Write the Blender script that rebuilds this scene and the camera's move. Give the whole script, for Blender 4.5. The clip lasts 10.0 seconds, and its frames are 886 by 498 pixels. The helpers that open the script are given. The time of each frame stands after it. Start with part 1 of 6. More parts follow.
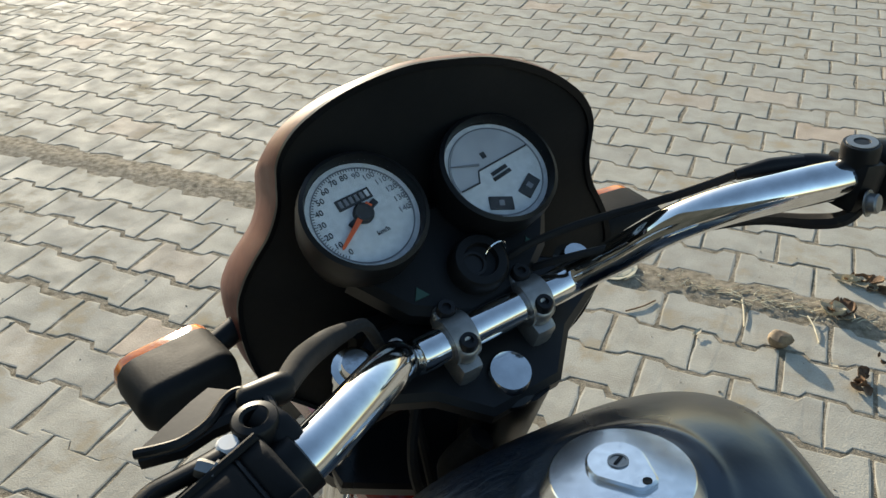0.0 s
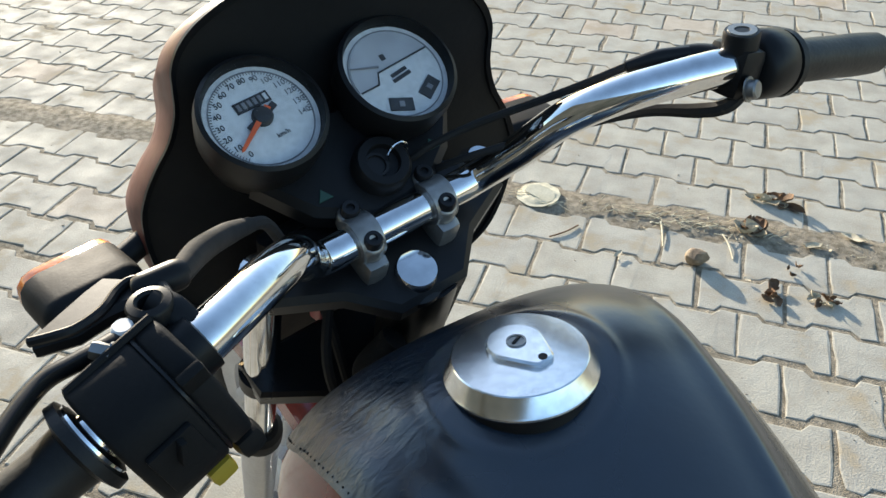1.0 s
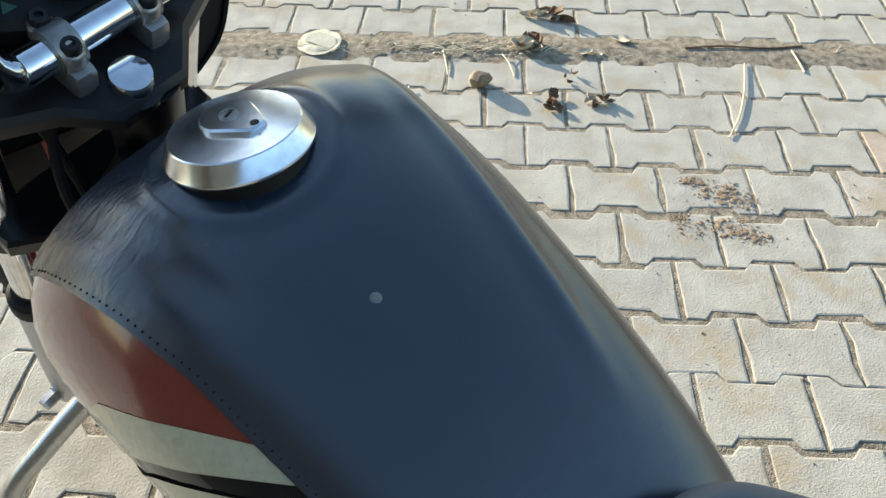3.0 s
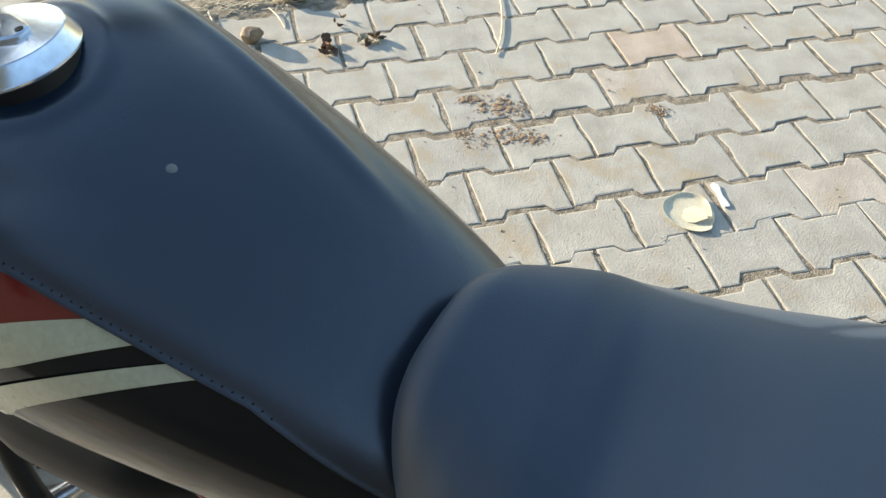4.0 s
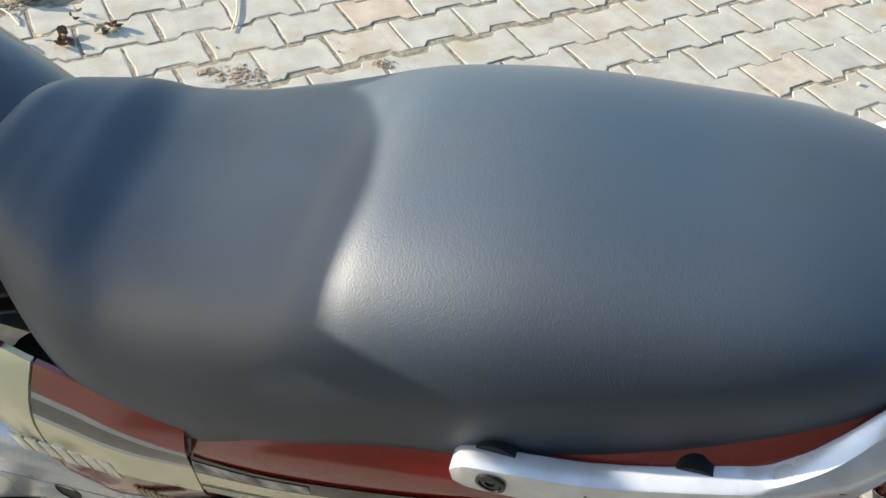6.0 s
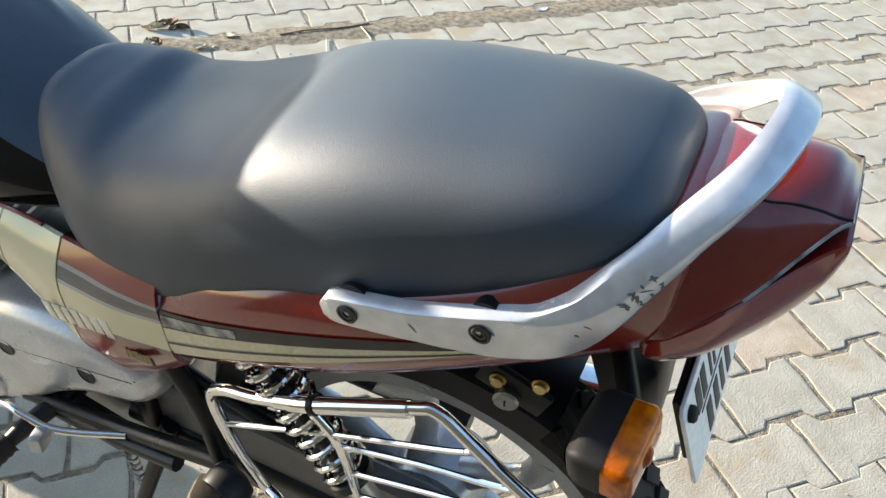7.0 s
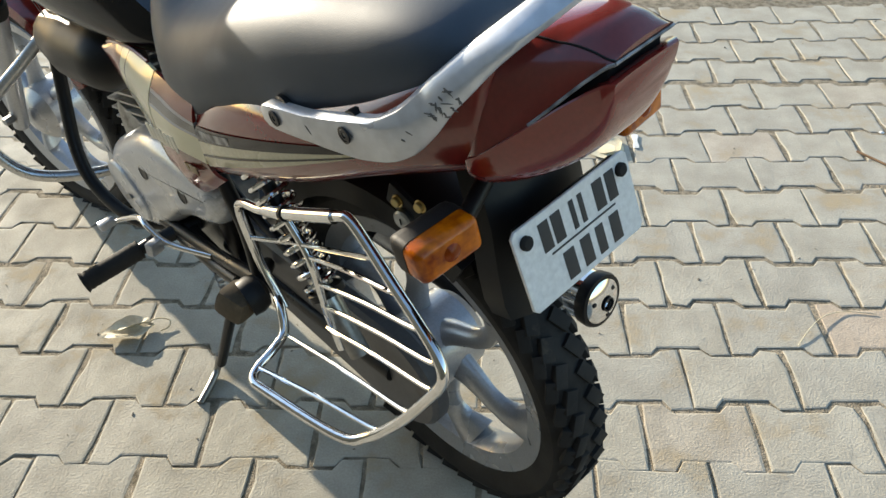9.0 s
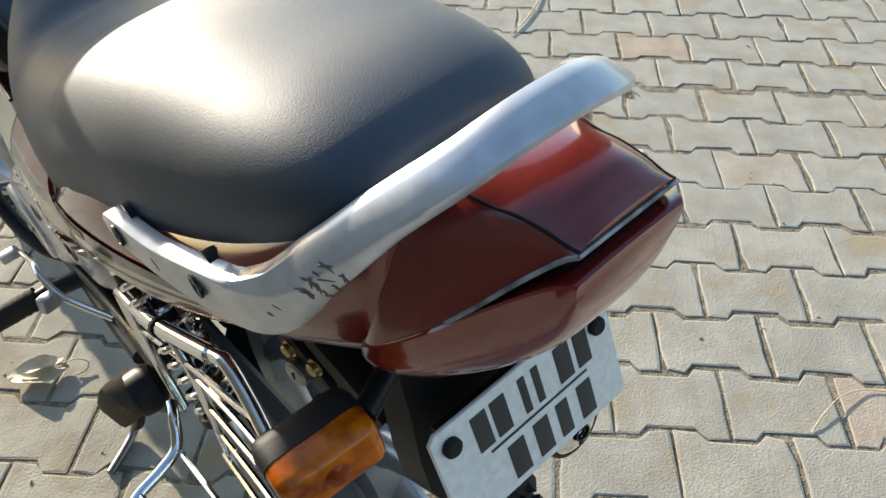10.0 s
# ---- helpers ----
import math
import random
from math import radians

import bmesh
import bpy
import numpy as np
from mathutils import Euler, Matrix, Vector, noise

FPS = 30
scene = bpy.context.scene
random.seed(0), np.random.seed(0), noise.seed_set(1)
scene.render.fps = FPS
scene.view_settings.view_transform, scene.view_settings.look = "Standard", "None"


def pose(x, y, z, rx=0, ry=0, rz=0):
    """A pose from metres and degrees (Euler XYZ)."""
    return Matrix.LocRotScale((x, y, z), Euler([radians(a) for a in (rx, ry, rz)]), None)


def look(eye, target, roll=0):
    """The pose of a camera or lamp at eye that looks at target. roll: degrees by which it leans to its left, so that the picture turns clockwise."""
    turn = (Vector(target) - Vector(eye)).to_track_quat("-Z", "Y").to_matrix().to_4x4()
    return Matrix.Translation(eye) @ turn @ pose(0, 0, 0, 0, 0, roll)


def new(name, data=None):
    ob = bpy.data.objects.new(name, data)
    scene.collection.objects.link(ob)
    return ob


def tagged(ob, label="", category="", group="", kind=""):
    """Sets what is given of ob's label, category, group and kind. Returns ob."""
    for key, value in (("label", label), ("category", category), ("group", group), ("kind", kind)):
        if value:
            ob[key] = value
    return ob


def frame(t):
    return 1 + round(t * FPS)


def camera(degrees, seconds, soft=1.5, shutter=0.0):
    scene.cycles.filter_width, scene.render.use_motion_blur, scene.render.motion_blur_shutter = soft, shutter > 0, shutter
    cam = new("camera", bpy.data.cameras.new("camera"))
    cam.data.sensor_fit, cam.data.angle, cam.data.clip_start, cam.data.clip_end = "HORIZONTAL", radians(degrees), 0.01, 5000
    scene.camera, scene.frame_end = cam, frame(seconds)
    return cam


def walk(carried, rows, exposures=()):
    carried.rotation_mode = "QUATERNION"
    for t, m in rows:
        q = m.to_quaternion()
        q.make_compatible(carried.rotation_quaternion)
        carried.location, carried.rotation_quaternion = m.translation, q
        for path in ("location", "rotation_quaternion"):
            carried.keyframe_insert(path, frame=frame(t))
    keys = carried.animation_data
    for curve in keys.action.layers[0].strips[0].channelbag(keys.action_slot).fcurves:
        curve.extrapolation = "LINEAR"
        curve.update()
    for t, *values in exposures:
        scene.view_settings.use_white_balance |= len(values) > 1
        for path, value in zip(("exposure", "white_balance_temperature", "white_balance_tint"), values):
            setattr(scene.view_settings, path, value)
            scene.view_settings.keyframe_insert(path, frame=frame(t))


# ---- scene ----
cam = camera(55.9, 10.0)
PATH = [
    (0, (0.025, -0.084, 1.301), (-0.641, 1.461, 0.221), -1.1),
    (0.5, (0.042, -0.09, 1.293), (-0.534, 1.449, 0.153), -0.2),
    (1, (0.054, -0.101, 1.281), (-0.439, 1.427, 0.088), -0.2),
    (1.5, (0.066, -0.112, 1.268), (-0.373, 1.381, 0.011), -0.5),
    (2, (0.081, -0.118, 1.255), (-0.248, 1.343, -0.07), -0.6),
    (2.5, (0.1, -0.123, 1.241), (-0.095, 1.302, -0.148), -0.3),
    (2.7, (0.113, -0.127, 1.237), (-0.029, 1.291, -0.166), -0.2),
    (3.8, (0.147, -0.218, 1.237), (0.397, 1.115, -0.233), 0.7),
    (4, (0.137, -0.245, 1.23), (0.504, 1.063, -0.237), 1.8),
    (4.5, (0.128, -0.324, 1.228), (0.727, 0.916, -0.222), 4.1),
    (5, (0.156, -0.377, 1.235), (0.949, 0.748, -0.216), 5.0),
    (5.2, (0.175, -0.395, 1.239), (1.035, 0.682, -0.21), 5.0),
    (6.3, (0.294, -0.627, 1.226), (0.953, 0.675, -0.142), 2.7),
    (6.5, (0.315, -0.673, 1.233), (0.952, 0.693, -0.081), 1.2),
    (7, (0.316, -0.847, 1.245), (0.866, 0.613, -0.006), 3.0),
    (7.5, (0.355, -0.983, 1.245), (0.763, 0.533, 0.006), 1.4),
    (8, (0.489, -1.089, 1.217), (0.631, 0.446, -0.057), 2.5),
    (8.5, (0.591, -1.166, 1.199), (0.521, 0.371, -0.079), -0.0),
    (9, (0.645, -1.14, 1.216), (0.548, 0.425, -0.026), -2.3),
    (9.5, (0.684, -1.007, 1.211), (0.621, 0.545, -0.048), -1.0),
    (10, (0.707, -0.825, 1.197), (0.598, 0.66, -0.139), -0.2),
]
EXPOSURES = [(0.0, 0.82, 6620, 8), (0.5, 1.03, 6480, 8), (1.0, 1.27, 6380, 10), (2.5, 1.43, 6360, 9), (4.0, 1.46, 6560, 11), (4.5, 1.69, 6200, 11), (5.2, 1.60, 6300, 11), (6.5, 1.63, 6560, 11), (7.5, 1.55, 6540, 10), (8.0, 1.44, 6620, 9), (8.5, 1.27, 6680, 9), (9, 1.26, 6600, 9), (9.5, 1.25, 6520, 9), (10, 1.14, 6520, 10)]
walk(cam, [(t, look(eye, target, roll)) for t, eye, target, roll in PATH], EXPOSURES)

# ---- world ----
SUN_AZ, SUN_EL = 136.0, 14.3   # degrees: azimuth from +x towards +y, height
world = bpy.data.worlds.new("world")
scene.world = world
world.use_nodes = True
wn = world.node_tree.nodes
sky = wn.new("ShaderNodeTexSky")
sky.sky_type = "NISHITA"
sky.sun_disc = False
sky.sun_elevation = radians(SUN_EL)
sky.sun_rotation = radians(90 - SUN_AZ)
sky.air_density, sky.dust_density, sky.ozone_density = 1.2, 0.8, 2.0
wn["Background"].inputs["Strength"].default_value = 0.15
world.node_tree.links.new(sky.outputs[0], wn["Background"].inputs["Color"])
sun = new("sun", bpy.data.lights.new("sun", "SUN"))
sun.data.energy, sun.data.angle, sun.data.color = 5.0, radians(0.6), (1.0, 0.89, 0.72)
d = Vector((math.cos(radians(SUN_AZ)) * math.cos(radians(SUN_EL)), math.sin(radians(SUN_AZ)) * math.cos(radians(SUN_EL)), math.sin(radians(SUN_EL))))
sun.matrix_world = look(d * 20, (0, 0, 0))


# ---- materials ----
def material(name, colour, rough=0.5, metal=0.0, colour2=None, scale=6.0, grain=60.0, bump=0.15, bump_dist=0.001, rough_var=0.12, coat=0.0, spec=0.5, random_tint=0.0, world_space=False, lumps=0.0, dirt=None, dirt_amount=0.0, dirt_scale=9.0, detail=5.0):
    """A surface with broad patches, fine grain, relief and uneven gloss; dirt: a colour that lies on it in patches."""
    m = bpy.data.materials.new(name)
    m.use_nodes = True
    nt = m.node_tree
    b = nt.nodes["Principled BSDF"]
    co = nt.nodes.new("ShaderNodeTexCoord")
    broad = nt.nodes.new("ShaderNodeTexNoise")
    broad.inputs["Scale"].default_value = scale
    broad.inputs["Detail"].default_value = detail
    fine = nt.nodes.new("ShaderNodeTexNoise")
    fine.inputs["Scale"].default_value = grain
    fine.inputs["Detail"].default_value = 4.0
    where = nt.nodes.new("ShaderNodeNewGeometry").outputs["Position"] if world_space else co.outputs["Object"]
    for n in (broad, fine):
        nt.links.new(where, n.inputs["Vector"])
    c2 = colour2 or tuple(c * 0.72 for c in colour)
    mix = nt.nodes.new("ShaderNodeMix")
    mix.data_type = "RGBA"
    mix.inputs["A"].default_value, mix.inputs["B"].default_value = (*colour, 1), (*c2, 1)
    sm = nt.nodes.new("ShaderNodeMapRange")
    sm.inputs["From Min"].default_value, sm.inputs["From Max"].default_value = 0.35, 0.68
    nt.links.new(broad.outputs["Fac"], sm.inputs["Value"])
    nt.links.new(sm.outputs["Result"], mix.inputs["Factor"])
    out = mix.outputs["Result"]
    g = nt.nodes.new("ShaderNodeMix")
    g.data_type, g.blend_type = "RGBA", "MULTIPLY"
    g.inputs["Factor"].default_value = 0.35
    ramp = nt.nodes.new("ShaderNodeMapRange")
    ramp.inputs["From Min"].default_value, ramp.inputs["From Max"].default_value = 0.3, 0.7
    ramp.inputs["To Min"].default_value, ramp.inputs["To Max"].default_value = 0.65, 1.2
    nt.links.new(fine.outputs["Fac"], ramp.inputs["Value"])
    nt.links.new(out, g.inputs["A"])
    nt.links.new(ramp.outputs["Result"], g.inputs["B"])
    out = g.outputs["Result"]
    if random_tint:
        info = nt.nodes.new("ShaderNodeObjectInfo")
        geo = nt.nodes.new("ShaderNodeNewGeometry")
        add = nt.nodes.new("ShaderNodeMath")
        add.operation = "ADD"
        nt.links.new(info.outputs["Random"], add.inputs[0])
        nt.links.new(geo.outputs["Random Per Island"], add.inputs[1])
        frac = nt.nodes.new("ShaderNodeMath")
        frac.operation = "FRACT"
        nt.links.new(add.outputs[0], frac.inputs[0])
        hsv = nt.nodes.new("ShaderNodeValToRGB")
        hsv.color_ramp.elements[0].color = (1 - random_tint, 1 - random_tint, 1 - random_tint * 0.9, 1)
        hsv.color_ramp.elements[1].color = (1 + random_tint * 0.8, 1 + random_tint * 0.55, 1 + random_tint * 0.45, 1)
        e = hsv.color_ramp.elements.new(0.93)
        e.color = (1.03, 1.02, 1.0, 1)
        e = hsv.color_ramp.elements.new(0.97)
        e.color = (1.12, 0.96, 0.88, 1)
        nt.links.new(frac.outputs[0], hsv.inputs["Fac"])
        t = nt.nodes.new("ShaderNodeMix")
        t.data_type, t.blend_type = "RGBA", "MULTIPLY"
        t.inputs["Factor"].default_value = 1.0
        nt.links.new(out, t.inputs["A"])
        nt.links.new(hsv.outputs["Color"], t.inputs["B"])
        out = t.outputs["Result"]
    rough_in = None
    if dirt:
        dn = nt.nodes.new("ShaderNodeTexNoise")
        dn.inputs["Scale"].default_value = dirt_scale
        dn.inputs["Detail"].default_value = 8.0
        dn.inputs["Roughness"].default_value = 0.65
        nt.links.new(where, dn.inputs["Vector"])
        dr = nt.nodes.new("ShaderNodeMapRange")
        dr.inputs["From Min"].default_value, dr.inputs["From Max"].default_value = 0.72 - 0.3 * dirt_amount, 0.86 - 0.3 * dirt_amount
        nt.links.new(dn.outputs["Fac"], dr.inputs["Value"])
        dm = nt.nodes.new("ShaderNodeMix")
        dm.data_type = "RGBA"
        dm.inputs["B"].default_value = (*dirt, 1)
        nt.links.new(dr.outputs["Result"], dm.inputs["Factor"])
        nt.links.new(out, dm.inputs["A"])
        out = dm.outputs["Result"]
        rough_in = dr.outputs["Result"]
    nt.links.new(out, b.inputs["Base Color"])
    rr = nt.nodes.new("ShaderNodeMapRange")
    rr.inputs["From Min"].default_value, rr.inputs["From Max"].default_value = 0.3, 0.7
    rr.inputs["To Min"].default_value, rr.inputs["To Max"].default_value = max(0.02, rough - rough_var), min(1.0, rough + rough_var)
    nt.links.new(broad.outputs["Fac"], rr.inputs["Value"])
    if rough_in:
        ra = nt.nodes.new("ShaderNodeMath")
        ra.operation = "MULTIPLY_ADD"
        ra.inputs[1].default_value = 0.4
        nt.links.new(rough_in, ra.inputs[0])
        nt.links.new(rr.outputs["Result"], ra.inputs[2])
        ra.use_clamp = True
        nt.links.new(ra.outputs[0], b.inputs["Roughness"])
    else:
        nt.links.new(rr.outputs["Result"], b.inputs["Roughness"])
    b.inputs["Metallic"].default_value = metal
    b.inputs["Specular IOR Level"].default_value = spec
    b.inputs["Coat Weight"].default_value = coat
    b.inputs["Coat Roughness"].default_value = 0.08
    if bump:
        bp = nt.nodes.new("ShaderNodeBump")
        bp.inputs["Strength"].default_value = bump
        bp.inputs["Distance"].default_value = bump_dist
        nt.links.new(fine.outputs["Fac"], bp.inputs["Height"])
        if lumps:
            ln = nt.nodes.new("ShaderNodeTexNoise")
            ln.inputs["Scale"].default_value = 38.0
            ln.inputs["Detail"].default_value = 6.0
            ln.inputs["Roughness"].default_value = 0.6
            nt.links.new(where, ln.inputs["Vector"])
            lb = nt.nodes.new("ShaderNodeBump")
            lb.inputs["Strength"].default_value = lumps
            lb.inputs["Distance"].default_value = 0.006
            nt.links.new(ln.outputs["Fac"], lb.inputs["Height"])
            nt.links.new(lb.outputs["Normal"], bp.inputs["Normal"])
        nt.links.new(bp.outputs["Normal"], b.inputs["Normal"])
    return m


def striped(name, bands, slope, rough=0.25, coat=0.6, bend=0.0, wear=(0.12, 0.1, 0.09), wear_amount=0.25):
    """Paint in bands: (level, colour) rising, by the level z - slope*y (with a bend in y squared) on the thing; worn in spots."""
    m = bpy.data.materials.new(name)
    m.use_nodes = True
    nt = m.node_tree
    b = nt.nodes["Principled BSDF"]
    co = nt.nodes.new("ShaderNodeTexCoord")
    sp = nt.nodes.new("ShaderNodeSeparateXYZ")
    nt.links.new(co.outputs["Object"], sp.inputs[0])
    k = nt.nodes.new("ShaderNodeMath")
    k.operation = "MULTIPLY_ADD"
    k.inputs[1].default_value = -slope
    nt.links.new(sp.outputs["Y"], k.inputs[0])
    nt.links.new(sp.outputs["Z"], k.inputs[2])
    sq = nt.nodes.new("ShaderNodeMath")
    sq.operation = "MULTIPLY"
    nt.links.new(sp.outputs["Y"], sq.inputs[0])
    nt.links.new(sp.outputs["Y"], sq.inputs[1])
    k2 = nt.nodes.new("ShaderNodeMath")
    k2.operation = "MULTIPLY_ADD"
    k2.inputs[1].default_value = -bend
    nt.links.new(sq.outputs[0], k2.inputs[0])
    nt.links.new(k.outputs[0], k2.inputs[2])
    lo, hi = bands[0][0] - 0.01, bands[-1][0] + 0.01
    mr = nt.nodes.new("ShaderNodeMapRange")
    mr.inputs["From Min"].default_value, mr.inputs["From Max"].default_value = lo, hi
    nt.links.new(k2.outputs[0], mr.inputs["Value"])
    cr = nt.nodes.new("ShaderNodeValToRGB")
    cr.color_ramp.interpolation = "CONSTANT"
    els = cr.color_ramp.elements
    els[0].position, els[0].color = 0.0, (*bands[0][1], 1)
    els[1].position, els[1].color = (bands[-1][0] - lo) / (hi - lo), (*bands[-1][1], 1)
    for level, c in bands[1:-1]:
        e = els.new((level - lo) / (hi - lo))
        e.color = (*c, 1)
    nt.links.new(mr.outputs["Result"], cr.inputs["Fac"])
    n = nt.nodes.new("ShaderNodeTexNoise")
    n.inputs["Scale"].default_value = 26.0
    n.inputs["Detail"].default_value = 9.0
    n.inputs["Roughness"].default_value = 0.7
    nt.links.new(co.outputs["Object"], n.inputs["Vector"])
    wr = nt.nodes.new("ShaderNodeMapRange")
    wr.inputs["From Min"].default_value, wr.inputs["From Max"].default_value = 0.70 - 0.1 * wear_amount, 0.74 - 0.1 * wear_amount
    nt.links.new(n.outputs["Fac"], wr.inputs["Value"])
    wm = nt.nodes.new("ShaderNodeMix")
    wm.data_type = "RGBA"
    wm.inputs["B"].default_value = (*wear, 1)
    nt.links.new(wr.outputs["Result"], wm.inputs["Factor"])
    nt.links.new(cr.outputs["Color"], wm.inputs["A"])
    nt.links.new(wm.outputs["Result"], b.inputs["Base Color"])
    b.inputs["Roughness"].default_value = rough
    b.inputs["Coat Weight"].default_value = coat
    b.inputs["Coat Roughness"].default_value = 0.07
    return m


MAROON, CREAM, BLACK, GREY = (0.170, 0.014, 0.010), (0.50, 0.47, 0.30), (0.012, 0.012, 0.013), (0.25, 0.25, 0.26)
m_paver = material("concrete_paver", (0.425, 0.404, 0.342), 0.80, colour2=(0.335, 0.314, 0.262), scale=11, grain=250, bump=0.52, bump_dist=0.0021, random_tint=0.05, world_space=True, lumps=0.18, dirt=(0.37, 0.305, 0.205), dirt_amount=0.56, dirt_scale=5.5, spec=0.12)
m_sand = material("joint_sand", (0.33, 0.285, 0.215), 0.95, colour2=(0.15, 0.128, 0.092), scale=46, grain=330, bump=1.0, bump_dist=0.005, world_space=True, lumps=0.8, spec=0.15)
# the blue of the reflected sky is put into both black base colours
m_vinyl = material("black_vinyl", (0.008, 0.025, 0.047), 0.58, colour2=(0.006, 0.018, 0.034), scale=7, grain=780, bump=0.23, bump_dist=0.0009, rough_var=0.06, spec=0.74, dirt=(0.16, 0.14, 0.11), dirt_amount=0.0)
m_cover = material("tank_cover_leatherette", (0.003, 0.011, 0.023), 0.29, colour2=(0.003, 0.008, 0.017), scale=9, grain=60, bump=0.10, bump_dist=0.003, rough_var=0.06, spec=0.85, dirt=(0.12, 0.11, 0.09), dirt_amount=0.05)
for dusty in (m_vinyl, m_cover):   # a film of dust on the vinyl
    dusty.node_tree.nodes["Principled BSDF"].inputs["Sheen Weight"].default_value = 0.05 if dusty is m_vinyl else 0.0
    dusty.node_tree.nodes["Principled BSDF"].inputs["IOR"].default_value = 1.58 if dusty is m_vinyl else 1.57
    dusty.node_tree.nodes["Principled BSDF"].inputs["Sheen Roughness"].default_value = 0.4
# fine pulled wrinkles of the leatherette round the tank's front left corner
nt = m_cover.node_tree
co = nt.nodes.new("ShaderNodeTexCoord")
far = nt.nodes.new("ShaderNodeVectorMath")
far.operation = "DISTANCE"
far.inputs[1].default_value = (-0.096, 0.860, 0.872)
nt.links.new(co.outputs["Object"], far.inputs[0])
near = nt.nodes.new("ShaderNodeMapRange")
near.inputs["From Min"].default_value, near.inputs["From Max"].default_value = 0.120, 0.020
nt.links.new(far.outputs["Value"], near.inputs["Value"])
pull = nt.nodes.new("ShaderNodeMapping")
pull.inputs["Scale"].default_value = (60, 150, 60)
pull.inputs["Rotation"].default_value = (0, 0, 0.5)
nt.links.new(co.outputs["Object"], pull.inputs["Vector"])
wrinkle = nt.nodes.new("ShaderNodeTexNoise")
wrinkle.inputs["Scale"].default_value, wrinkle.inputs["Detail"].default_value, wrinkle.inputs["Distortion"].default_value = 1.0, 5.0, 0.6
nt.links.new(pull.outputs["Vector"], wrinkle.inputs["Vector"])
fold = nt.nodes.new("ShaderNodeMath")
fold.operation = "MULTIPLY"
nt.links.new(near.outputs["Result"], fold.inputs[0])
nt.links.new(wrinkle.outputs["Fac"], fold.inputs[1])
relief = nt.nodes.new("ShaderNodeBump")
relief.inputs["Strength"].default_value, relief.inputs["Distance"].default_value = 0.9, 0.0034
nt.links.new(fold.outputs[0], relief.inputs["Height"])
surface = nt.nodes["Principled BSDF"]
nt.links.new(relief.outputs["Normal"], surface.inputs["Normal"].links[0].from_node.inputs["Normal"])
rub = nt.nodes.new("ShaderNodeMath")   # rubbed duller where it is pulled tight
rub.operation = "MULTIPLY_ADD"
rub.inputs[1].default_value = 0.16
nt.links.new(near.outputs["Result"], rub.inputs[0])
nt.links.new(surface.inputs["Roughness"].links[0].from_socket, rub.inputs[2])
nt.links.new(rub.outputs[0], surface.inputs["Roughness"])
m_faded = material("faded_maroon_paint", (0.10, 0.026, 0.016), 0.55, colour2=(0.07, 0.016, 0.011), scale=18, grain=140, bump=0.1, coat=0.0, dirt=(0.20, 0.12, 0.075), dirt_amount=0.30, dirt_scale=34, spec=0.25)
m_maroon = material("maroon_paint", MAROON, 0.22, colour2=(0.135, 0.012, 0.009), scale=5, grain=180, bump=0.0, rough_var=0.06, coat=0.8, dirt=(0.16, 0.11, 0.09), dirt_amount=0.12, dirt_scale=14)
m_black = material("black_plastic", (0.010, 0.010, 0.0105), 0.42, colour2=(0.008, 0.008, 0.008), scale=9, grain=240, bump=0.05, rough_var=0.06, spec=0.2, dirt=(0.035, 0.032, 0.028), dirt_amount=0.06)
m_grip = material("grip_rubber", (0.011, 0.011, 0.011), 0.5, scale=12, grain=260, bump=0.3, spec=0.35)
m_case = material("silver_engine_paint", (0.46, 0.48, 0.51), 0.32, metal=0.35, colour2=(0.40, 0.42, 0.45), scale=7, grain=220, bump=0.08, coat=0.3, dirt=(0.20, 0.17, 0.13), dirt_amount=0.16, dirt_scale=14)
m_clamp = material("tarnished_casting", (0.33, 0.32, 0.305), 0.42, metal=0.7, colour2=(0.17, 0.165, 0.155), scale=22, grain=200, bump=0.25, dirt=(0.10, 0.085, 0.065), dirt_amount=0.4, dirt_scale=30)
m_rubber = material("rubber", (0.022, 0.021, 0.020), 0.82, scale=12, grain=160, bump=0.3, dirt=(0.13, 0.11, 0.085), dirt_amount=0.35, spec=0.3)
m_frame = material("black_painted_steel", (0.012, 0.012, 0.013), 0.38, scale=10, grain=120, bump=0.08, spec=0.3, dirt=(0.10, 0.085, 0.065), dirt_amount=0.22)
m_chrome = material("chrome", (0.80, 0.80, 0.80), 0.07, metal=1.0, colour2=(0.72, 0.72, 0.72), scale=8, grain=90, bump=0.0, rough_var=0.04, dirt=(0.2, 0.17, 0.13), dirt_amount=0.08, dirt_scale=22)
m_alu = material("painted_aluminium", (0.47, 0.48, 0.50), 0.33, metal=0.55, colour2=(0.40, 0.41, 0.43), scale=8, grain=300, bump=0.08, dirt=(0.16, 0.15, 0.14), dirt_amount=0.16, dirt_scale=24)
m_engine = material("cast_aluminium", (0.50, 0.50, 0.50), 0.42, metal=0.8, colour2=(0.36, 0.35, 0.33), scale=10, grain=220, bump=0.25, dirt=(0.14, 0.115, 0.085), dirt_amount=0.4)
m_silver = material("silver_lacquer", (0.683, 0.701, 0.732), 0.32, metal=0.45, colour2=(0.50, 0.515, 0.54), scale=8, grain=60, bump=0.03, coat=0.3, dirt=(0.40, 0.40, 0.39), dirt_amount=0.10, dirt_scale=16)
m_steel = material("dull_steel", (0.35, 0.35, 0.34), 0.4, metal=1.0, scale=10, grain=150, bump=0.1, dirt=(0.12, 0.1, 0.08), dirt_amount=0.35)


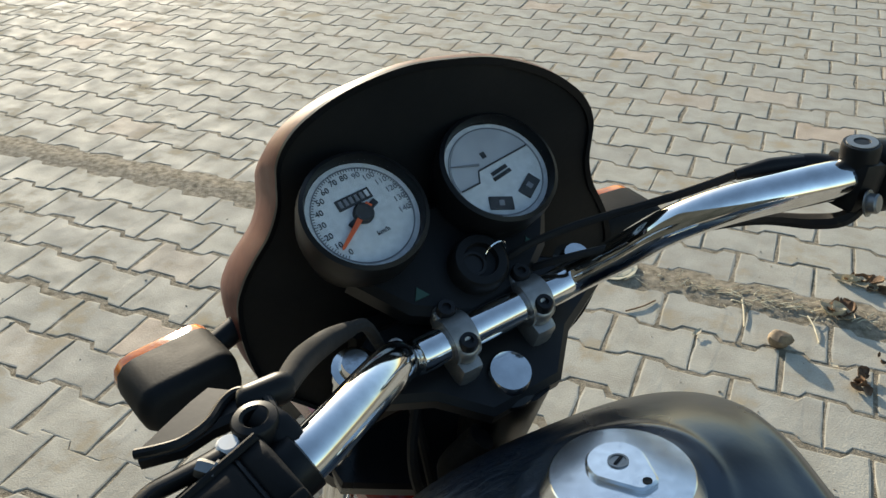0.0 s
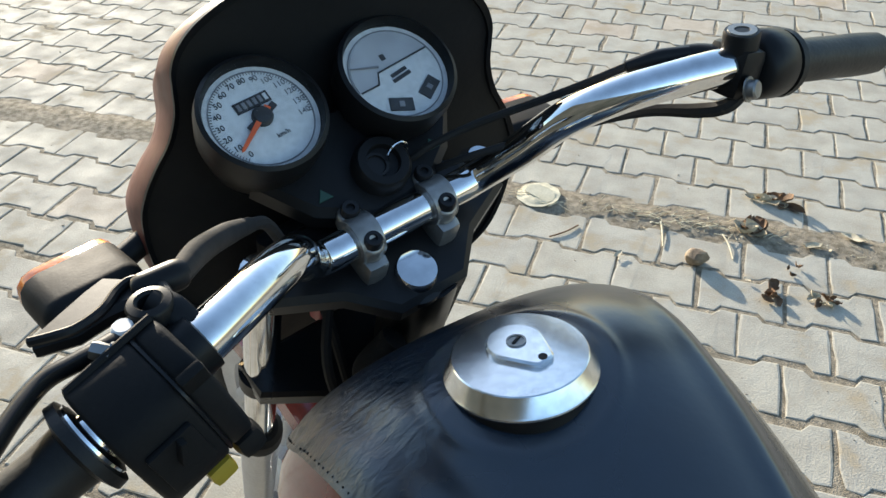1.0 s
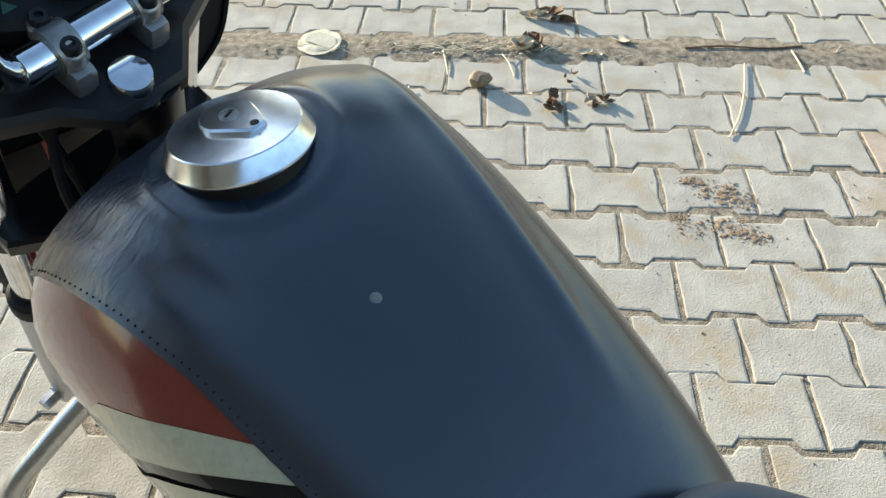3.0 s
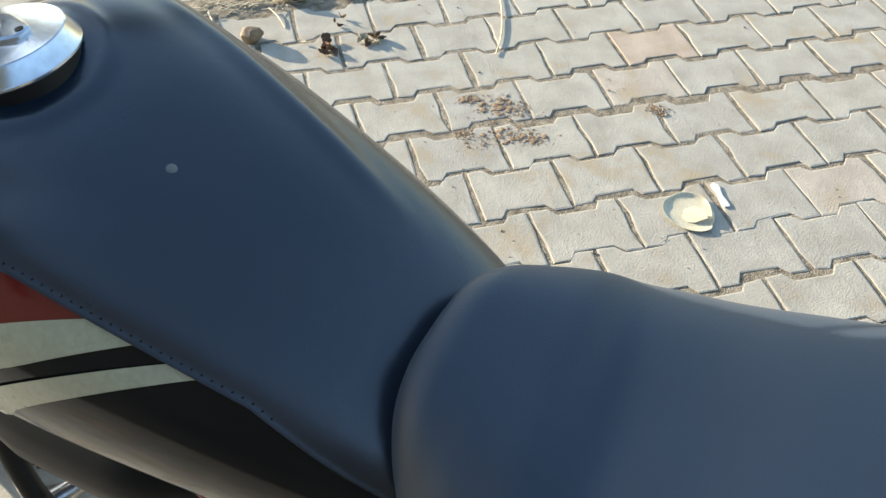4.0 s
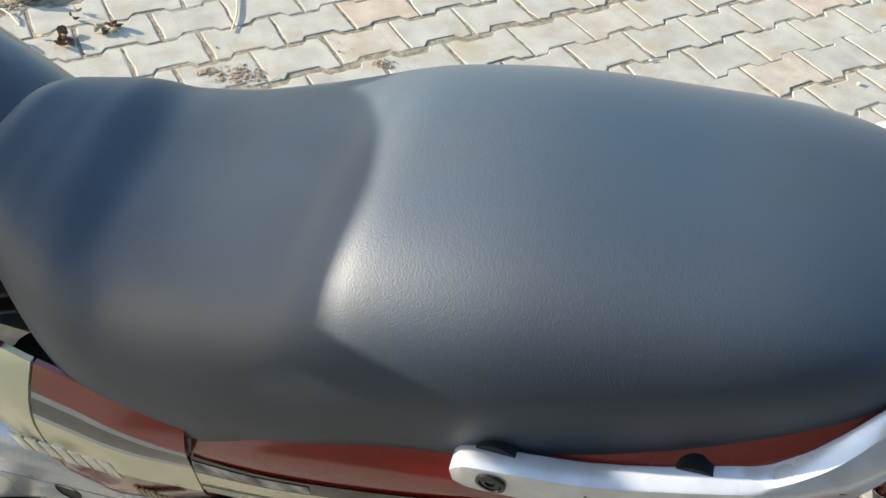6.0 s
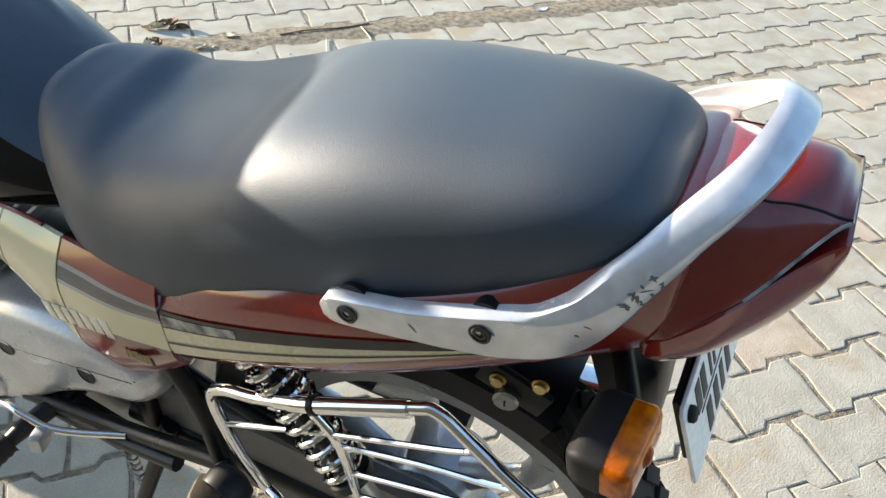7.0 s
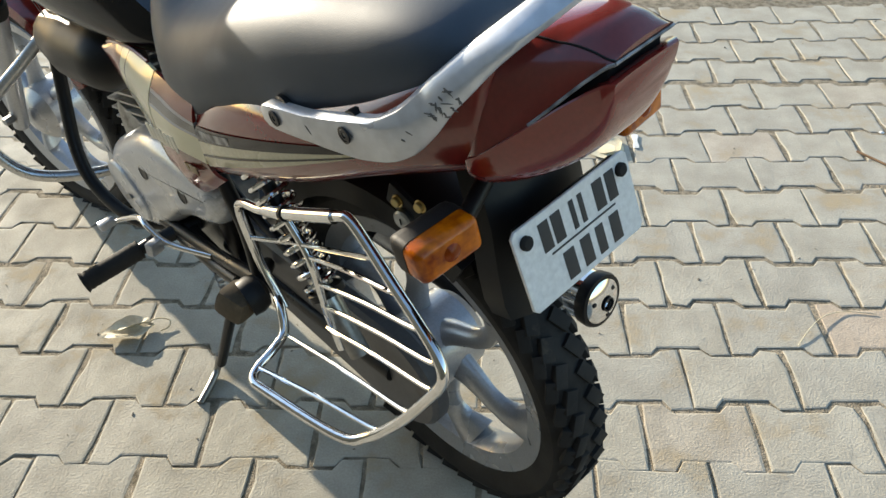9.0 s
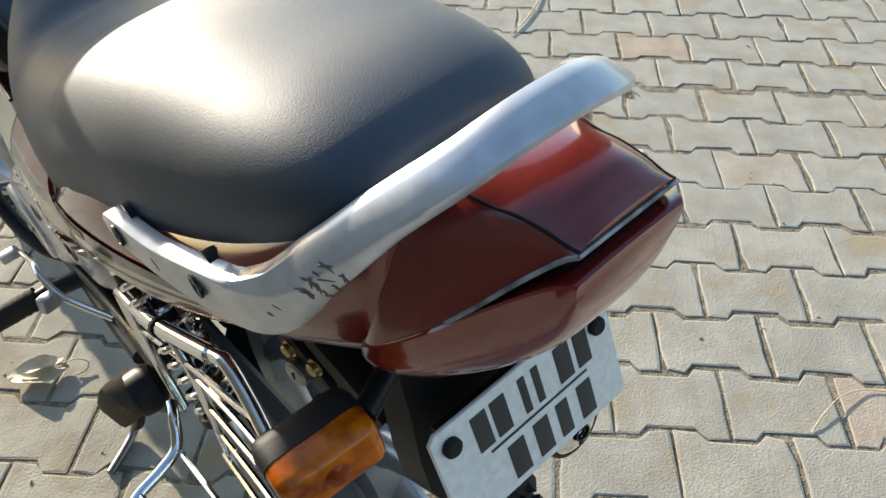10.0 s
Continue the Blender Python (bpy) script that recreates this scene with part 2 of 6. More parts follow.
# ---- mesh helpers ----
def finish(name, verts, faces, mat, parent=None, label="", sharp=38, smooth=True, m=None):
    """One mesh object from points and faces, under a parent."""
    if m is not None:
        verts = [m @ Vector(v) for v in verts]
    me = bpy.data.meshes.new(name)
    me.from_pydata([tuple(v) for v in verts], [], faces)
    bm = bmesh.new()
    bm.from_mesh(me)
    bmesh.ops.remove_doubles(bm, verts=bm.verts, dist=1e-6)
    bmesh.ops.recalc_face_normals(bm, faces=bm.faces)
    bm.to_mesh(me)
    bm.free()
    if smooth:
        me.polygons.foreach_set("use_smooth", [True] * len(me.polygons))
        me.set_sharp_from_angle(angle=radians(sharp))
    if mat:
        me.materials.append(mat)
    ob = new(name, me)
    if parent:
        ob.parent = parent
    if label:
        ob["label"] = label
    return ob


def shape(*bits):
    """Join (verts, faces) bits into one."""
    vs, fs = [], []
    for v, fa in bits:
        k = len(vs)
        vs += [Vector(p) for p in v]
        fs += [tuple(i + k for i in f) for f in fa]
    return vs, fs


def moved(bit, m):
    return [m @ Vector(v) for v in bit[0]], bit[1]


def spline(pts, n=6, closed=False):
    """Points along a smooth curve through pts (Catmull-Rom, any dimension)."""
    p = [np.array(q, float) for q in pts]
    out, k = [], len(p)
    last = k if closed else k - 1
    for i in range(last):
        a = p[(i - 1) % k] if (closed or i) else 2 * p[0] - p[1]
        b, c = p[i], p[(i + 1) % k]
        e = p[(i + 2) % k] if (closed or i + 2 < k) else 2 * p[-1] - p[-2]
        for j in range(n):
            t = j / n
            out.append(0.5 * (2 * b + (c - a) * t + (2 * a - 5 * b + 4 * c - e) * t * t + (3 * b - a - 3 * c + e) * t ** 3))
    if not closed:
        out.append(p[-1])
    return out


def loft(rings, closed_ring=True, caps=True, closed_path=False):
    """Skin of equal rings of points."""
    n = len(rings[0])
    vs = [Vector(p) for r in rings for p in r]
    fs = []
    rows = len(rings) if closed_path else len(rings) - 1
    for i in range(rows):
        a, b = i * n, ((i + 1) % len(rings)) * n
        for j in range(n if closed_ring else n - 1):
            k = (j + 1) % n
            fs.append((a + j, a + k, b + k, b + j))
    if caps and not closed_path and closed_ring:
        fs.append(tuple(range(n - 1, -1, -1)))
        fs.append(tuple((len(rings) - 1) * n + j for j in range(n)))
    return vs, fs


def tube(pts, radius, seg=10, closed=False, n=5, flat=None):
    """A round bar along a smooth curve; radius may be a list, one a point; flat=(a, b): an oval."""
    path = [Vector(p) for p in (spline(pts, n, closed) if n > 1 else pts)]
    k = len(path)
    if isinstance(radius, (list, tuple)):
        rad = np.interp(np.linspace(0, 1, k), np.linspace(0, 1, len(radius)), radius).tolist()
    else:
        rad = [float(radius)] * k
    rings, up = [], None
    for i, p in enumerate(path):
        a, b = path[(i - 1) % k if closed else max(i - 1, 0)], path[(i + 1) % k if closed else min(i + 1, k - 1)]
        t = (b - a).normalized()
        if up is None:
            up = t.orthogonal().normalized()
        up = (up - t * up.dot(t)).normalized()
        side = t.cross(up)
        fa, fb = flat or (1, 1)
        rings.append([p + rad[i] * (fa * up * math.cos(q) + fb * side * math.sin(q)) for q in (2 * math.pi * j / seg for j in range(seg))])
    return loft(rings, True, not closed, closed)


def lathe(profile, seg=24, m=None):
    """Turn (radius, height) pairs round z; m places it."""
    rings = [[Vector((r * math.cos(2 * math.pi * j / seg), r * math.sin(2 * math.pi * j / seg), h)) for j in range(seg)] for r, h in profile]
    bit = loft(rings, True, True)
    return moved(bit, m) if m is not None else bit


def rounded(sx, sy, sz, r=0.004, m=None):
    """A block with rounded edges, about its middle."""
    bm = bmesh.new()
    bmesh.ops.create_cube(bm, size=1)
    bmesh.ops.scale(bm, vec=(sx, sy, sz), verts=bm.verts)
    bmesh.ops.bevel(bm, geom=bm.edges[:], offset=min(r, 0.45 * min(sx, sy, sz)), segments=2, affect="EDGES", profile=0.6)
    bm.verts.ensure_lookup_table()
    bit = [v.co.copy() for v in bm.verts], [tuple(v.index for v in f.verts) for f in bm.faces]
    bm.free()
    return moved(bit, m) if m is not None else bit


def slab(outline, thick, bevel=0.002):
    """A flat plate of an outline in x and y, bevelled at its upper and lower rim; z from -thick/2 to thick/2."""
    o = [Vector((p[0], p[1], 0)) for p in outline]
    c = sum(o, Vector()) / len(o)
    k = len(o)
    inner = []
    for i in range(k):
        t = (o[(i + 1) % k] - o[i - 1]).normalized()
        nrm = Vector((t.y, -t.x, 0))
        if nrm.dot(o[i] - c) > 0:
            nrm = -nrm
        inner.append(o[i] + nrm * bevel)
    h = thick / 2
    z = Vector((0, 0, 1))
    return loft([[p - z * h for p in inner], [p - z * (h - bevel) for p in o], [p + z * (h - bevel) for p in o], [p + z * h for p in inner]])


def pillow(outline, thick, bevel, steps=4):
    """A flat plate with a well rounded upper rim (towards +z); z from -thick/2 to thick/2."""
    o = [Vector((p[0], p[1], 0)) for p in outline]
    k = len(o)
    area = sum(o[i].x * o[(i + 1) % k].y - o[(i + 1) % k].x * o[i].y for i in range(k))
    side = 1 if area > 0 else -1
    inward = []
    for i in range(k):
        t = (o[(i + 1) % k] - o[i - 1]).normalized()
        inward.append(Vector((-t.y, t.x, 0)) * side)
    rings = [[p + Vector((0, 0, -thick / 2)) for p in o]]
    for q in range(steps + 1):
        a = math.pi / 2 * q / steps
        rings.append([p + n * (bevel * (1 - math.cos(a))) + Vector((0, 0, thick / 2 - bevel + bevel * math.sin(a))) for p, n in zip(o, inward)])
    return loft(rings)


def aim(origin, z_dir, x_hint=(1, 0, 0)):
    """A frame at origin whose z axis runs along z_dir, and x near x_hint."""
    z = Vector(z_dir).normalized()
    x = Vector(x_hint) - z * z.dot(Vector(x_hint))
    x.normalize()
    y = z.cross(x)
    return Matrix.Translation(origin) @ Matrix((x, y, z)).transposed().to_4x4()


def empty(name, parent=None, m=None):
    e = new(name)
    e.empty_display_size = 0.1
    if parent:
        e.parent = parent
    if m is not None:
        e.matrix_world = m
    return e


def bolt(at, way, r=0.006, h=0.005, hexed=True):
    return lathe([(r * 0.2, h), (r * 0.85, h), (r, h * 0.8), (r, 0), (r * 1.35, 0), (r * 1.35, -0.001)], 6 if hexed else 14, aim(at, way))


# ---- motorcycle: frame of its own, x right, y ahead, z up, leaning on its side stand ----
BIKE = pose(0.610, -0.198, 0, 0, -6.0, 46.0)
bike = empty("motorcycle", None, BIKE)
tagged(bike, "maroon and cream commuter motorcycle leaning on its side stand", "motorcycle")


def part(name, bit, mat, parent=bike, label="", m=None, sharp=38):
    return finish(name, bit[0], bit[1], mat, parent, label, sharp, True, m)


RAKE = radians(26)
STEM = Vector((-0.0083, 0.911, 0.914))
STEER = Matrix.Translation(STEM) @ Matrix.Rotation(radians(10.7), 4, Vector((0, -math.sin(RAKE), math.cos(RAKE)))) @ Matrix.Rotation(radians(5.6), 4, "Y") @ Matrix.Translation((0, -0.908, -0.917))


def front(name, bit, mat, parent=bike, label="", sharp=38):
    return part(name, bit, mat, parent, label, STEER, sharp)


# -- tank, with the black cover over its top --
TANK = [  # y, bottom, top, half width
    (0.913, 0.755, 0.792, 0.095), (0.904, 0.730, 0.826, 0.132), (0.880, 0.710, 0.862, 0.156), (0.840, 0.696, 0.895, 0.166), (0.780, 0.686, 0.917, 0.166),
    (0.700, 0.680, 0.906, 0.160), (0.620, 0.678, 0.878, 0.149), (0.540, 0.680, 0.842, 0.134), (0.470, 0.684, 0.802, 0.116), (0.415, 0.692, 0.765, 0.092)]


def tank_ring(y, zb, zt, w, grow=0.0, lo=0.0, hi=1.0, n=40):
    """Half-open section: angle from the left lower rim over the top to the right one; lo, hi choose a stretch of it."""
    out = []
    for j in range(n + 1):
        a = math.pi * (-0.30 + 1.60 * (lo + (hi - lo) * j / n))
        c, s = math.cos(a), math.sin(a)
        mid = zb + (zt - zb) * 0.36
        x = -(w + grow) * math.copysign(abs(c) ** 0.78, c)
        z = mid + ((zt - mid + grow) * abs(s) ** 0.86 if s >= 0 else -(mid - zb) * abs(s) ** 0.7)
        out.append((x, y, z))
    return out


tank_stations = spline([(*t,) for t in TANK], 5)
tank = empty("fuel_tank", bike)
tank["label"] = "maroon fuel tank with cream and black stripes"
m_tankblack = material("gloss_black_paint", (0.008, 0.008, 0.009), 0.20, scale=5, grain=150, bump=0.0, coat=0.35, spec=0.15, dirt=(0.10, 0.09, 0.07), dirt_amount=0.05)
m_cream = material("cream_paint", (0.47, 0.44, 0.29), 0.26, colour2=(0.43, 0.40, 0.27), scale=6, grain=200, bump=0.0, coat=0.5, dirt=(0.16, 0.14, 0.10), dirt_amount=0.1)
finish("tank_body", *loft([tank_ring(*s) for s in tank_stations], True, True), m_tankblack, tank)
RIM_Y, RIM_S = [-0.915, -0.895, -0.83, -0.74, -0.68, -0.53, -0.45, -0.415], [0.28, 0.292, 0.325, 0.350, 0.360, 0.355, 0.320, 0.300]


def cover_rim(y):
    return float(np.interp(-y, RIM_Y, RIM_S))


def cover_ring(y, zb, zt, w, n=140):
    """The cover's section, thickened at its hem and creased where it is pulled round the tank's front corner."""
    lo = cover_rim(y)
    base = tank_ring(y, zb, zt, w, grow=0.004, lo=lo, hi=1 - lo, n=n)
    out = []
    for j, (x, yy, z) in enumerate(base):
        u = lo + (1 - 2 * lo) * j / n
        mask = math.exp(-((y - 0.862) / 0.035) ** 2 - ((u - 0.345) / 0.055) ** 2)
        crease = 0.0009 * mask * (math.sin(260 * (y + 0.30 * u) + 2.2 * math.sin(40 * u)) + 0.6 * math.sin(470 * y - 60 * u))
        sag = -0.0035 * math.exp(-((u - 0.395 - 0.25 * (0.80 - y)) / 0.020) ** 2) * max(0, min(1, (y - 0.64) / 0.06)) * max(0, min(1, (0.86 - y) / 0.05))
        hem = 0.0008 * math.exp(-((u - lo) / 0.006) ** 2)
        v = 1 - u
        sag += 0.0030 * math.exp(-((v - 0.360 - 0.22 * (0.80 - y)) / 0.016) ** 2) * max(0, min(1, (y - 0.50) / 0.08)) * max(0, min(1, (0.86 - y) / 0.05))
        r = math.hypot(x + 0.004, y - 0.770)
        lip = 0.0022 * math.exp(-((r - 0.0600) / 0.0060) ** 2) + 0.0020 * max(0.0, min(1.0, (0.059 - r) / 0.012)) * max(0.0, min(1.0, (0.800 - y) / 0.03))
        g = crease + sag + hem + lip
        nx, nz = x, z - (zb + (zt - zb) * 0.36)
        k = math.hypot(nx, nz)
        out.append((x + g * nx / k, yy, z + g * nz / k))
    return out


finish("tank_cover", *loft([cover_ring(*s) for s in spline([(*t,) for t in TANK], 20)[9:]], False, False), m_cover, tank, "black leatherette tank cover", 80)


def ring_loop(r0, r1, m, seg=30):
    """A thin flat ring."""
    return moved(loft([[Vector((r * math.cos(2 * math.pi * j / seg), r * math.sin(2 * math.pi * j / seg), h)) for r, h in ((r0, 0.0), (r0, 0.0012), (r1, 0.0012), (r1, 0.0))] for j in range(seg)], True, False, True), m)


def tank_patch(name, low, high, mat, grow, label=""):
    """A painted band on the left flank: from y0 to y1, between two rising or falling shares of the section."""
    ys = [t[0] for t in tank_stations]
    rows = []
    for y in np.linspace(low[0][0], low[0][-1], 26):
        st = [float(np.interp(-y, [-v for v in ys], [t[k] for t in tank_stations])) for k in range(1, 4)]
        rows.append(tank_ring(y, *st, grow=grow, lo=float(np.interp(-y, [-v for v in low[0]], low[1])), hi=float(np.interp(-y, [-v for v in high[0]], high[1])), n=6))
    return finish(name, *loft(rows, False, False), mat, tank, label)


def by_y(*pairs):
    """Shares of the section at places along y, y falling from front to rear."""
    return [p[0] for p in pairs], [p[1] for p in pairs]


tank_patch("maroon_panel", by_y((0.912, 0.03), (0.87, 0.05), (0.82, 0.13), (0.75, 0.25), (0.70, 0.292), (0.66, 0.330), (0.630, 0.358)), by_y((0.912, 0.295), (0.83, 0.33), (0.74, 0.354), (0.630, 0.363)), m_maroon, 0.0012, "maroon painted flank")
tank_patch("cream_stripe", by_y((0.87, 0.02), (0.82, 0.075), (0.75, 0.185), (0.70, 0.240), (0.67, 0.272), (0.60, 0.358)), by_y((0.87, 0.05), (0.82, 0.13), (0.75, 0.25), (0.70, 0.292), (0.66, 0.330), (0.630, 0.358), (0.60, 0.362)), m_cream, 0.0016, "cream painted stripe")
tank_patch("lower_cream_stripe", by_y((0.83, 0.005), (0.80, 0.045), (0.71, 0.170), (0.63, 0.270), (0.56, 0.358)), by_y((0.83, 0.03), (0.76, 0.140), (0.70, 0.218), (0.67, 0.252), (0.58, 0.356), (0.56, 0.362)), m_cream, 0.0016, "cream painted stripe")
tank_patch("lower_band", by_y((0.85, 0.0), (0.43, 0.0)), by_y((0.85, 0.012), (0.70, 0.060), (0.43, 0.075)), m_cream, 0.0014, "dull gold band along the tank seam")
ys = [t[0] for t in tank_stations]
st = [float(np.interp(-0.765, [-v for v in ys], [t[k] for t in tank_stations])) for k in range(1, 4)]
spot = Vector(tank_ring(0.765, *st, grow=0.002, lo=0.085, hi=0.09, n=1)[0])
finish("ring_emblem", *ring_loop(0.019, 0.026, aim(spot, (-1, 0.1, -0.15))), m_tankblack, tank, "black ring emblem")
for q in range(62):  # stitches along the cover's rim
    y = 0.895 - q * 0.0062
    ys = [t[0] for t in tank_stations]
    st = [float(np.interp(-y, [-v for v in ys], [t[k] for t in tank_stations])) for k in range(1, 4)]
    r = tank_ring(y, *st, grow=0.0045, lo=cover_rim(y) + 0.007, hi=cover_rim(y) + 0.010, n=1)
    if q == 0:
        stitch = []
    stitch.append(lathe([(0.0002, 0.0006), (0.0007, 0.0003), (0.0009, -0.001)], 5, aim(r[0], (r[0][0], 0, 0.08))))
tagged(finish("stitching", *shape(*stitch), m_black, tank, "row of black stitches"), kind="stuff")

# filler cap
m_cap = material("polished_aluminium", (0.84, 0.85, 0.85), 0.20, metal=1.0, colour2=(0.70, 0.71, 0.72), scale=14, grain=120, bump=0.02, rough_var=0.06, dirt=(0.35, 0.33, 0.30), dirt_amount=0.10, dirt_scale=30)
CAP = aim((-0.0057, 0.7678, 0.9220), (0.07, 0.16, 1))
cap = empty("filler_cap", bike)
finish("cap_ring", *lathe([(0.0440, -0.018), (0.0440, -0.004), (0.0438, -0.002), (0.0430, 0.001)], 48, CAP), m_black, cap)
finish("cap_plate", *lathe([(0.0472, -0.001), (0.0478, 0.0000), (0.0478, 0.0012), (0.0470, 0.0024), (0.0421, 0.0131), (0.0414, 0.0138), (0.025, 0.0146), (0.0005, 0.0150)], 64, CAP), m_cap, cap, "polished filler cap plate", 20)
flap = [(0.0185 * math.cos(a), 0.016 + 0.0185 * math.sin(a)) for a in np.linspace(-0.15, math.pi + 0.15, 16)] + [(-0.008, -0.0085), (-0.005, -0.011), (0.005, -0.011), (0.008, -0.0085)]
finish("lock_cover", *moved(slab(flap, 0.005, 0.0014), CAP @ Matrix.Translation((0.004, -0.010, 0.0160)) @ Matrix.Rotation(radians(12), 4, "Z")), m_cap, cap, "polished sliding lock cover")
finish("keyhole", *lathe([(0.0062, 0.0180), (0.0062, 0.0195), (0.0048, 0.0195), (0.0048, 0.0189)], 20, CAP @ Matrix.Translation((0.001, 0.005, 0))), m_steel, cap)
finish("key_slot", *rounded(0.0018, 0.0085, 0.001, 0.0004, CAP @ Matrix.Translation((0.001, 0.005, 0.0194)) @ Matrix.Rotation(radians(-60), 4, "Z")), m_black, cap)
finish("drain_hole", *lathe([(0.0028, 0.0180), (0.0028, 0.0190), (0.0001, 0.0187)], 14, CAP @ Matrix.Translation((0.006, -0.017, 0))), m_black, cap)
finish("pale_spot", *lathe([(0.0045, 0.0), (0.0036, 0.0006), (0.0002, 0.0008)], 9, aim((-0.0134, 0.6375, 0.8883), (-0.05, -0.38, 0.9))), material("dried_splash", (0.20, 0.195, 0.18), 0.8), tank, "dried pale splash")

# -- seat --
SEAT = [  # y, top, lower rim, half width
    (0.464, 0.818, 0.792, 0.036), (0.457, 0.831, 0.768, 0.062), (0.440, 0.837, 0.744, 0.088), (0.415, 0.833, 0.726, 0.109), (0.390, 0.828, 0.713, 0.125), (0.352, 0.822, 0.701, 0.142), (0.300, 0.828, 0.699, 0.152), (0.240, 0.848, 0.714, 0.158),
    (0.190, 0.867, 0.745, 0.158), (0.160, 0.882, 0.756, 0.157), (0.120, 0.898, 0.770, 0.154), (0.040, 0.918, 0.794, 0.147), (-0.050, 0.930, 0.824, 0.133), (-0.115, 0.937, 0.852, 0.118), (-0.160, 0.934, 0.872, 0.102), (-0.186, 0.924, 0.884, 0.082), (-0.196, 0.912, 0.892, 0.060)]


def seat_ring(y, zt, zb, w, n=44):
    out = []
    for j in range(n + 1):
        a = math.pi * (-0.06 + 1.12 * j / n)
        c, s = math.cos(a), math.sin(a)
        x = -w * math.copysign(abs(c) ** 0.64, c)
        z = zb + (zt - zb) * (abs(s) ** 0.70 if s > 0 else -0.12 * abs(s))
        # shallow folds of the loose vinyl round the rider's end, and the rounded front of the raised pillion part
        k = max(0.0, s)
        fold = -0.0016 * math.exp(-((y - 0.430 - 0.05 * x) / 0.016) ** 2) + 0.0034 * math.exp(-((y - 0.375 - 0.10 * x) / 0.020) ** 2) - 0.0032 * math.exp(-((y - 0.342 - 0.16 * x) / 0.021) ** 2) + 0.0012 * math.exp(-((y - 0.300 + 0.30 * x) / 0.012) ** 2) * (1 if x < -0.05 else 0.2)
        arc = 0.160 - 2.6 * x * x
        step = 0.0012 / (1 + math.exp((y - arc) / 0.020)) - 0.0012 / (1 + math.exp((y - arc) / 0.05))
        out.append((x, y, z + (fold + step) * k))
    return out


seat = empty("seat", bike)
seat["label"] = "black vinyl dual seat, stepped up at the back"
finish("seat_cushion", *loft([seat_ring(*s) for s in spline(SEAT, 9)], True, True), m_vinyl, seat)
finish("seat_base", *loft([[(x * 0.94, y, z - 0.012) for x, y, z in seat_ring(*s)[:1] + seat_ring(*s)[-1:]] + [(x * 0.86, y, z - 0.03) for x, y, z in seat_ring(*s)[-1:] + seat_ring(*s)[:1]] for s in spline(SEAT[1:-1], 3)]), m_black, seat, "black seat base lip")

# -- tail cowl: painted shell, lid, lamp --
def skew(x, y, z):
    """The tail and its rail are knocked a little to the right towards the top."""
    return x + 0.10 * max(0.0, z - 0.78) * min(1.0, max(0.0, (-0.05 - y) / 0.12))


def cowl_ring(y, zt, zb, w, n=24, px=0.45, pz=0.6):
    out = []
    for j in range(n):
        a = 2 * math.pi * j / n
        c, s = math.cos(a), math.sin(a)
        z = (zt + zb) / 2 + (zt - zb) / 2 * math.copysign(abs(s) ** pz, s)
        out.append((skew(w * math.copysign(abs(c) ** px, c), y, z), y, z))
    return out


m_worn = material("worn_silver_print", (0.40, 0.40, 0.40), 0.5, metal=0.3, colour2=(0.05, 0.05, 0.05), scale=60, grain=240, bump=0.05)
cowl = empty("tail_cowl", bike)
cowl["label"] = "maroon tail cowl with a cream stripe"
SHELL = [(0.2495, 0.733, 0.587, 0.1655), (0.180, 0.772, 0.614, 0.169), (0.100, 0.802, 0.646, 0.167), (0.020, 0.816, 0.682, 0.160), (-0.080, 0.850, 0.732, 0.145), (-0.150, 0.888, 0.759, 0.126), (-0.196, 0.911, 0.774, 0.1075), (-0.212, 0.915, 0.784, 0.1000), (-0.218, 0.912, 0.796, 0.0900)]
UPPER = [(-0.192, 0.905, 0.804, 0.0960), (-0.210, 0.915, 0.811, 0.1030), (-0.226, 0.922, 0.823, 0.1000), (-0.262, 0.931, 0.859, 0.081), (-0.290, 0.930, 0.891, 0.058), (-0.304, 0.923, 0.905, 0.046), (-0.312, 0.917, 0.9105, 0.041)]
upper_st = spline(UPPER, 6)


def tail_mid(y, z):
    return skew(0, y, z) + 0.007 * min(1.0, max(0.0, (-y - 0.25) / 0.055))


def upper_z(u, zt, ze, y):
    full = float(np.interp(-y, [0.205, 0.225, 0.258], [5.5, 3.6, 2.4]))
    return ze + (zt - ze) * (1 - abs(u) ** full) ** 0.8


def tail_at(y):
    return (float(np.interp(-y, [-q[0] for q in upper_st], [q[k] for q in upper_st])) for k in (1, 2, 3))


def upper_ring(y, zt, ze, w):
    """The tail's upper half: crowned on top, a sharp lip all round, hollow below."""
    top = [(u, upper_z(u, zt, ze, y)) for u in np.linspace(-1, 1, 25)]
    low = [(1.0, ze - 0.0035), (0.93, ze - 0.0040), (0.90, ze + 0.001), (-0.90, ze + 0.001), (-0.93, ze - 0.0040), (-1.0, ze - 0.0035)]
    return [(tail_mid(y, z) + w * u, y, z) for u, z in top + low]


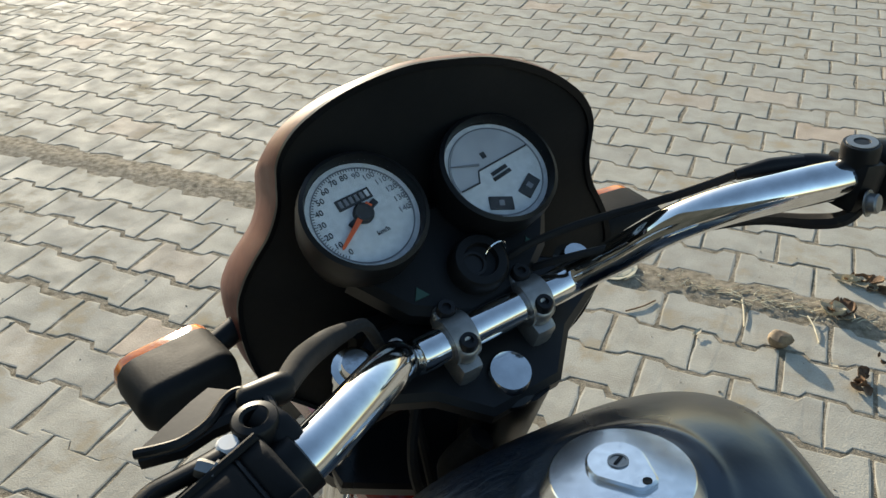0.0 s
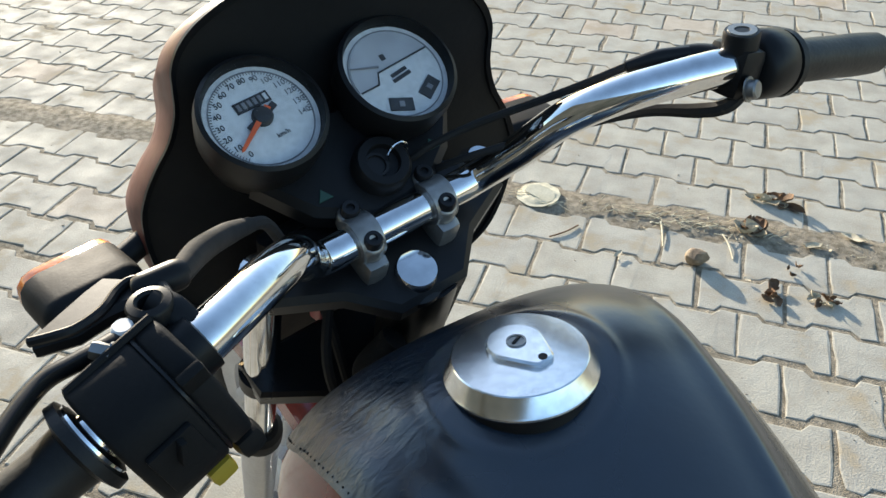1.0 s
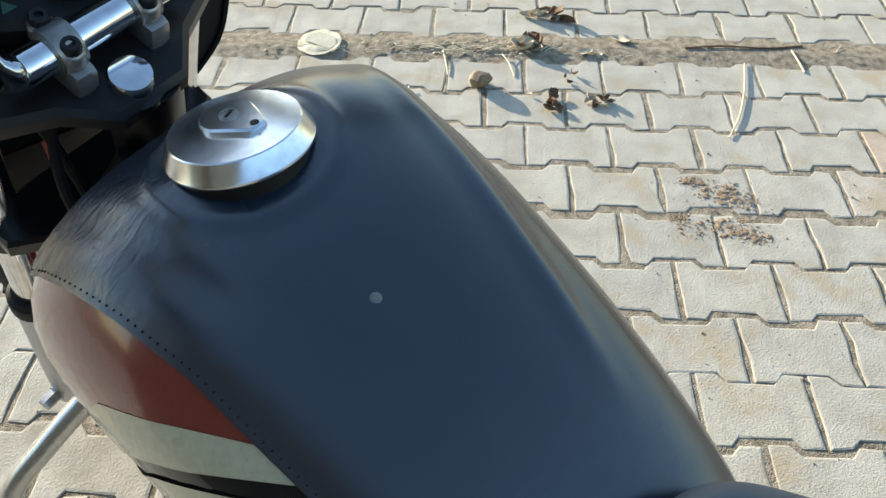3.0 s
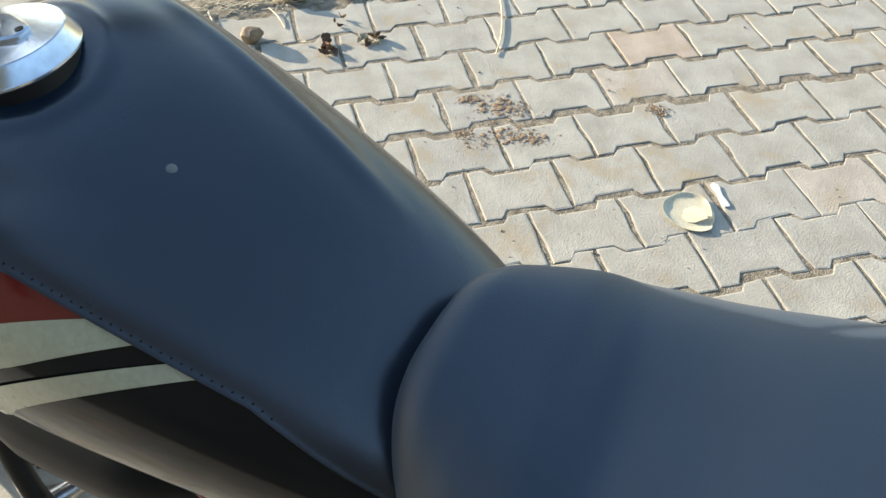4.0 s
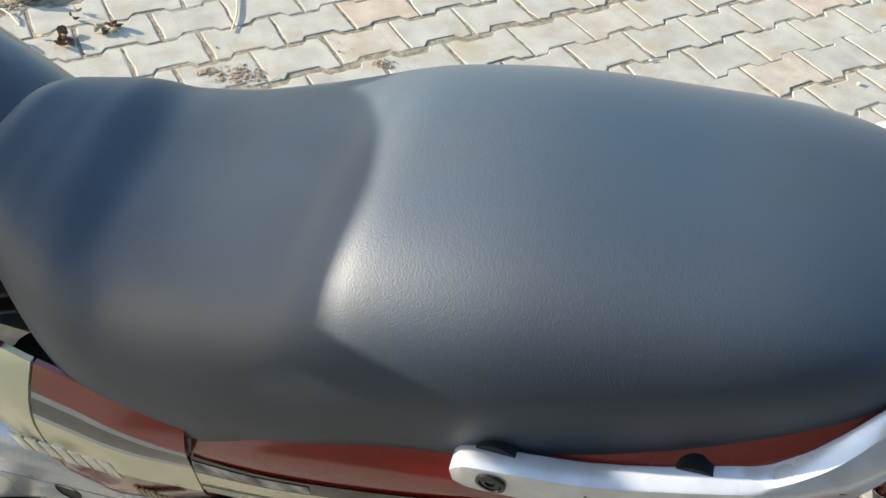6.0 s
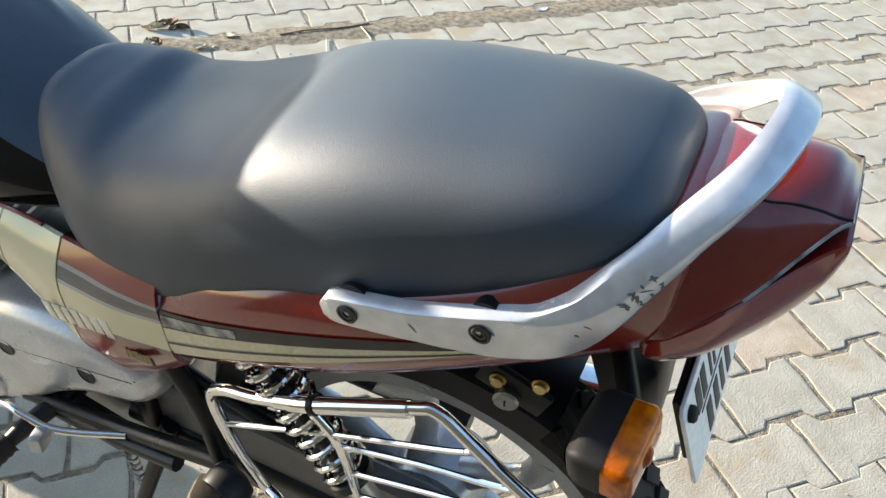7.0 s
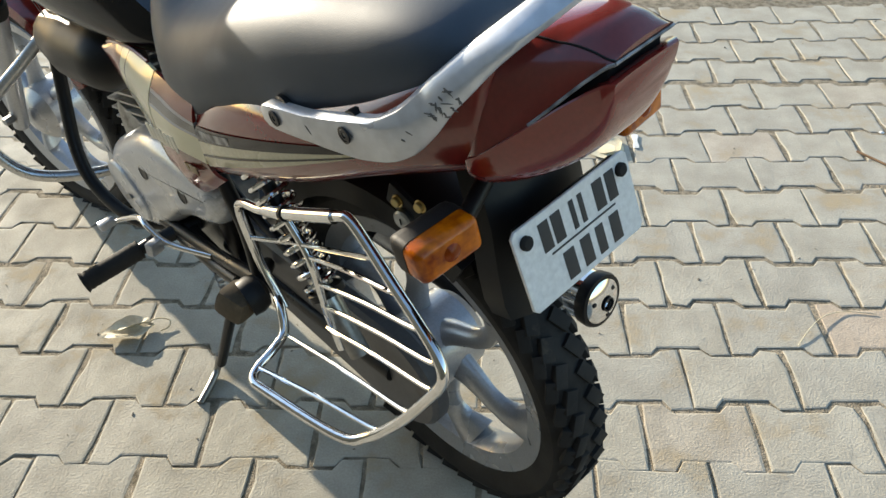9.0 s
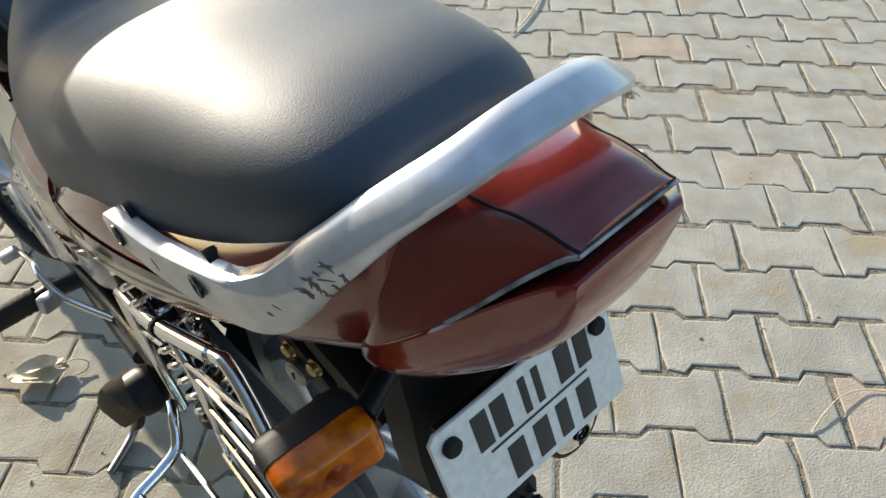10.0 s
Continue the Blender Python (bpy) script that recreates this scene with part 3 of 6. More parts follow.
finish("cowl_shell", *loft([cowl_ring(*s) for s in spline(SHELL, 5)], True, True), m_maroon, cowl)
finish("cowl_tail", *loft([upper_ring(*s) for s in upper_st], True, True), m_maroon, cowl, "maroon sharp-edged end of the cowl", 45)
seam_l, seam_r, lip_l, lip_r = [], [], [], []
for y in np.linspace(-0.212, -0.3127, 22):
    zt, ze, w = tail_at(y)
    half = float(np.interp(-y, [0.20, 0.28, 0.3125], [0.051, 0.043, 0.0402]))
    for s, seam, lip in ((-1, seam_l, lip_l), (1, seam_r, lip_r)):
        z = upper_z(min(1, half / w), zt, ze, y)
        seam.append((tail_mid(y, z) + s * half, y, z + 0.0004))
        lip.append((tail_mid(y, ze) + s * (w + 0.0004), y, ze - 0.0016))
finish("lid_seam", *tube(seam_l, 0.0011, 6, n=1), m_black, cowl, "dark seam beside the lid")
finish("lid_seam", *tube(seam_r, 0.0006, 6, n=1), m_black, cowl, "dark seam beside the lid")
for pts in (lip_l[10:], lip_r[6:], [(lip_l[-1][0], -0.3127, 0.9091), (lip_r[-1][0], -0.3127, 0.9091)]):
    finish("lid_edge", *tube(pts, 0.0017, 6, n=1), m_worn, cowl, "scuffed bare edge")
m_lamp = material("red_lamp_lens", (0.19, 0.013, 0.010), 0.22, colour2=(0.155, 0.010, 0.008), scale=6, grain=200, bump=0.0, coat=0.8, dirt=(0.16, 0.06, 0.05), dirt_amount=0.10)
LAMP = [(-0.198, 0.803, 0.784, 0.090), (-0.201, 0.807, 0.774, 0.1015), (-0.208, 0.813, 0.769, 0.1045), (-0.222, 0.823, 0.769, 0.1025), (-0.248, 0.845, 0.778, 0.0930), (-0.277, 0.870, 0.795, 0.074), (-0.299, 0.887, 0.818, 0.059), (-0.312, 0.894, 0.843, 0.051), (-0.318, 0.894, 0.868, 0.046)]


def lamp_ring(y, zt, zb, w, n=22):
    """The lens: flat on top with a crisp rim, rounded below."""
    out = [(tail_mid(y, zt) + w * u, y, zt + 0.002 * (1 - u * u)) for u in (0.97, 0.5, 0, -0.5, -0.97)]
    for j in range(n + 1):
        a = math.pi * j / n
        z = zt - 0.002 - (zt - 0.002 - zb) * math.sin(a) ** 0.75
        out.append((tail_mid(y, z) - w * math.copysign(abs(math.cos(a)) ** 0.5, math.cos(a)), y, z))
    return out


finish("tail_lamp", *loft([lamp_ring(*s) for s in spline(LAMP, 5)], True, True), m_lamp, cowl, "dark red tail lamp lens")
# a black block put in as the shade of the gap under the lip
rec = []
for y in np.linspace(-0.205, -0.304, 16):
    zt, ze, w = tail_at(y)
    w = w * 0.90 - 0.004
    rec.append([(tail_mid(y, z) + x, y, z) for x, z in ((-w, ze - 0.032), (w, ze - 0.032), (w, ze + 0.0005), (-w, ze + 0.0005))])
finish("lamp_gap_fill", *loft(rec), m_black, cowl, "black gap between lamp and cowl")

shell_st = spline(SHELL, 5)


def cowl_side(y, z, grow):
    ys = [-t[0] for t in shell_st]
    zt, zb, w = (float(np.interp(-y, ys, [t[k] for t in shell_st])) for k in (1, 2, 3))
    sn = min(0.999, (abs(z - (zt + zb) / 2) / ((zt - zb) / 2))) ** (1 / 0.6)
    return -(w * (1 - sn * sn) ** 0.225 + grow)


def cowl_strip(name, y0, y1, lo, hi, mat, grow, label):
    rows = []
    for y in np.linspace(y0, y1, 30):
        a, c = lo[0] + lo[1] * y, hi[0] + hi[1] * y
        rows.append([(cowl_side(y, a + (c - a) * u, grow), y, a + (c - a) * u) for u in (0, 0.25, 0.5, 0.75, 1)])
    finish(name, *loft(rows, False, False), mat, cowl, label)


cowl_strip("cream_stripe", 0.249, -0.130, (0.742, -0.46), (0.757, -0.345), m_cream, 0.0010, "cream stripe along the cowl")
cowl_strip("pinstripe", 0.249, -0.120, (0.747, -0.405), (0.7495, -0.400), m_tankblack, 0.0015, "thin black line")
cowl_strip("dark_stripe", 0.249, -0.080, (0.757, -0.345), (0.769, -0.300), m_tankblack, 0.0012, "scuffed black stripe")
cowl_strip("silver_scuff", 0.248, 0.150, (0.758, -0.335), (0.765, -0.305), m_worn, 0.0017, "worn silver edge of the stripe")

# -- side panel on the left --
PANEL_Y = [0.2515, 0.300, 0.350, 0.400, 0.430, 0.480, 0.530, 0.570, 0.590]
PANEL_W = [0.1655, 0.1660, 0.1640, 0.1590, 0.1530, 0.1430, 0.1350, 0.1280, 0.1255]
PANEL_IN = [0.1495, 0.1480, 0.1430, 0.1360, 0.1310, 0.1270, 0.1260, 0.1230, 0.1220]   # half width at the upper rim
PANEL_TOP = [0.733, 0.722, 0.714, 0.711, 0.711, 0.711, 0.706, 0.695, 0.687]
PANEL_LOW = [0.590, 0.552, 0.520, 0.526, 0.545, 0.583, 0.625, 0.660, 0.679]


def panel_rows(y0, y1, count):
    """Rows of the side panel: a shell that swells a little and rolls in at its upper and lower rim."""
    rows = []
    for y in np.linspace(y0, y1, count):
        w, top, low, rim = (float(np.interp(y, PANEL_Y, q)) for q in (PANEL_W, PANEL_TOP, PANEL_LOW, PANEL_IN))
        outer = []
        for u in np.linspace(0, 1, 15):
            roll = (0.016 if u < 0.5 else w - rim) * max(0, abs(2 * u - 1) - 0.40) ** 2 / 0.36
            swell = 0.006 * math.sin(math.pi * u) * min(1, (y - 0.2515) * 14)
            outer.append(Vector((-w - swell + roll, y, low + (top - low) * u)))
        rows.append(outer + [p + Vector((0.005, 0, 0)) for p in reversed(outer)])
    return rows


m_side = striped("side_panel_paint", [(0.30, MAROON), (0.622, (0.10, 0.03, 0.02)), (0.6355, CREAM), (0.6785, (0.30, 0.30, 0.30)), (0.6825, (0.05, 0.05, 0.05)), (0.6975, (0.24, 0.24, 0.24)), (0.7015, MAROON), (1.5, MAROON)], -0.03, wear_amount=0.45)
m_arm = striped("arm_paint", [(3.0, CREAM), (4.10, (0.05, 0.04, 0.03)), (4.12, CREAM), (4.25, (0.10, 0.03, 0.02)), (4.27, MAROON), (5.0, MAROON)], -7.0, wear_amount=0.3)
side_panel = empty("side_panel", bike)
side_panel["label"] = "cream and maroon side panel"
finish("panel", *loft(panel_rows(0.2515, 0.392, 22)), m_side, side_panel)
finish("panel_arm", *loft(panel_rows(0.395, 0.590, 30)), m_arm, side_panel, "cream front arm of the panel, maroon at its tip")
finish("arm_edge", *tube([r[14] + Vector((0.002, 0, 0.001)) for r in panel_rows(0.425, 0.590, 14)], 0.0030, 8, n=1), m_maroon, side_panel, "maroon upper edge of the arm")
for y, z, w, h, c in ((0.378, 0.622, 0.116, 0.024, (0.66, 0.63, 0.52)), (0.296, 0.606, 0.044, 0.012, (0.22, 0.15, 0.06))):
    mm = aim((-float(np.interp(y, PANEL_Y, PANEL_W)) - 0.0062, y, z), (-1, 0.06, 0.0), (-0.06, -1, 0.20))
    for k in range(7):
        finish("emblem_bar", *moved(rounded(w / 9, h * (0.95 if k % 3 else 1.15), 0.0022, 0.0008), mm @ Matrix.Translation(((k - 3) * w / 7.4, 0, 0))), material("emblem_face", c, 0.35), side_panel, "pale emblem bar")
        # a black copy, shifted behind the bar, painted in as its shadow
        finish("emblem_shadow", *moved(rounded(w / 9, h * 0.95, 0.0012, 0.0004), mm @ Matrix.Translation(((k - 3) * w / 7.4 + 0.0016, -0.0016, -0.0006))), m_black, side_panel, "dark edge of an emblem bar")

# -- grab rail --
RAIL = [(-0.155, 0.052, 0.790), (-0.154, 0.022, 0.796), (-0.151, -0.030, 0.805), (-0.142, -0.092, 0.816), (-0.129, -0.146, 0.836), (-0.109, -0.183, 0.875), (-0.083, -0.209, 0.909), (-0.053, -0.234, 0.937), (-0.020, -0.247, 0.954)]
RAIL_FAR = [(0.014, -0.251, 0.958), (0.045, -0.248, 0.951), (0.068, -0.238, 0.937), (0.088, -0.218, 0.917), (0.113, -0.180, 0.880)]
path = spline(RAIL + RAIL_FAR + [(-x, y, z) for x, y, z in reversed(RAIL[:5])], 6)
path = [(skew(*p), p[1], p[2]) for p in path]
rings = []
N = len(path)
for i, p in enumerate(path):
    a, b = Vector(path[max(i - 1, 0)]), Vector(path[min(i + 1, N - 1)])
    t = (b - a).normalized()
    f = abs(2 * i / (N - 1) - 1)
    out = t.cross(Vector((0, 0, 1))).normalized()
    up = out.cross(t).normalized()
    wide = float(np.interp(f, [0, 0.3, 0.5, 0.7, 1], [0.0200, 0.0190, 0.0140, 0.0085, 0.0080]))
    w = float(np.interp(f, [0, 0.3, 0.5, 0.7, 1], [0.0150, 0.0145, 0.0120, 0.0085, 0.0080]))
    lean = float(np.interp(f, [0, 0.30, 0.48, 0.62, 1], [0.88, 0.88, 0.70, 0, 0]))   # the broad face turns from upright to slanting
    h = float(np.interp(f, [0, 0.2, 0.33, 0.44, 0.56, 0.67, 0.78, 0.95, 0.985, 1.0], [0.0070, 0.0085, 0.0115, 0.0160, 0.0232, 0.0228, 0.0165, 0.0150, 0.0125, 0.007]))
    drop = float(np.interp(f, [0, 0.45, 0.60, 0.72, 1], [0, 0, -0.008, -0.004, 0]))
    c = Vector(p) + up * drop + out * (wide - w)
    rings.append([c + out * (w * sx) + up * (h * sz) for sx, sz in ((-0.80, -1), (0.78, -1), (0.94, -0.96), (1, -0.84), (1, 0.80 - 1.15 * lean), (0.92 - 0.04 * lean, 0.95 - 1.10 * lean), (0.72 - 1.05 * lean, 1 - 0.10 * lean), (-0.80 + 0.18 * lean, 1), (-0.95, 0.94), (-0.95, -0.94))])
rail = empty("grab_rail", bike)
rail["label"] = "scratched silver grab rail round the seat's end"
finish("rail_bar", *loft(rings), m_silver, rail, "", 40)
for y, z in ((0.027, 0.795), (-0.086, 0.815)):
    for s in (-1, 1):
        x = 0.1622 if y > 0 else 0.1512
        wy = (s, 0.06, 0)
        finish("bolt_seat", *lathe([(0.0095, 0.0), (0.0095, 0.0022), (0.0072, 0.0024), (0.0066, -0.002)], 20, aim((s * x, y, z), wy)), m_frame, rail)
        finish("bolt_head", *lathe([(0.0062, -0.002), (0.0062, 0.0012), (0.0034, 0.0014), (0.003, -0.0008), (0.0002, -0.0008)], 12, aim((s * (x + 0.0006), y, z), wy)), m_frame, rail, "dark socket bolt")
        finish("rail_post", *lathe([(0.015, 0.0), (0.015, 0.034)], 16, aim((s * (x - 0.046), y - 0.002, z + 0.006), wy)), m_black, rail, "black spacer")
# scratches in the rail's lacquer
rs = random.Random(3)


def wd(f):
    """Half the rail's thickness at a share of its length."""
    return float(np.interp(abs(2 * f - 1), [0, 0.3, 0.5, 0.7, 1], [0.0202, 0.0192, 0.0142, 0.0087, 0.0082]))


scratches = []
for k in range(30):
    f = rs.choice([rs.uniform(0.08, 0.26), rs.uniform(0.262, 0.290), rs.uniform(0.262, 0.290)])
    i = int(f * N)
    p, q = Vector(path[i]), Vector(path[i + 1])
    t = (q - p).normalized()
    out = t.cross(Vector((0, 0, 1))).normalized()
    up = out.cross(t).normalized()
    face = out if out.x < 0 else -out
    c = p + face * wd(f) + up * rs.uniform(-0.016, 0.006)
    L, W = rs.uniform(0.0015, 0.006), rs.uniform(0.0004, 0.0013)
    mm = aim(c, face, t * rs.uniform(-1, 1) + up)
    scratches.append(moved(slab([(-L, 0), (-L * 0.3, -W), (L * 0.8, -W * 0.7), (L, 0.0004), (L * 0.4, W), (-L * 0.6, W * 0.6)], 0.0004, 0.0001), mm))
tagged(finish("scuffing", *shape(*scratches), material("bared_primer", (0.13, 0.13, 0.13), 0.7), rail, "dark scratches in the lacquer"), kind="stuff")


# -- wheels --
def ring_of(pf, seg):
    return loft([[Vector((r * math.cos(2 * math.pi * j / seg), r * math.sin(2 * math.pi * j / seg), h)) for r, h in pf] for j in range(seg)], True, False, True)


def wheel(name, at, radius, width, m=None, label=""):
    w = empty(name, bike)
    w["label"] = label
    r0 = radius - 0.070
    prof = [(r0, -width * 0.30), (r0 + 0.012, -width * 0.42), (r0 + 0.038, -width * 0.5), (radius - 0.016, -width * 0.42), (radius - 0.007, -width * 0.24), (radius - 0.0055, 0),
            (radius - 0.007, width * 0.24), (radius - 0.016, width * 0.42), (r0 + 0.038, width * 0.5), (r0 + 0.012, width * 0.42), (r0, width * 0.30)]
    turn = Matrix.Translation(at) @ Matrix.Rotation(radians(90), 4, "Y")
    if m is not None:
        turn = m @ turn
    rim = [(r0 - 0.032, -0.010), (r0 - 0.026, -0.024), (r0 - 0.010, -0.027), (r0 + 0.004, -0.031), (r0 + 0.006, -0.027), (r0 - 0.008, -0.019), (r0 - 0.016, 0),
           (r0 - 0.008, 0.019), (r0 + 0.006, 0.027), (r0 + 0.004, 0.031), (r0 - 0.010, 0.027), (r0 - 0.026, 0.024), (r0 - 0.032, 0.010)]
    finish("tyre", *moved(ring_of(prof, 72), turn), m_rubber, w, "dusty black tyre")
    # tread blocks in slanted rows
    blocks = []
    count = 46
    for k in range(count):
        for s in (-1, 1):
            for row, (h, lift, sl, sw) in enumerate(((0.22, 0.0, 0.016, 0.0105), (0.40, -0.007, 0.0155, 0.0085))):
                a = 2 * math.pi * (k + (0.5 if s > 0 else 0) + 0.35 * row) / count
                r = radius - 0.0058 + lift
                n = Vector((math.cos(a), math.sin(a), 0))
                z = Vector((0, 0, s * (0.25 + 0.75 * row)))
                mm = aim(n * r + Vector((0, 0, s * width * h)), n + z * 0.9 * row, (-math.sin(a), math.cos(a), 0.5 * s))
                blocks.append(moved(rounded(sl * 2.0, sw * 1.9, 0.010, 0.0012), mm))
    tagged(finish("tread", *moved(shape(*blocks), turn), m_rubber, w, "worn tread blocks"), kind="stuff")
    finish("rim", *moved(ring_of(rim, 72), turn), m_alu, w, "silver alloy rim")
    finish("hub", *moved(lathe([(0.012, -0.075), (0.030, -0.072), (0.050, -0.06), (0.066, -0.045), (0.068, 0.035), (0.055, 0.05), (0.02, 0.055)], 32), turn), m_alu, w)
    for k in range(6):
        a0 = 2 * math.pi * k / 6 + 0.62
        pts = []
        for q in np.linspace(0, 1, 7):
            r = 0.055 + (r0 - 0.026 - 0.055) * q
            a = a0 + 0.30 * math.sin(math.pi * q * 0.9)
            pts.append((r * math.cos(a), r * math.sin(a), -0.012 * (1 - q)))
        finish("spoke", *moved(tube(pts, [0.024, 0.019, 0.016, 0.017, 0.022, 0.036], 12, n=4, flat=(0.55, 1.0)), turn), m_alu, w)
    return w


AXLE = Vector((0, 0.02, 0.303))
rear_wheel = wheel("rear_wheel", AXLE, 0.303, 0.088, None, "dusty rear wheel with a silver alloy rim")
front_wheel = wheel("front_wheel", (0, 1.262, 0.296), 0.296, 0.076, STEER, "front wheel with a silver alloy rim")

# -- headlamp fairing, instruments --
FAIR = Matrix.Translation((0.018, 1.015, 0.980)) @ Matrix.Rotation(radians(-11), 4, "Z") @ Matrix.Rotation(radians(8), 4, "Y")   # the fairing sits askew
RIM = [(0.105, -0.175), (0.143, -0.140), (0.158, -0.100), (0.162, -0.055), (0.156, -0.030), (0.146, -0.010), (0.134, 0.010), (0.127, 0.032), (0.126, 0.052), (0.125, 0.066), (0.118, 0.082), (0.103, 0.098), (0.075, 0.115), (0.036, 0.1275), (0, 0.130)]
rim2 = spline(RIM + [(-x, z) for x, z in reversed(RIM[:-1])], 5)
rows = []
for y, sx, sz, dz in [(0.0, 1.0, 1.0, 0), (0.006, 1.008, 1.004, -0.001), (0.035, 1.030, 0.975, -0.010), (0.08, 1.015, 0.90, -0.030), (0.14, 0.91, 0.77, -0.054), (0.19, 0.68, 0.58, -0.070), (0.215, 0.34, 0.31, -0.084)]:
    rows.append([FAIR @ Vector((x * sx, y - 0.06 * z, (z + 0.05) * sz - 0.05 + dz)) for x, z in rim2])
m_pit = material("matt_black_lining", (0.007, 0.007, 0.007), 0.7, scale=9, grain=200, bump=0.2, spec=0.25)
fair = empty("headlamp_fairing", bike)
fair["label"] = "maroon headlamp fairing, dark inside"
front("shell", loft(rows, True, False), m_faded, fair)
inner = [[(0.018 + (x - 0.018) * 0.975, y + 0.002, 0.94 + (z - 0.94) * 0.975 - 0.002) for x, y, z in r] for r in rows]
front("inner_lining", loft(inner, True, True), m_pit, fair, "dark inner side of the fairing")
front("rim_lip", loft([rows[0], [(x, y - 0.003, z) for x, y, z in rows[0]], [(x, y - 0.003, z) for x, y, z in inner[0]], inner[0]], False, False), m_black, fair, "black rolled edge")
m_glass = material("lamp_glass", (0.55, 0.57, 0.58), 0.1, bump=0.0)
front("headlamp_lens", lathe([(0.078, 0.0), (0.074, 0.016), (0.05, 0.028), (0.001, 0.034)], 30, FAIR @ aim((0, 0.195, -0.120), (0, 1, 0.05))), m_glass, fair, "pale headlamp lens")

front("lamp_bucket", lathe([(0.03, -0.13), (0.085, -0.10), (0.100, -0.05), (0.104, 0.0), (0.095, 0.03)], 30, FAIR @ aim((0, 0.140, -0.115), (0, 1, 0))), m_black, fair, "black lamp bucket")

m_dial = material("pale_dial", (0.56, 0.56, 0.55), 0.5, colour2=(0.53, 0.53, 0.52), scale=10, grain=200, bump=0.0, dirt=(0.36, 0.33, 0.28), dirt_amount=0.2)
m_ink = material("dial_ink", (0.03, 0.03, 0.032), 0.6, bump=0.0)
m_orange = material("orange_needle", (0.75, 0.12, 0.03), 0.45, bump=0.0)
m_grey = material("grey_print", (0.19, 0.19, 0.20), 0.55, bump=0.0)
m_clear = bpy.data.materials.new("clear_lens")
m_clear.use_nodes = True
pb = m_clear.node_tree.nodes["Principled BSDF"]
pb.inputs["Transmission Weight"].default_value = 1.0
pb.inputs["Roughness"].default_value = 0.12
pb.inputs["IOR"].default_value = 1.02
pb.inputs["Base Color"].default_value = (0.97, 0.97, 0.97, 1)


def lettering(text, size, mat, parent, m, name="number"):
    cu = bpy.data.curves.new("text", "FONT")
    cu.body, cu.size, cu.align_x, cu.align_y, cu.resolution_u = text, size, "CENTER", "CENTER", 3
    cu.extrude = 0.0002
    tmp = bpy.data.objects.new("text", cu)
    me = bpy.data.meshes.new_from_object(tmp)
    bpy.data.objects.remove(tmp)
    me.transform(m)
    me.materials.append(mat)
    ob = new(name, me)
    ob.parent = parent
    return ob


GAUGES = {}
for s in (-1, 1):
    g = aim((-0.0063 + s * 0.0530, 0.979 - s * 0.004, 1.027 - s * 0.002), (0.02, -0.60, 0.80)) @ Matrix.Rotation(radians(4), 4, "Z")
    pod = empty("speedometer" if s < 0 else "fuel_gauge", bike)
    pod["label"] = "round speedometer with a pale dial and orange needle" if s < 0 else "round fuel gauge with a pale dial"
    GAUGES[s] = g
    front("housing", lathe([(0.020, -0.065), (0.034, -0.05), (0.044, -0.02), (0.0460, 0.0), (0.0450, 0.010), (0.0420, 0.012), (0.0405, 0.007), (0.0405, 0.001)], 44, g), m_black, pod, "black bezel")
    front("dial", lathe([(0.040, -0.002), (0.040, 0.002), (0.0003, 0.002)], 40, g), m_dial, pod)
    lens = front("cover_glass", lathe([(0.0403, 0.0085), (0.036, 0.0100), (0.02, 0.0112), (0.0003, 0.0116)], 36, g), m_clear, pod, "clear cover")
    lens.visible_shadow = False
    front("inner_ring", moved(ring_of([(0.0355, 0.0024), (0.0365, 0.0026), (0.0365, 0.0020), (0.0355, 0.0020)], 44), g), m_grey, pod)
g = GAUGES[-1]
pod = [o for o in bike.children if o.name == "speedometer"][0]
for v in range(0, 150, 10):
    a = radians(222 - 240 * v / 140)
    lettering(str(v), 0.0062, m_ink if v <= 80 else m_grey, pod, STEER @ g @ Matrix.Translation((0.0300 * math.cos(a), 0.0300 * math.sin(a), 0.0024)))
for v in range(0, 142, 2):
    a = radians(222 - 240 * v / 140)
    front("tick", moved(rounded(0.0030 if v % 10 == 0 else 0.0016, 0.0005, 0.0004, 0.0001), g @ Matrix.Rotation(a, 4, "Z") @ Matrix.Translation((0.0345, 0, 0.0023))), m_ink, pod)
lettering("km/h", 0.0050, m_ink, pod, STEER @ g @ Matrix.Translation((0.006, -0.0170, 0.0024)), "unit_mark")
front("odometer_window", moved(rounded(0.0270, 0.0085, 0.0012, 0.0004), g @ Matrix.Translation((0.000, 0.0125, 0.0024))), m_ink, pod, "dark odometer window")
for k in range(6):
    front("odometer_digit", moved(rounded(0.0026, 0.0052, 0.0008, 0.0002), g @ Matrix.Translation(((k - 2.5) * 0.0042, 0.0125, 0.0030))), m_grey if k < 5 else m_dial, pod, "odometer digit bar")
needle = g @ Matrix.Rotation(radians(212), 4, "Z")
front("needle", moved(slab([(-0.008, -0.0024), (0.031, -0.0012), (0.033, 0), (0.031, 0.0012), (-0.008, 0.0024)], 0.001, 0.0003), needle @ Matrix.Translation((0, 0, 0.0055))), m_orange, pod, "orange needle")
front("needle_hub", lathe([(0.0075, 0.002), (0.0075, 0.005), (0.006, 0.0065), (0.0002, 0.0068)], 20, g), m_ink, pod)
for s in (-1, 1):
    front("hub_ear", moved(rounded(0.008, 0.005, 0.002, 0.0008), g @ Matrix.Rotation(radians(20), 4, "Z") @ Matrix.Translation((s * 0.010, 0, 0.0032))), m_ink, pod)
g = GAUGES[1]
pod = [o for o in bike.children if o.name == "fuel_gauge"][0]
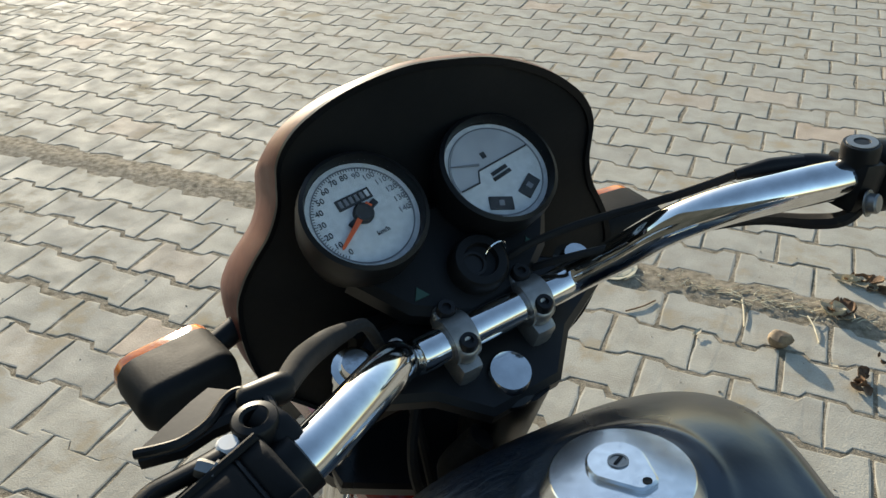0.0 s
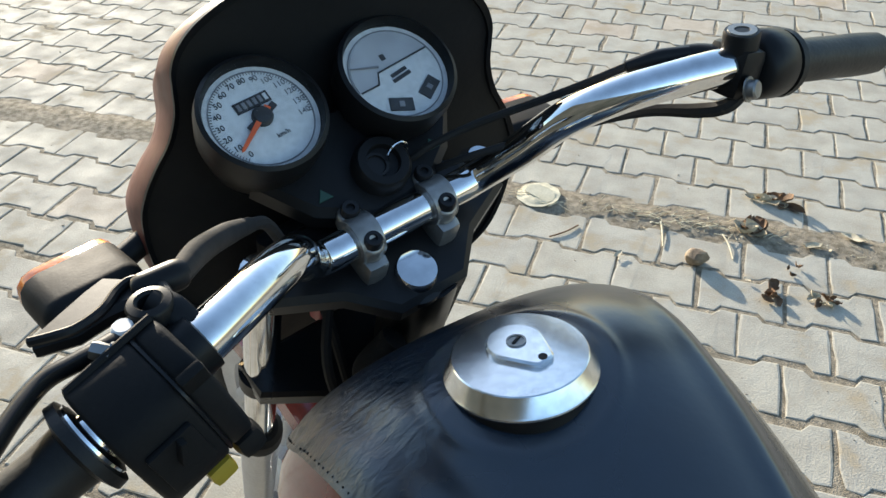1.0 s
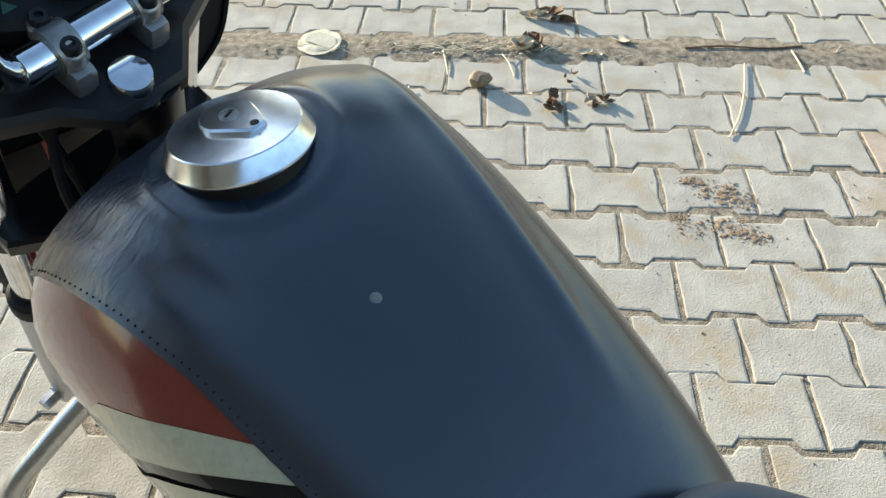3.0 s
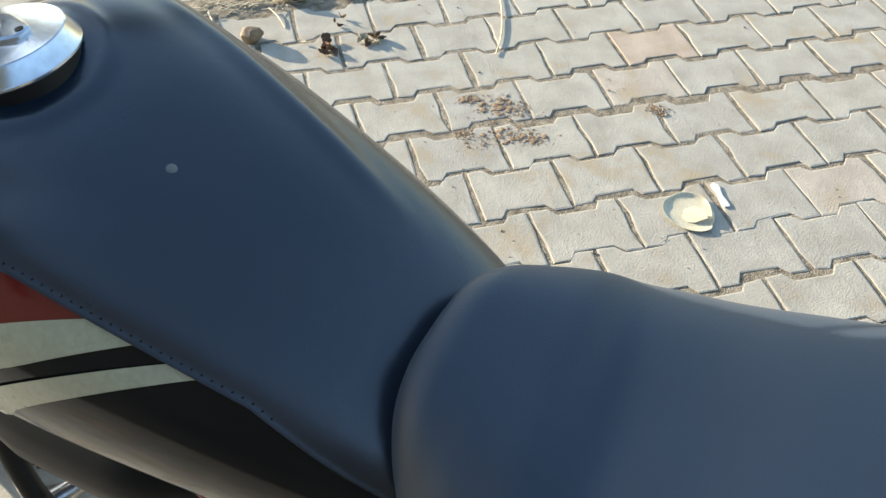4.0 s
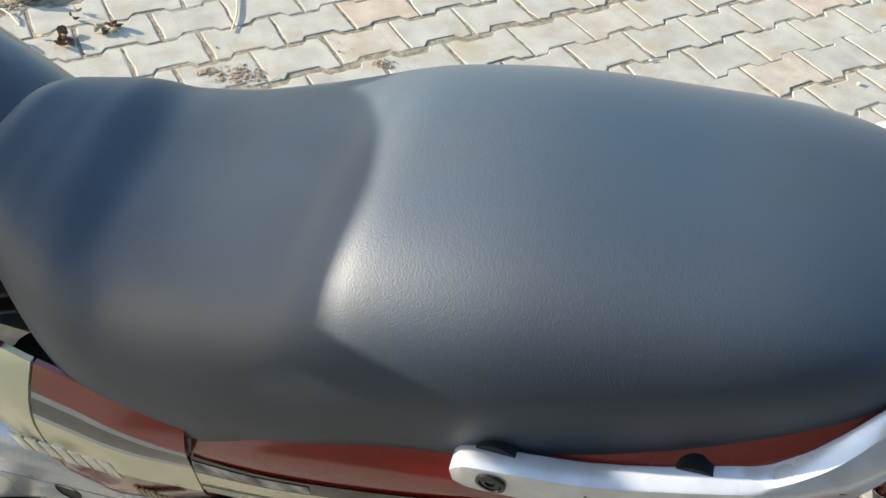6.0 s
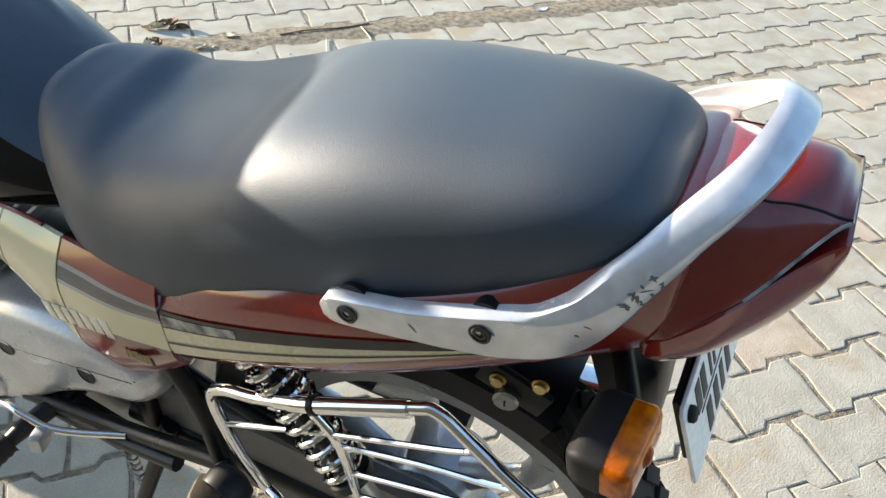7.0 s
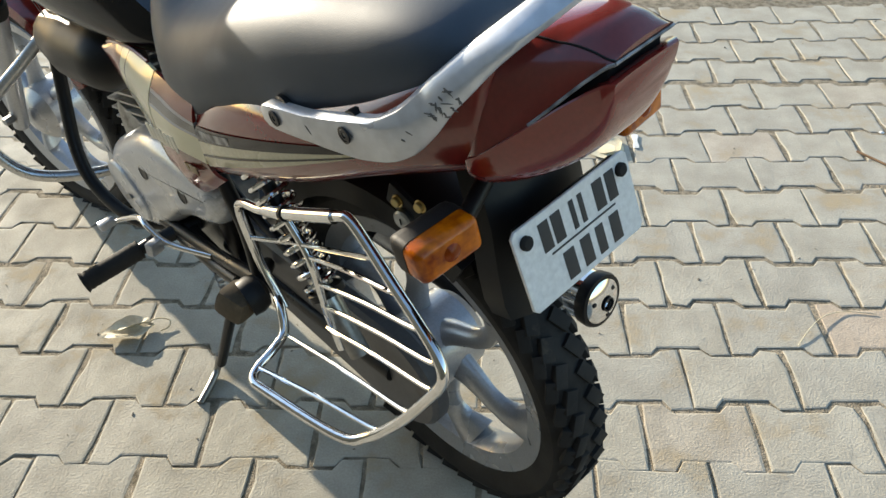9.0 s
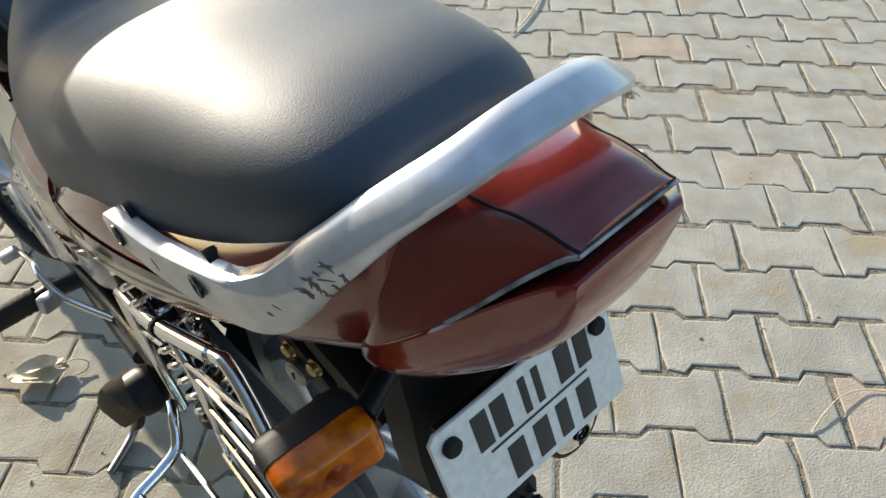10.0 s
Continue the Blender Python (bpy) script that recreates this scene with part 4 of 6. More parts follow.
upper = [(0.0350 * math.cos(a), 0.0350 * math.sin(a)) for a in np.linspace(radians(12), radians(184), 24)] + [(-0.018, -0.002), (-0.013, 0.006), (0.020, 0.0075)]
front("gauge_field", moved(slab(upper, 0.0008, 0.0002), g @ Matrix.Translation((0, 0, 0.0023))), material("grey_dial_field", (0.40, 0.40, 0.41), 0.5, bump=0.0), pod, "grey upper field of the dial")
front("field_line", tube([STEER.inverted() @ (STEER @ g @ Vector(p)) for p in ((-0.034, -0.003, 0.003), (-0.018, -0.003, 0.003), (-0.013, 0.0055, 0.003), (0.034, 0.0075, 0.003))], 0.0007, 5, n=1), m_ink, pod)
for k in range(2):
    front("emblem_bar", moved(rounded(0.015 + 0.002 * k, 0.0030, 0.0006, 0.0002), g @ Matrix.Translation((0.002, -0.0005 - 0.0042 * k, 0.0026)) @ Matrix.Rotation(radians(6), 4, "Z")), m_ink, pod, "dark emblem bar")
for x, y, a in ((-0.0125, -0.0235, -26), (0.0155, -0.0215, 28)):
    front("warning_window", moved(rounded(0.0185, 0.0105, 0.0012, 0.0010), g @ Matrix.Translation((x, y, 0.0026)) @ Matrix.Rotation(radians(a), 4, "Z")), m_ink, pod, "dark warning-lamp window")
    front("warning_mark", moved(rounded(0.0042, 0.0045, 0.0008, 0.0004), g @ Matrix.Translation((x, y, 0.0034)) @ Matrix.Rotation(radians(a), 4, "Z")), m_grey, pod)
front("fuel_mark", moved(rounded(0.0040, 0.0050, 0.0006, 0.0002), g @ Matrix.Translation((-0.002, 0.0150, 0.0028))), m_ink, pod)
front("fuel_needle", moved(slab([(-0.002, -0.001), (0.020, -0.0005), (0.020, 0.0005), (-0.002, 0.001)], 0.0008, 0.0002), g @ Matrix.Translation((-0.012, 0.010, 0.004)) @ Matrix.Rotation(radians(160), 4, "Z")), m_grey, pod)

cluster = empty("instrument_bracket", bike)
cluster["label"] = "black instrument bracket with the ignition lock"
bracket = [(-0.060, -0.040), (-0.020, -0.062), (0.030, -0.058), (0.062, -0.036), (0.086, 0.00), (0.050, 0.030), (-0.050, 0.030), (-0.088, 0.00)]
CB = aim((0.006, 0.982, 0.979), (0, -0.60, 0.80))
front("bracket_plate", moved(slab(bracket, 0.030, 0.006), CB), m_black, cluster)
front("ignition_lock", lathe([(0.022, -0.01), (0.022, 0.014), (0.019, 0.018), (0.013, 0.018), (0.012, 0.013), (0.0002, 0.013)], 26, CB @ Matrix.Translation((0.000, -0.030, 0.012))), m_black, cluster)
front("lock_face", lathe([(0.0095, 0.0), (0.0095, 0.003), (0.0075, 0.003), (0.007, 0.001)], 18, CB @ Matrix.Translation((-0.006, -0.030, 0.025))), m_frame, cluster, "dark lock face")
for s in (-1, 1):
    front("arrow_mark", moved(slab([(-0.006, -0.004), (0.006, -0.004), (0, 0.005)], 0.001, 0.0002), CB @ Matrix.Translation((s * 0.048 , -0.030, 0.0155))), material("green_mark", (0.02, 0.07, 0.05), 0.5, bump=0.0), cluster, "dark green arrow mark")
front("key_ring", tube([(CB @ Vector((0.012 + 0.009 * math.cos(a), -0.030 + 0.004 * math.sin(a), 0.030 + 0.010 * math.sin(a)))) for a in np.linspace(0, 5.6, 9)], 0.0008, 6, n=3), m_chrome, cluster, "bright key ring")

# -- handlebar --
BAR = [(0, 0.921, 0.946), (0.052, 0.921, 0.946), (0.075, 0.917, 0.951), (0.093, 0.890, 0.977), (0.108, 0.860, 1.008), (0.135, 0.833, 1.026), (0.185, 0.803, 1.035), (0.215, 0.799, 1.029), (0.240, 0.796, 1.022), (0.270, 0.795, 1.012), (0.300, 0.793, 1.003), (0.375, 0.788, 0.984)]
full = [(-x, y, z) for x, y, z in reversed(BAR[1:])] + BAR
hb = empty("handlebar", bike)
hb["label"] = "chrome handlebar with black grips"
front("bar_tube", tube(full, 0.0130, 18, n=6), m_chrome, hb)
for s in (-1, 1):
    x = s * 0.0325
    C = Matrix.Translation((x, 0.921, 0.946))
    up = Vector((0, -0.438, 0.899))
    ahead = Vector((0, 0.899, 0.438))
    cl = [(sg * 0.0140 + 0.0095 * math.cos(q), 0.0095 * math.sin(q)) for sg, lo in ((1, -90), (-1, 90)) for q in (radians(lo + 180 * v / 8) for v in range(9))]
    CP = aim(Vector((x, 0.921, 0.946)) + up * 0.0035 + ahead * 0.003, up, ahead)
    clamp = front("bar_clamp", moved(pillow(cl, 0.013, 0.004), CP), m_clamp, bike, "tarnished clamp of the handlebar")
    front("clamp_band", tube([(x - 0.0095, 0.921, 0.946), (x + 0.0095, 0.921, 0.946)], 0.0172, 24, n=2), m_clamp, clamp)
    front("clamp_foot", moved(rounded(0.019, 0.036, 0.034, 0.006), C @ Matrix.Translation((0, 0.002, -0.022)) @ Matrix.Rotation(radians(26), 4, "X")), m_clamp, clamp)
    for sg in (1, -1):
        front("clamp_bolt", lathe([(0.0070, -0.004), (0.0070, 0.0050), (0.0060, 0.0066), (0.0032, 0.0066), (0.0032, 0.004), (0.0002, 0.004)], 18, CP @ Matrix.Translation((sg * 0.0145, 0, 0.0062))), m_frame, clamp, "dark socket bolt")
    # grips
    a, b = Vector((s * 0.251, 0.7955, 1.0185)), Vector((s * 0.372, 0.788, 0.9850))
    front("grip", tube([a.lerp(b, q) for q in np.linspace(0, 1, 14)], [0.0165, 0.0152, 0.0160, 0.0160, 0.0160, 0.0165, 0.0165, 0.0160], 18, n=2), m_grip, hb, "black rubber grip")
    front("grip_flange", lathe([(0.012, -0.004), (0.024, -0.003), (0.0245, 0.002), (0.0165, 0.005)], 24, aim(a, b - a)), m_grip, hb)
    front("flange_band", lathe([(0.0180, -0.006), (0.0205, -0.005), (0.0205, -0.003), (0.018, -0.002)], 24, aim(a, b - a)), m_chrome, hb, "bright band")

# left switch box, clutch lever and perch
sw = empty("switch_box", bike)
sw["label"] = "black left switch box with a yellow horn button"
B0, B1 = Vector((-0.187, 0.8025, 1.0345)), Vector((-0.246, 0.7957, 1.0202))
SB = aim((B0 + B1) / 2, B1 - B0, (0, 0, 1))   # x up, y ahead, z outwards
m_switch = material("matte_switch_plastic", (0.012, 0.012, 0.0125), 0.60, colour2=(0.009, 0.009, 0.009), scale=14, grain=420, bump=0.12, spec=0.14)
BOX = [(0.021, 0.015), (0.026, 0.004), (0.024, -0.008), (0.017, -0.026), (0.004, -0.033), (-0.020, -0.034), (-0.037, -0.030), (-0.045, -0.018), (-0.044, -0.002), (-0.034, 0.012), (-0.012, 0.020), (0.010, 0.021)]


def box_slice(h0, h1, grow=1.0, edge=0.0025):
    """A stretch of the switch box along the bar, with rounded ends."""
    prof = spline(BOX, 3, True)
    steps = ((h0, 0.90), (h0 + edge * 0.4, 0.97), (h0 + edge, 1.0), (h1 - edge, 1.0), (h1 - edge * 0.4, 0.97), (h1, 0.90))
    return moved(loft([[(-0.008 + (x + 0.008) * grow * k, -0.006 + (y + 0.006) * grow * k, h) for x, y in prof] for h, k in steps]), SB)


front("box_body", box_slice(-0.0075, 0.0280), m_switch, sw)
front("box_half", box_slice(-0.0225, -0.0085, 0.97), m_switch, sw)
front("seam", box_slice(-0.0095, -0.0065, 0.985, 0.0008), m_frame, sw, "dark joint between the box halves")
front("top_ridge", moved(tube([(0.0255, 0.007, -0.021), (0.0262, 0.006, 0.0), (0.0255, 0.006, 0.026)], 0.0022, 8), SB), m_switch, sw)
front("raised_pad", moved(rounded(0.020, 0.006, 0.013, 0.002), SB @ Matrix.Translation((0.013, -0.0285, -0.0155)) @ Matrix.Rotation(radians(-22), 4, "Z")), m_switch, sw)
front("dimmer_rim", moved(rounded(0.028, 0.004, 0.024, 0.0016), SB @ Matrix.Translation((-0.011, -0.0352, 0.010))), m_switch, sw)
front("slide_switch", moved(rounded(0.013, 0.007, 0.0036, 0.0012), SB @ Matrix.Translation((-0.004, -0.0385, 0.0085)) @ Matrix.Rotation(radians(25), 4, "Y")), m_switch, sw)
front("rocker", moved(rounded(0.016, 0.018, 0.016, 0.006), SB @ Matrix.Translation((-0.048, -0.020, -0.0165))), m_switch, sw, "black rocker switch")
front("horn_button", moved(rounded(0.012, 0.014, 0.014, 0.003), SB @ Matrix.Translation((-0.050, -0.020, 0.002))), material("yellow_plastic", (0.42, 0.30, 0.03), 0.5), sw, "worn yellow horn button")
lev = empty("clutch_lever", bike)
lev["label"] = "black clutch lever with its perch"
front("perch_clamp", lathe([(0.013, -0.006), (0.0158, -0.005), (0.0158, 0.005), (0.013, 0.006)], 20, aim((-0.191, 0.8025, 1.034), B1 - B0)), m_black, lev)
front("perch", tube([(-0.190, 0.808, 1.040), (-0.193, 0.816, 1.045), (-0.197, 0.826, 1.048)], [0.011, 0.012, 0.011], 12, flat=(1, 0.7)), m_black, lev)
front("pivot_eye", moved(ring_of([(0.0056, -0.007), (0.0056, 0.006), (0.0070, 0.0075), (0.0105, 0.0065), (0.0115, 0.0050), (0.0115, -0.0055)], 26), aim((-0.199, 0.820, 1.050), (0, -0.05, 1))), m_black, lev)
HOOD = [(-0.250, 0.8425), (-0.236, 0.850), (-0.220, 0.858), (-0.208, 0.862), (-0.199, 0.853), (-0.188, 0.847), (-0.184, 0.835), (-0.190, 0.822), (-0.202, 0.832), (-0.216, 0.833), (-0.232, 0.830), (-0.251, 0.836)]
front("lever_hood", moved(slab(HOOD, 0.011, 0.003), Matrix.Translation((0, 0, 1.046))), m_black, lev, "flat black lever root")
front("hood_ridge", tube([(-0.251, 0.839, 1.051), (-0.240, 0.8335, 1.052), (-0.230, 0.8315, 1.052), (-0.217, 0.834, 1.053), (-0.207, 0.8425, 1.053), (-0.198, 0.845, 1.053), (-0.1895, 0.835, 1.053), (-0.1890, 0.822, 1.053), (-0.194, 0.811, 1.052)], 0.0025, 8), m_black, lev, "raised rim of the lever root")
front("lever_blade", tube([(-0.205, 0.820, 1.046), (-0.222, 0.817, 1.046), (-0.238, 0.818, 1.045), (-0.253, 0.819, 1.043), (-0.268, 0.811, 1.041), (-0.285, 0.798, 1.038), (-0.310, 0.780, 1.034), (-0.345, 0.762, 1.030)], [0.010, 0.0095, 0.0085, 0.0085, 0.0085, 0.0085, 0.0085, 0.008], 12, flat=(0.55, 1.0)), m_black, lev, "black lever blade")
front("white_bush", lathe([(0.0058, -0.006), (0.0058, 0.006), (0.0044, 0.0075), (0.0002, 0.0075)], 14, aim((-0.2145, 0.816, 1.047), (0.05, -0.1, 1))), material("white_nylon", (0.78, 0.78, 0.76), 0.5), lev, "white nylon bush")
front("adjuster_screw", bolt((-0.225, 0.807, 1.050), (-0.6, 0.5, 0.3), 0.0045, 0.008), m_steel, lev)
front("adjuster_barrel", tube([(-0.200, 0.8405, 1.050), (-0.196, 0.839, 1.050), (-0.180, 0.8375, 1.050), (-0.176, 0.838, 1.049)], [0.0065, 0.0082, 0.0082, 0.0070], 14), m_black, lev)
front("cable_sleeve", tube([(-0.178, 0.838, 1.049), (-0.160, 0.858, 1.042), (-0.138, 0.878, 1.030), (-0.118, 0.893, 1.018)], [0.0062, 0.0072, 0.0068, 0.0048], 12), m_rubber, lev, "rubber sleeve of the cable")
front("clutch_cable", tube([(-0.120, 0.892, 1.019), (-0.104, 0.908, 1.004), (-0.088, 0.935, 0.970), (-0.070, 0.962, 0.920), (-0.050, 0.975, 0.850), (-0.050, 0.96, 0.74)], 0.0042, 8), m_rubber, lev, "black cable")
front("bar_end_nub", lathe([(0.006, 0), (0.006, 0.006), (0.004, 0.008), (0.0002, 0.008)], 12, aim((-0.086, 0.905, 0.977), (-0.3, -0.6, 0.7))), m_steel, hb)

# right throttle housing, brake lever, cables
thr = empty("throttle_housing", bike)
thr["label"] = "black throttle housing on the right bar end"
R0, R1 = Vector((0.192, 0.800, 1.036)), Vector((0.250, 0.7957, 1.0190))
RB = aim((R0 + R1) / 2, R1 - R0, (0, 0, 1))
front("housing_body", moved(rounded(0.036, 0.034, 0.024, 0.008), RB @ Matrix.Translation((-0.002, 0, -0.017))), m_black, thr)
front("housing_collar", lathe([(0.017, -0.020), (0.0225, -0.016), (0.0245, -0.010), (0.0245, 0.008), (0.021, 0.014)], 26, RB @ Matrix.Translation((0, 0, 0.016))), m_black, thr)
front("mirror_boss", lathe([(0.0125, -0.02), (0.0120, 0.004), (0.0112, 0.006), (0.0095, 0.0062)], 20, aim((0.206, 0.797, 1.052), (0, 0, 1))), m_black, thr, "empty mirror boss")
front("boss_thread", lathe([(0.0098, 0.004), (0.0094, 0.0068), (0.0052, 0.0068), (0.0048, 0.002), (0.0002, 0.002)], 20, aim((0.206, 0.797, 1.052), (0, 0, 1))), m_steel, thr, "bare threaded top of the boss")
front("housing_screw", bolt((0.195, 0.778, 1.026), (0.2, -0.8, 0.2), 0.0065, 0.006, False), m_steel, thr)
brk = empty("brake_lever", bike)
brk["label"] = "black front brake lever"
front("brake_perch", tube([(0.200, 0.806, 1.036), (0.192, 0.820, 1.038), (0.178, 0.832, 1.038)], [0.010, 0.008, 0.006], 12), m_black, brk)
front("brake_blade", tube([(0.188, 0.832, 1.030), (0.220, 0.834, 1.020), (0.265, 0.826, 1.006), (0.310, 0.818, 0.996), (0.360, 0.812, 0.984)], [0.006, 0.009, 0.008, 0.008, 0.007], 12, flat=(0.6, 1)), m_black, brk)
front("cable_ferrule", tube([(0.186, 0.822, 1.041), (0.168, 0.834, 1.040), (0.150, 0.846, 1.036)], [0.0050, 0.0060, 0.0040], 10), m_black, brk)
front("brake_cable", tube([(0.150, 0.846, 1.036), (0.117, 0.871, 1.021), (0.066, 0.925, 0.990), (0.030, 0.950, 0.965), (0.020, 0.98, 0.90)], 0.0030, 8), m_rubber, brk, "black cable")
front("throttle_cable", tube([(0.200, 0.786, 1.018), (0.192, 0.792, 1.009), (0.184, 0.808, 1.003), (0.164, 0.838, 0.999), (0.120, 0.868, 0.992), (0.060, 0.920, 0.970), (0.045, 0.955, 0.945)], [0.0050, 0.0055, 0.0055, 0.0042, 0.0030, 0.0030, 0.0030], 8), m_rubber, thr, "black cable")

# -- top bridge, fork, front mudguard --
fork = empty("front_fork", bike)
fork["label"] = "front fork with bright stanchions and black collars"
ax_d = Vector((0, -math.sin(RAKE), math.cos(RAKE)))
TB = aim((0, 0.918, 0.905), ax_d)
bridge = [(-0.108, 0.045), (-0.075, 0.064), (0.075, 0.064), (0.108, 0.045), (0.108, 0.018), (0.060, -0.004), (0.030, -0.034), (-0.030, -0.034), (-0.060, -0.004), (-0.108, 0.018)]
front("top_bridge", moved(slab(bridge, 0.022, 0.005), TB), m_frame, fork, "black top bridge")
front("stem_nut", lathe([(0.0165, -0.006), (0.0165, 0.013), (0.0150, 0.0160), (0.0002, 0.0175)], 28, aim((-0.005, 0.904, 0.902), ax_d)), m_chrome, fork, "chrome stem nut")
front("stem_washer", lathe([(0.022, -0.002), (0.022, 0.004), (0.018, 0.006)], 28, aim((-0.005, 0.904, 0.900), ax_d)), m_frame, fork)
for s in (-1, 1):
    top = Vector((s * 0.099, 0.956, 0.925))
    dn = -ax_d
    front("fork_cap", lathe([(0.017, 0), (0.017, 0.010), (0.012, 0.012), (0.010, 0.020), (0.0002, 0.020)], 20, aim(top, ax_d)), m_chrome, fork, "chrome fork cap")
    front("stanchion", tube([top, top + dn * 0.40], 0.0155, 18, n=3), m_chrome, fork)
    front("upper_collar", lathe([(0.020, -0.012), (0.020, 0.012)], 20, aim(top + dn * 0.182, ax_d)), m_black, fork)
    front("dust_seal", lathe([(0.021, -0.02), (0.024, -0.012), (0.024, 0.012), (0.019, 0.018)], 20, aim(top + dn * 0.345, ax_d)), m_rubber, fork)
    front("slider", tube([top + dn * 0.350, top + dn * 0.50, top + dn * 0.70], [0.0215, 0.0205, 0.018], 18, n=3), m_alu, fork)
    front("slider_bolt", bolt(top + dn * 0.66 + Vector((s * 0.019, -0.004, 0)), (s, -0.1, 0), 0.010, 0.022), m_steel, fork)
front("lower_bridge", moved(slab([(-0.115, 0.055), (0.115, 0.055), (0.115, 0.018), (0.035, -0.03), (-0.035, -0.03), (-0.115, 0.018)], 0.024, 0.004), aim((0, 0.918 + 0.074, 0.905 - 0.152), ax_d)), m_frame, fork)
mud = []
for q in np.linspace(radians(28), radians(165), 26):
    c = Vector((0, 1.262 - 0.325 * math.cos(q), 0.296 + 0.325 * math.sin(q)))
    n = Vector((0, -math.cos(q), math.sin(q)))
    mud.append([c + Vector((x, 0, 0)) + n * d for x, d in ((-0.056, -0.036), (-0.052, -0.012), (-0.034, 0.002), (0, 0.007), (0.034, 0.002), (0.052, -0.012), (0.056, -0.036), (0.052, -0.034), (0.048, -0.014), (0.032, -0.002), (0, 0.003), (-0.032, -0.002), (-0.048, -0.014), (-0.052, -0.034))])
front("front_mudguard", loft(mud), m_maroon, bike, "maroon front mudguard")
# red and dark bits behind the fork
front("inner_shroud", moved(slab([(-0.080, 0.02), (0.085, 0.02), (0.080, -0.20), (0.03, -0.27), (-0.03, -0.27), (-0.070, -0.20)], 0.012, 0.004), Matrix.Translation((0, 1.010, 0.905)) @ Matrix.Rotation(radians(90 + 26), 4, "X")), m_pit, bike, "dark shroud behind the fork")
part("steering_head", tube([(0, 0.915, 0.90), (0, 1.005, 0.72)], 0.030, 16, n=2), m_frame, bike, "black steering head")
part("front_reflector", rounded(0.004, 0.016, 0.050, 0.002, pose(-0.062, 1.035, 0.800, 10, 0, 20)), material("pink_red_plastic", (0.60, 0.12, 0.11), 0.4), bike, "faded red plastic tab")
part("wiring_coil", tube([(-0.030, 0.925, 0.83), (-0.055, 0.935, 0.80), (-0.050, 0.94, 0.77), (-0.022, 0.945, 0.76), (-0.04, 0.95, 0.70)], 0.012, 10), m_rubber, bike, "bundle of black wiring")
part("horn", lathe([(0.012, -0.02), (0.035, -0.012), (0.042, 0.0), (0.042, 0.008), (0.03, 0.012), (0.0002, 0.012)], 26, aim((-0.02, 1.02, 0.64), (-0.2, 0.9, -0.2))), m_frame, bike, "black horn below the steering head")
part("side_cable", tube([(-0.055, 0.96, 0.90), (-0.085, 0.94, 0.82), (-0.075, 0.94, 0.74), (-0.04, 0.90, 0.68)], 0.0045, 8), m_rubber, bike, "black cable")

# -- turn signals --
m_amber = material("amber_lens", (0.60, 0.150, 0.002), 0.12, colour2=(0.20, 0.030, 0.001), scale=55, grain=90, bump=0.3, bump_dist=0.002, coat=0.15, spec=0.25)
m_amber_deep = material("amber_bulge", (0.30, 0.045, 0.002), 0.10, colour2=(0.20, 0.03, 0.001), scale=40, grain=90, bump=0.4, bump_dist=0.002, coat=0.0, spec=0.2)


def signal(name, inner, outer, face, up, h, d, place, label, stem_to):
    e = empty(name, bike)
    e["label"] = label
    inner, outer = Vector(inner), Vector(outer)
    L = (outer - inner).length
    mm = aim((inner + outer) / 2, face, outer - inner)
    pts = []
    for sx, sy in ((1, 1), (-1, 1), (-1, -1), (1, -1)):
        r = h * ((0.42 if sx > 0 else 0.30) if d > 0.04 else 0.22)
        a0 = {(1, 1): 0, (-1, 1): 90, (-1, -1): 180, (1, -1): 270}[(sx, sy)]
        pts += [(sx * (L / 2 - r) + r * math.cos(radians(a0 + q)), sy * (h / 2 - r) + r * math.sin(radians(a0 + q))) for q in (0, 30, 60, 90)]
    ld = 0.026 if d < 0.04 else 0.015
    place("signal_shell", moved(pillow(pts, d, d * 0.55 if d < 0.04 else 0.012), mm @ Matrix.Translation((0, 0, -d * 0.5)) @ Matrix.Rotation(math.pi, 4, "X")), m_switch, e, "black shell")
    place("signal_lens", moved(pillow([(x * 0.985, y * 0.97) for x, y in pts], ld, 0.009 if ld > 0.02 else 0.005), mm @ Matrix.Translation((0, 0, ld * 0.42))), m_amber, e, "amber lens")
    if ld > 0.02:
        place("lens_bulb", lathe([(0.011, 0.0), (0.010, 0.004), (0.006, 0.007), (0.0002, 0.008)], 16, mm @ Matrix.Translation((0, 0, ld * 0.92 - 0.004))), m_amber_deep, e, "darker bulge over the bulb")
    place("signal_stem", tube([inner, (inner + Vector(stem_to)) / 2, stem_to], 0.010, 10, n=2), m_black, e)


part_plain = lambda name, bit, mat, parent, label="": part(name, bit, mat, parent, label)
signal("rear_signal", (-0.112, -0.205, 0.742), (-0.190, -0.208, 0.738), (-0.10, -1, 0.10), (0, 0, 1), 0.043, 0.034, part_plain, "amber rear turn signal in a black shell", (-0.055, -0.180, 0.745))
signal("rear_signal", (0.108, -0.205, 0.741), (0.190, -0.208, 0.737), (0.10, -1, 0.10), (0, 0, 1), 0.043, 0.034, part_plain, "amber rear turn signal in a black shell", (0.055, -0.180, 0.745))
signal("front_signal", (-0.166, 1.064, 0.918), (-0.243, 1.060, 0.920), (-0.10, 1, -0.05), (0, 0, 1), 0.040, 0.052, front, "black front turn signal with an amber lens", (-0.125, 1.075, 0.925))
signal("front_signal", (0.176, 1.050, 0.890), (0.252, 1.042, 0.884), (0.10, 1, -0.05), (0, 0, 1), 0.040, 0.052, front, "black front turn signal with an amber lens", (0.135, 1.050, 0.90))

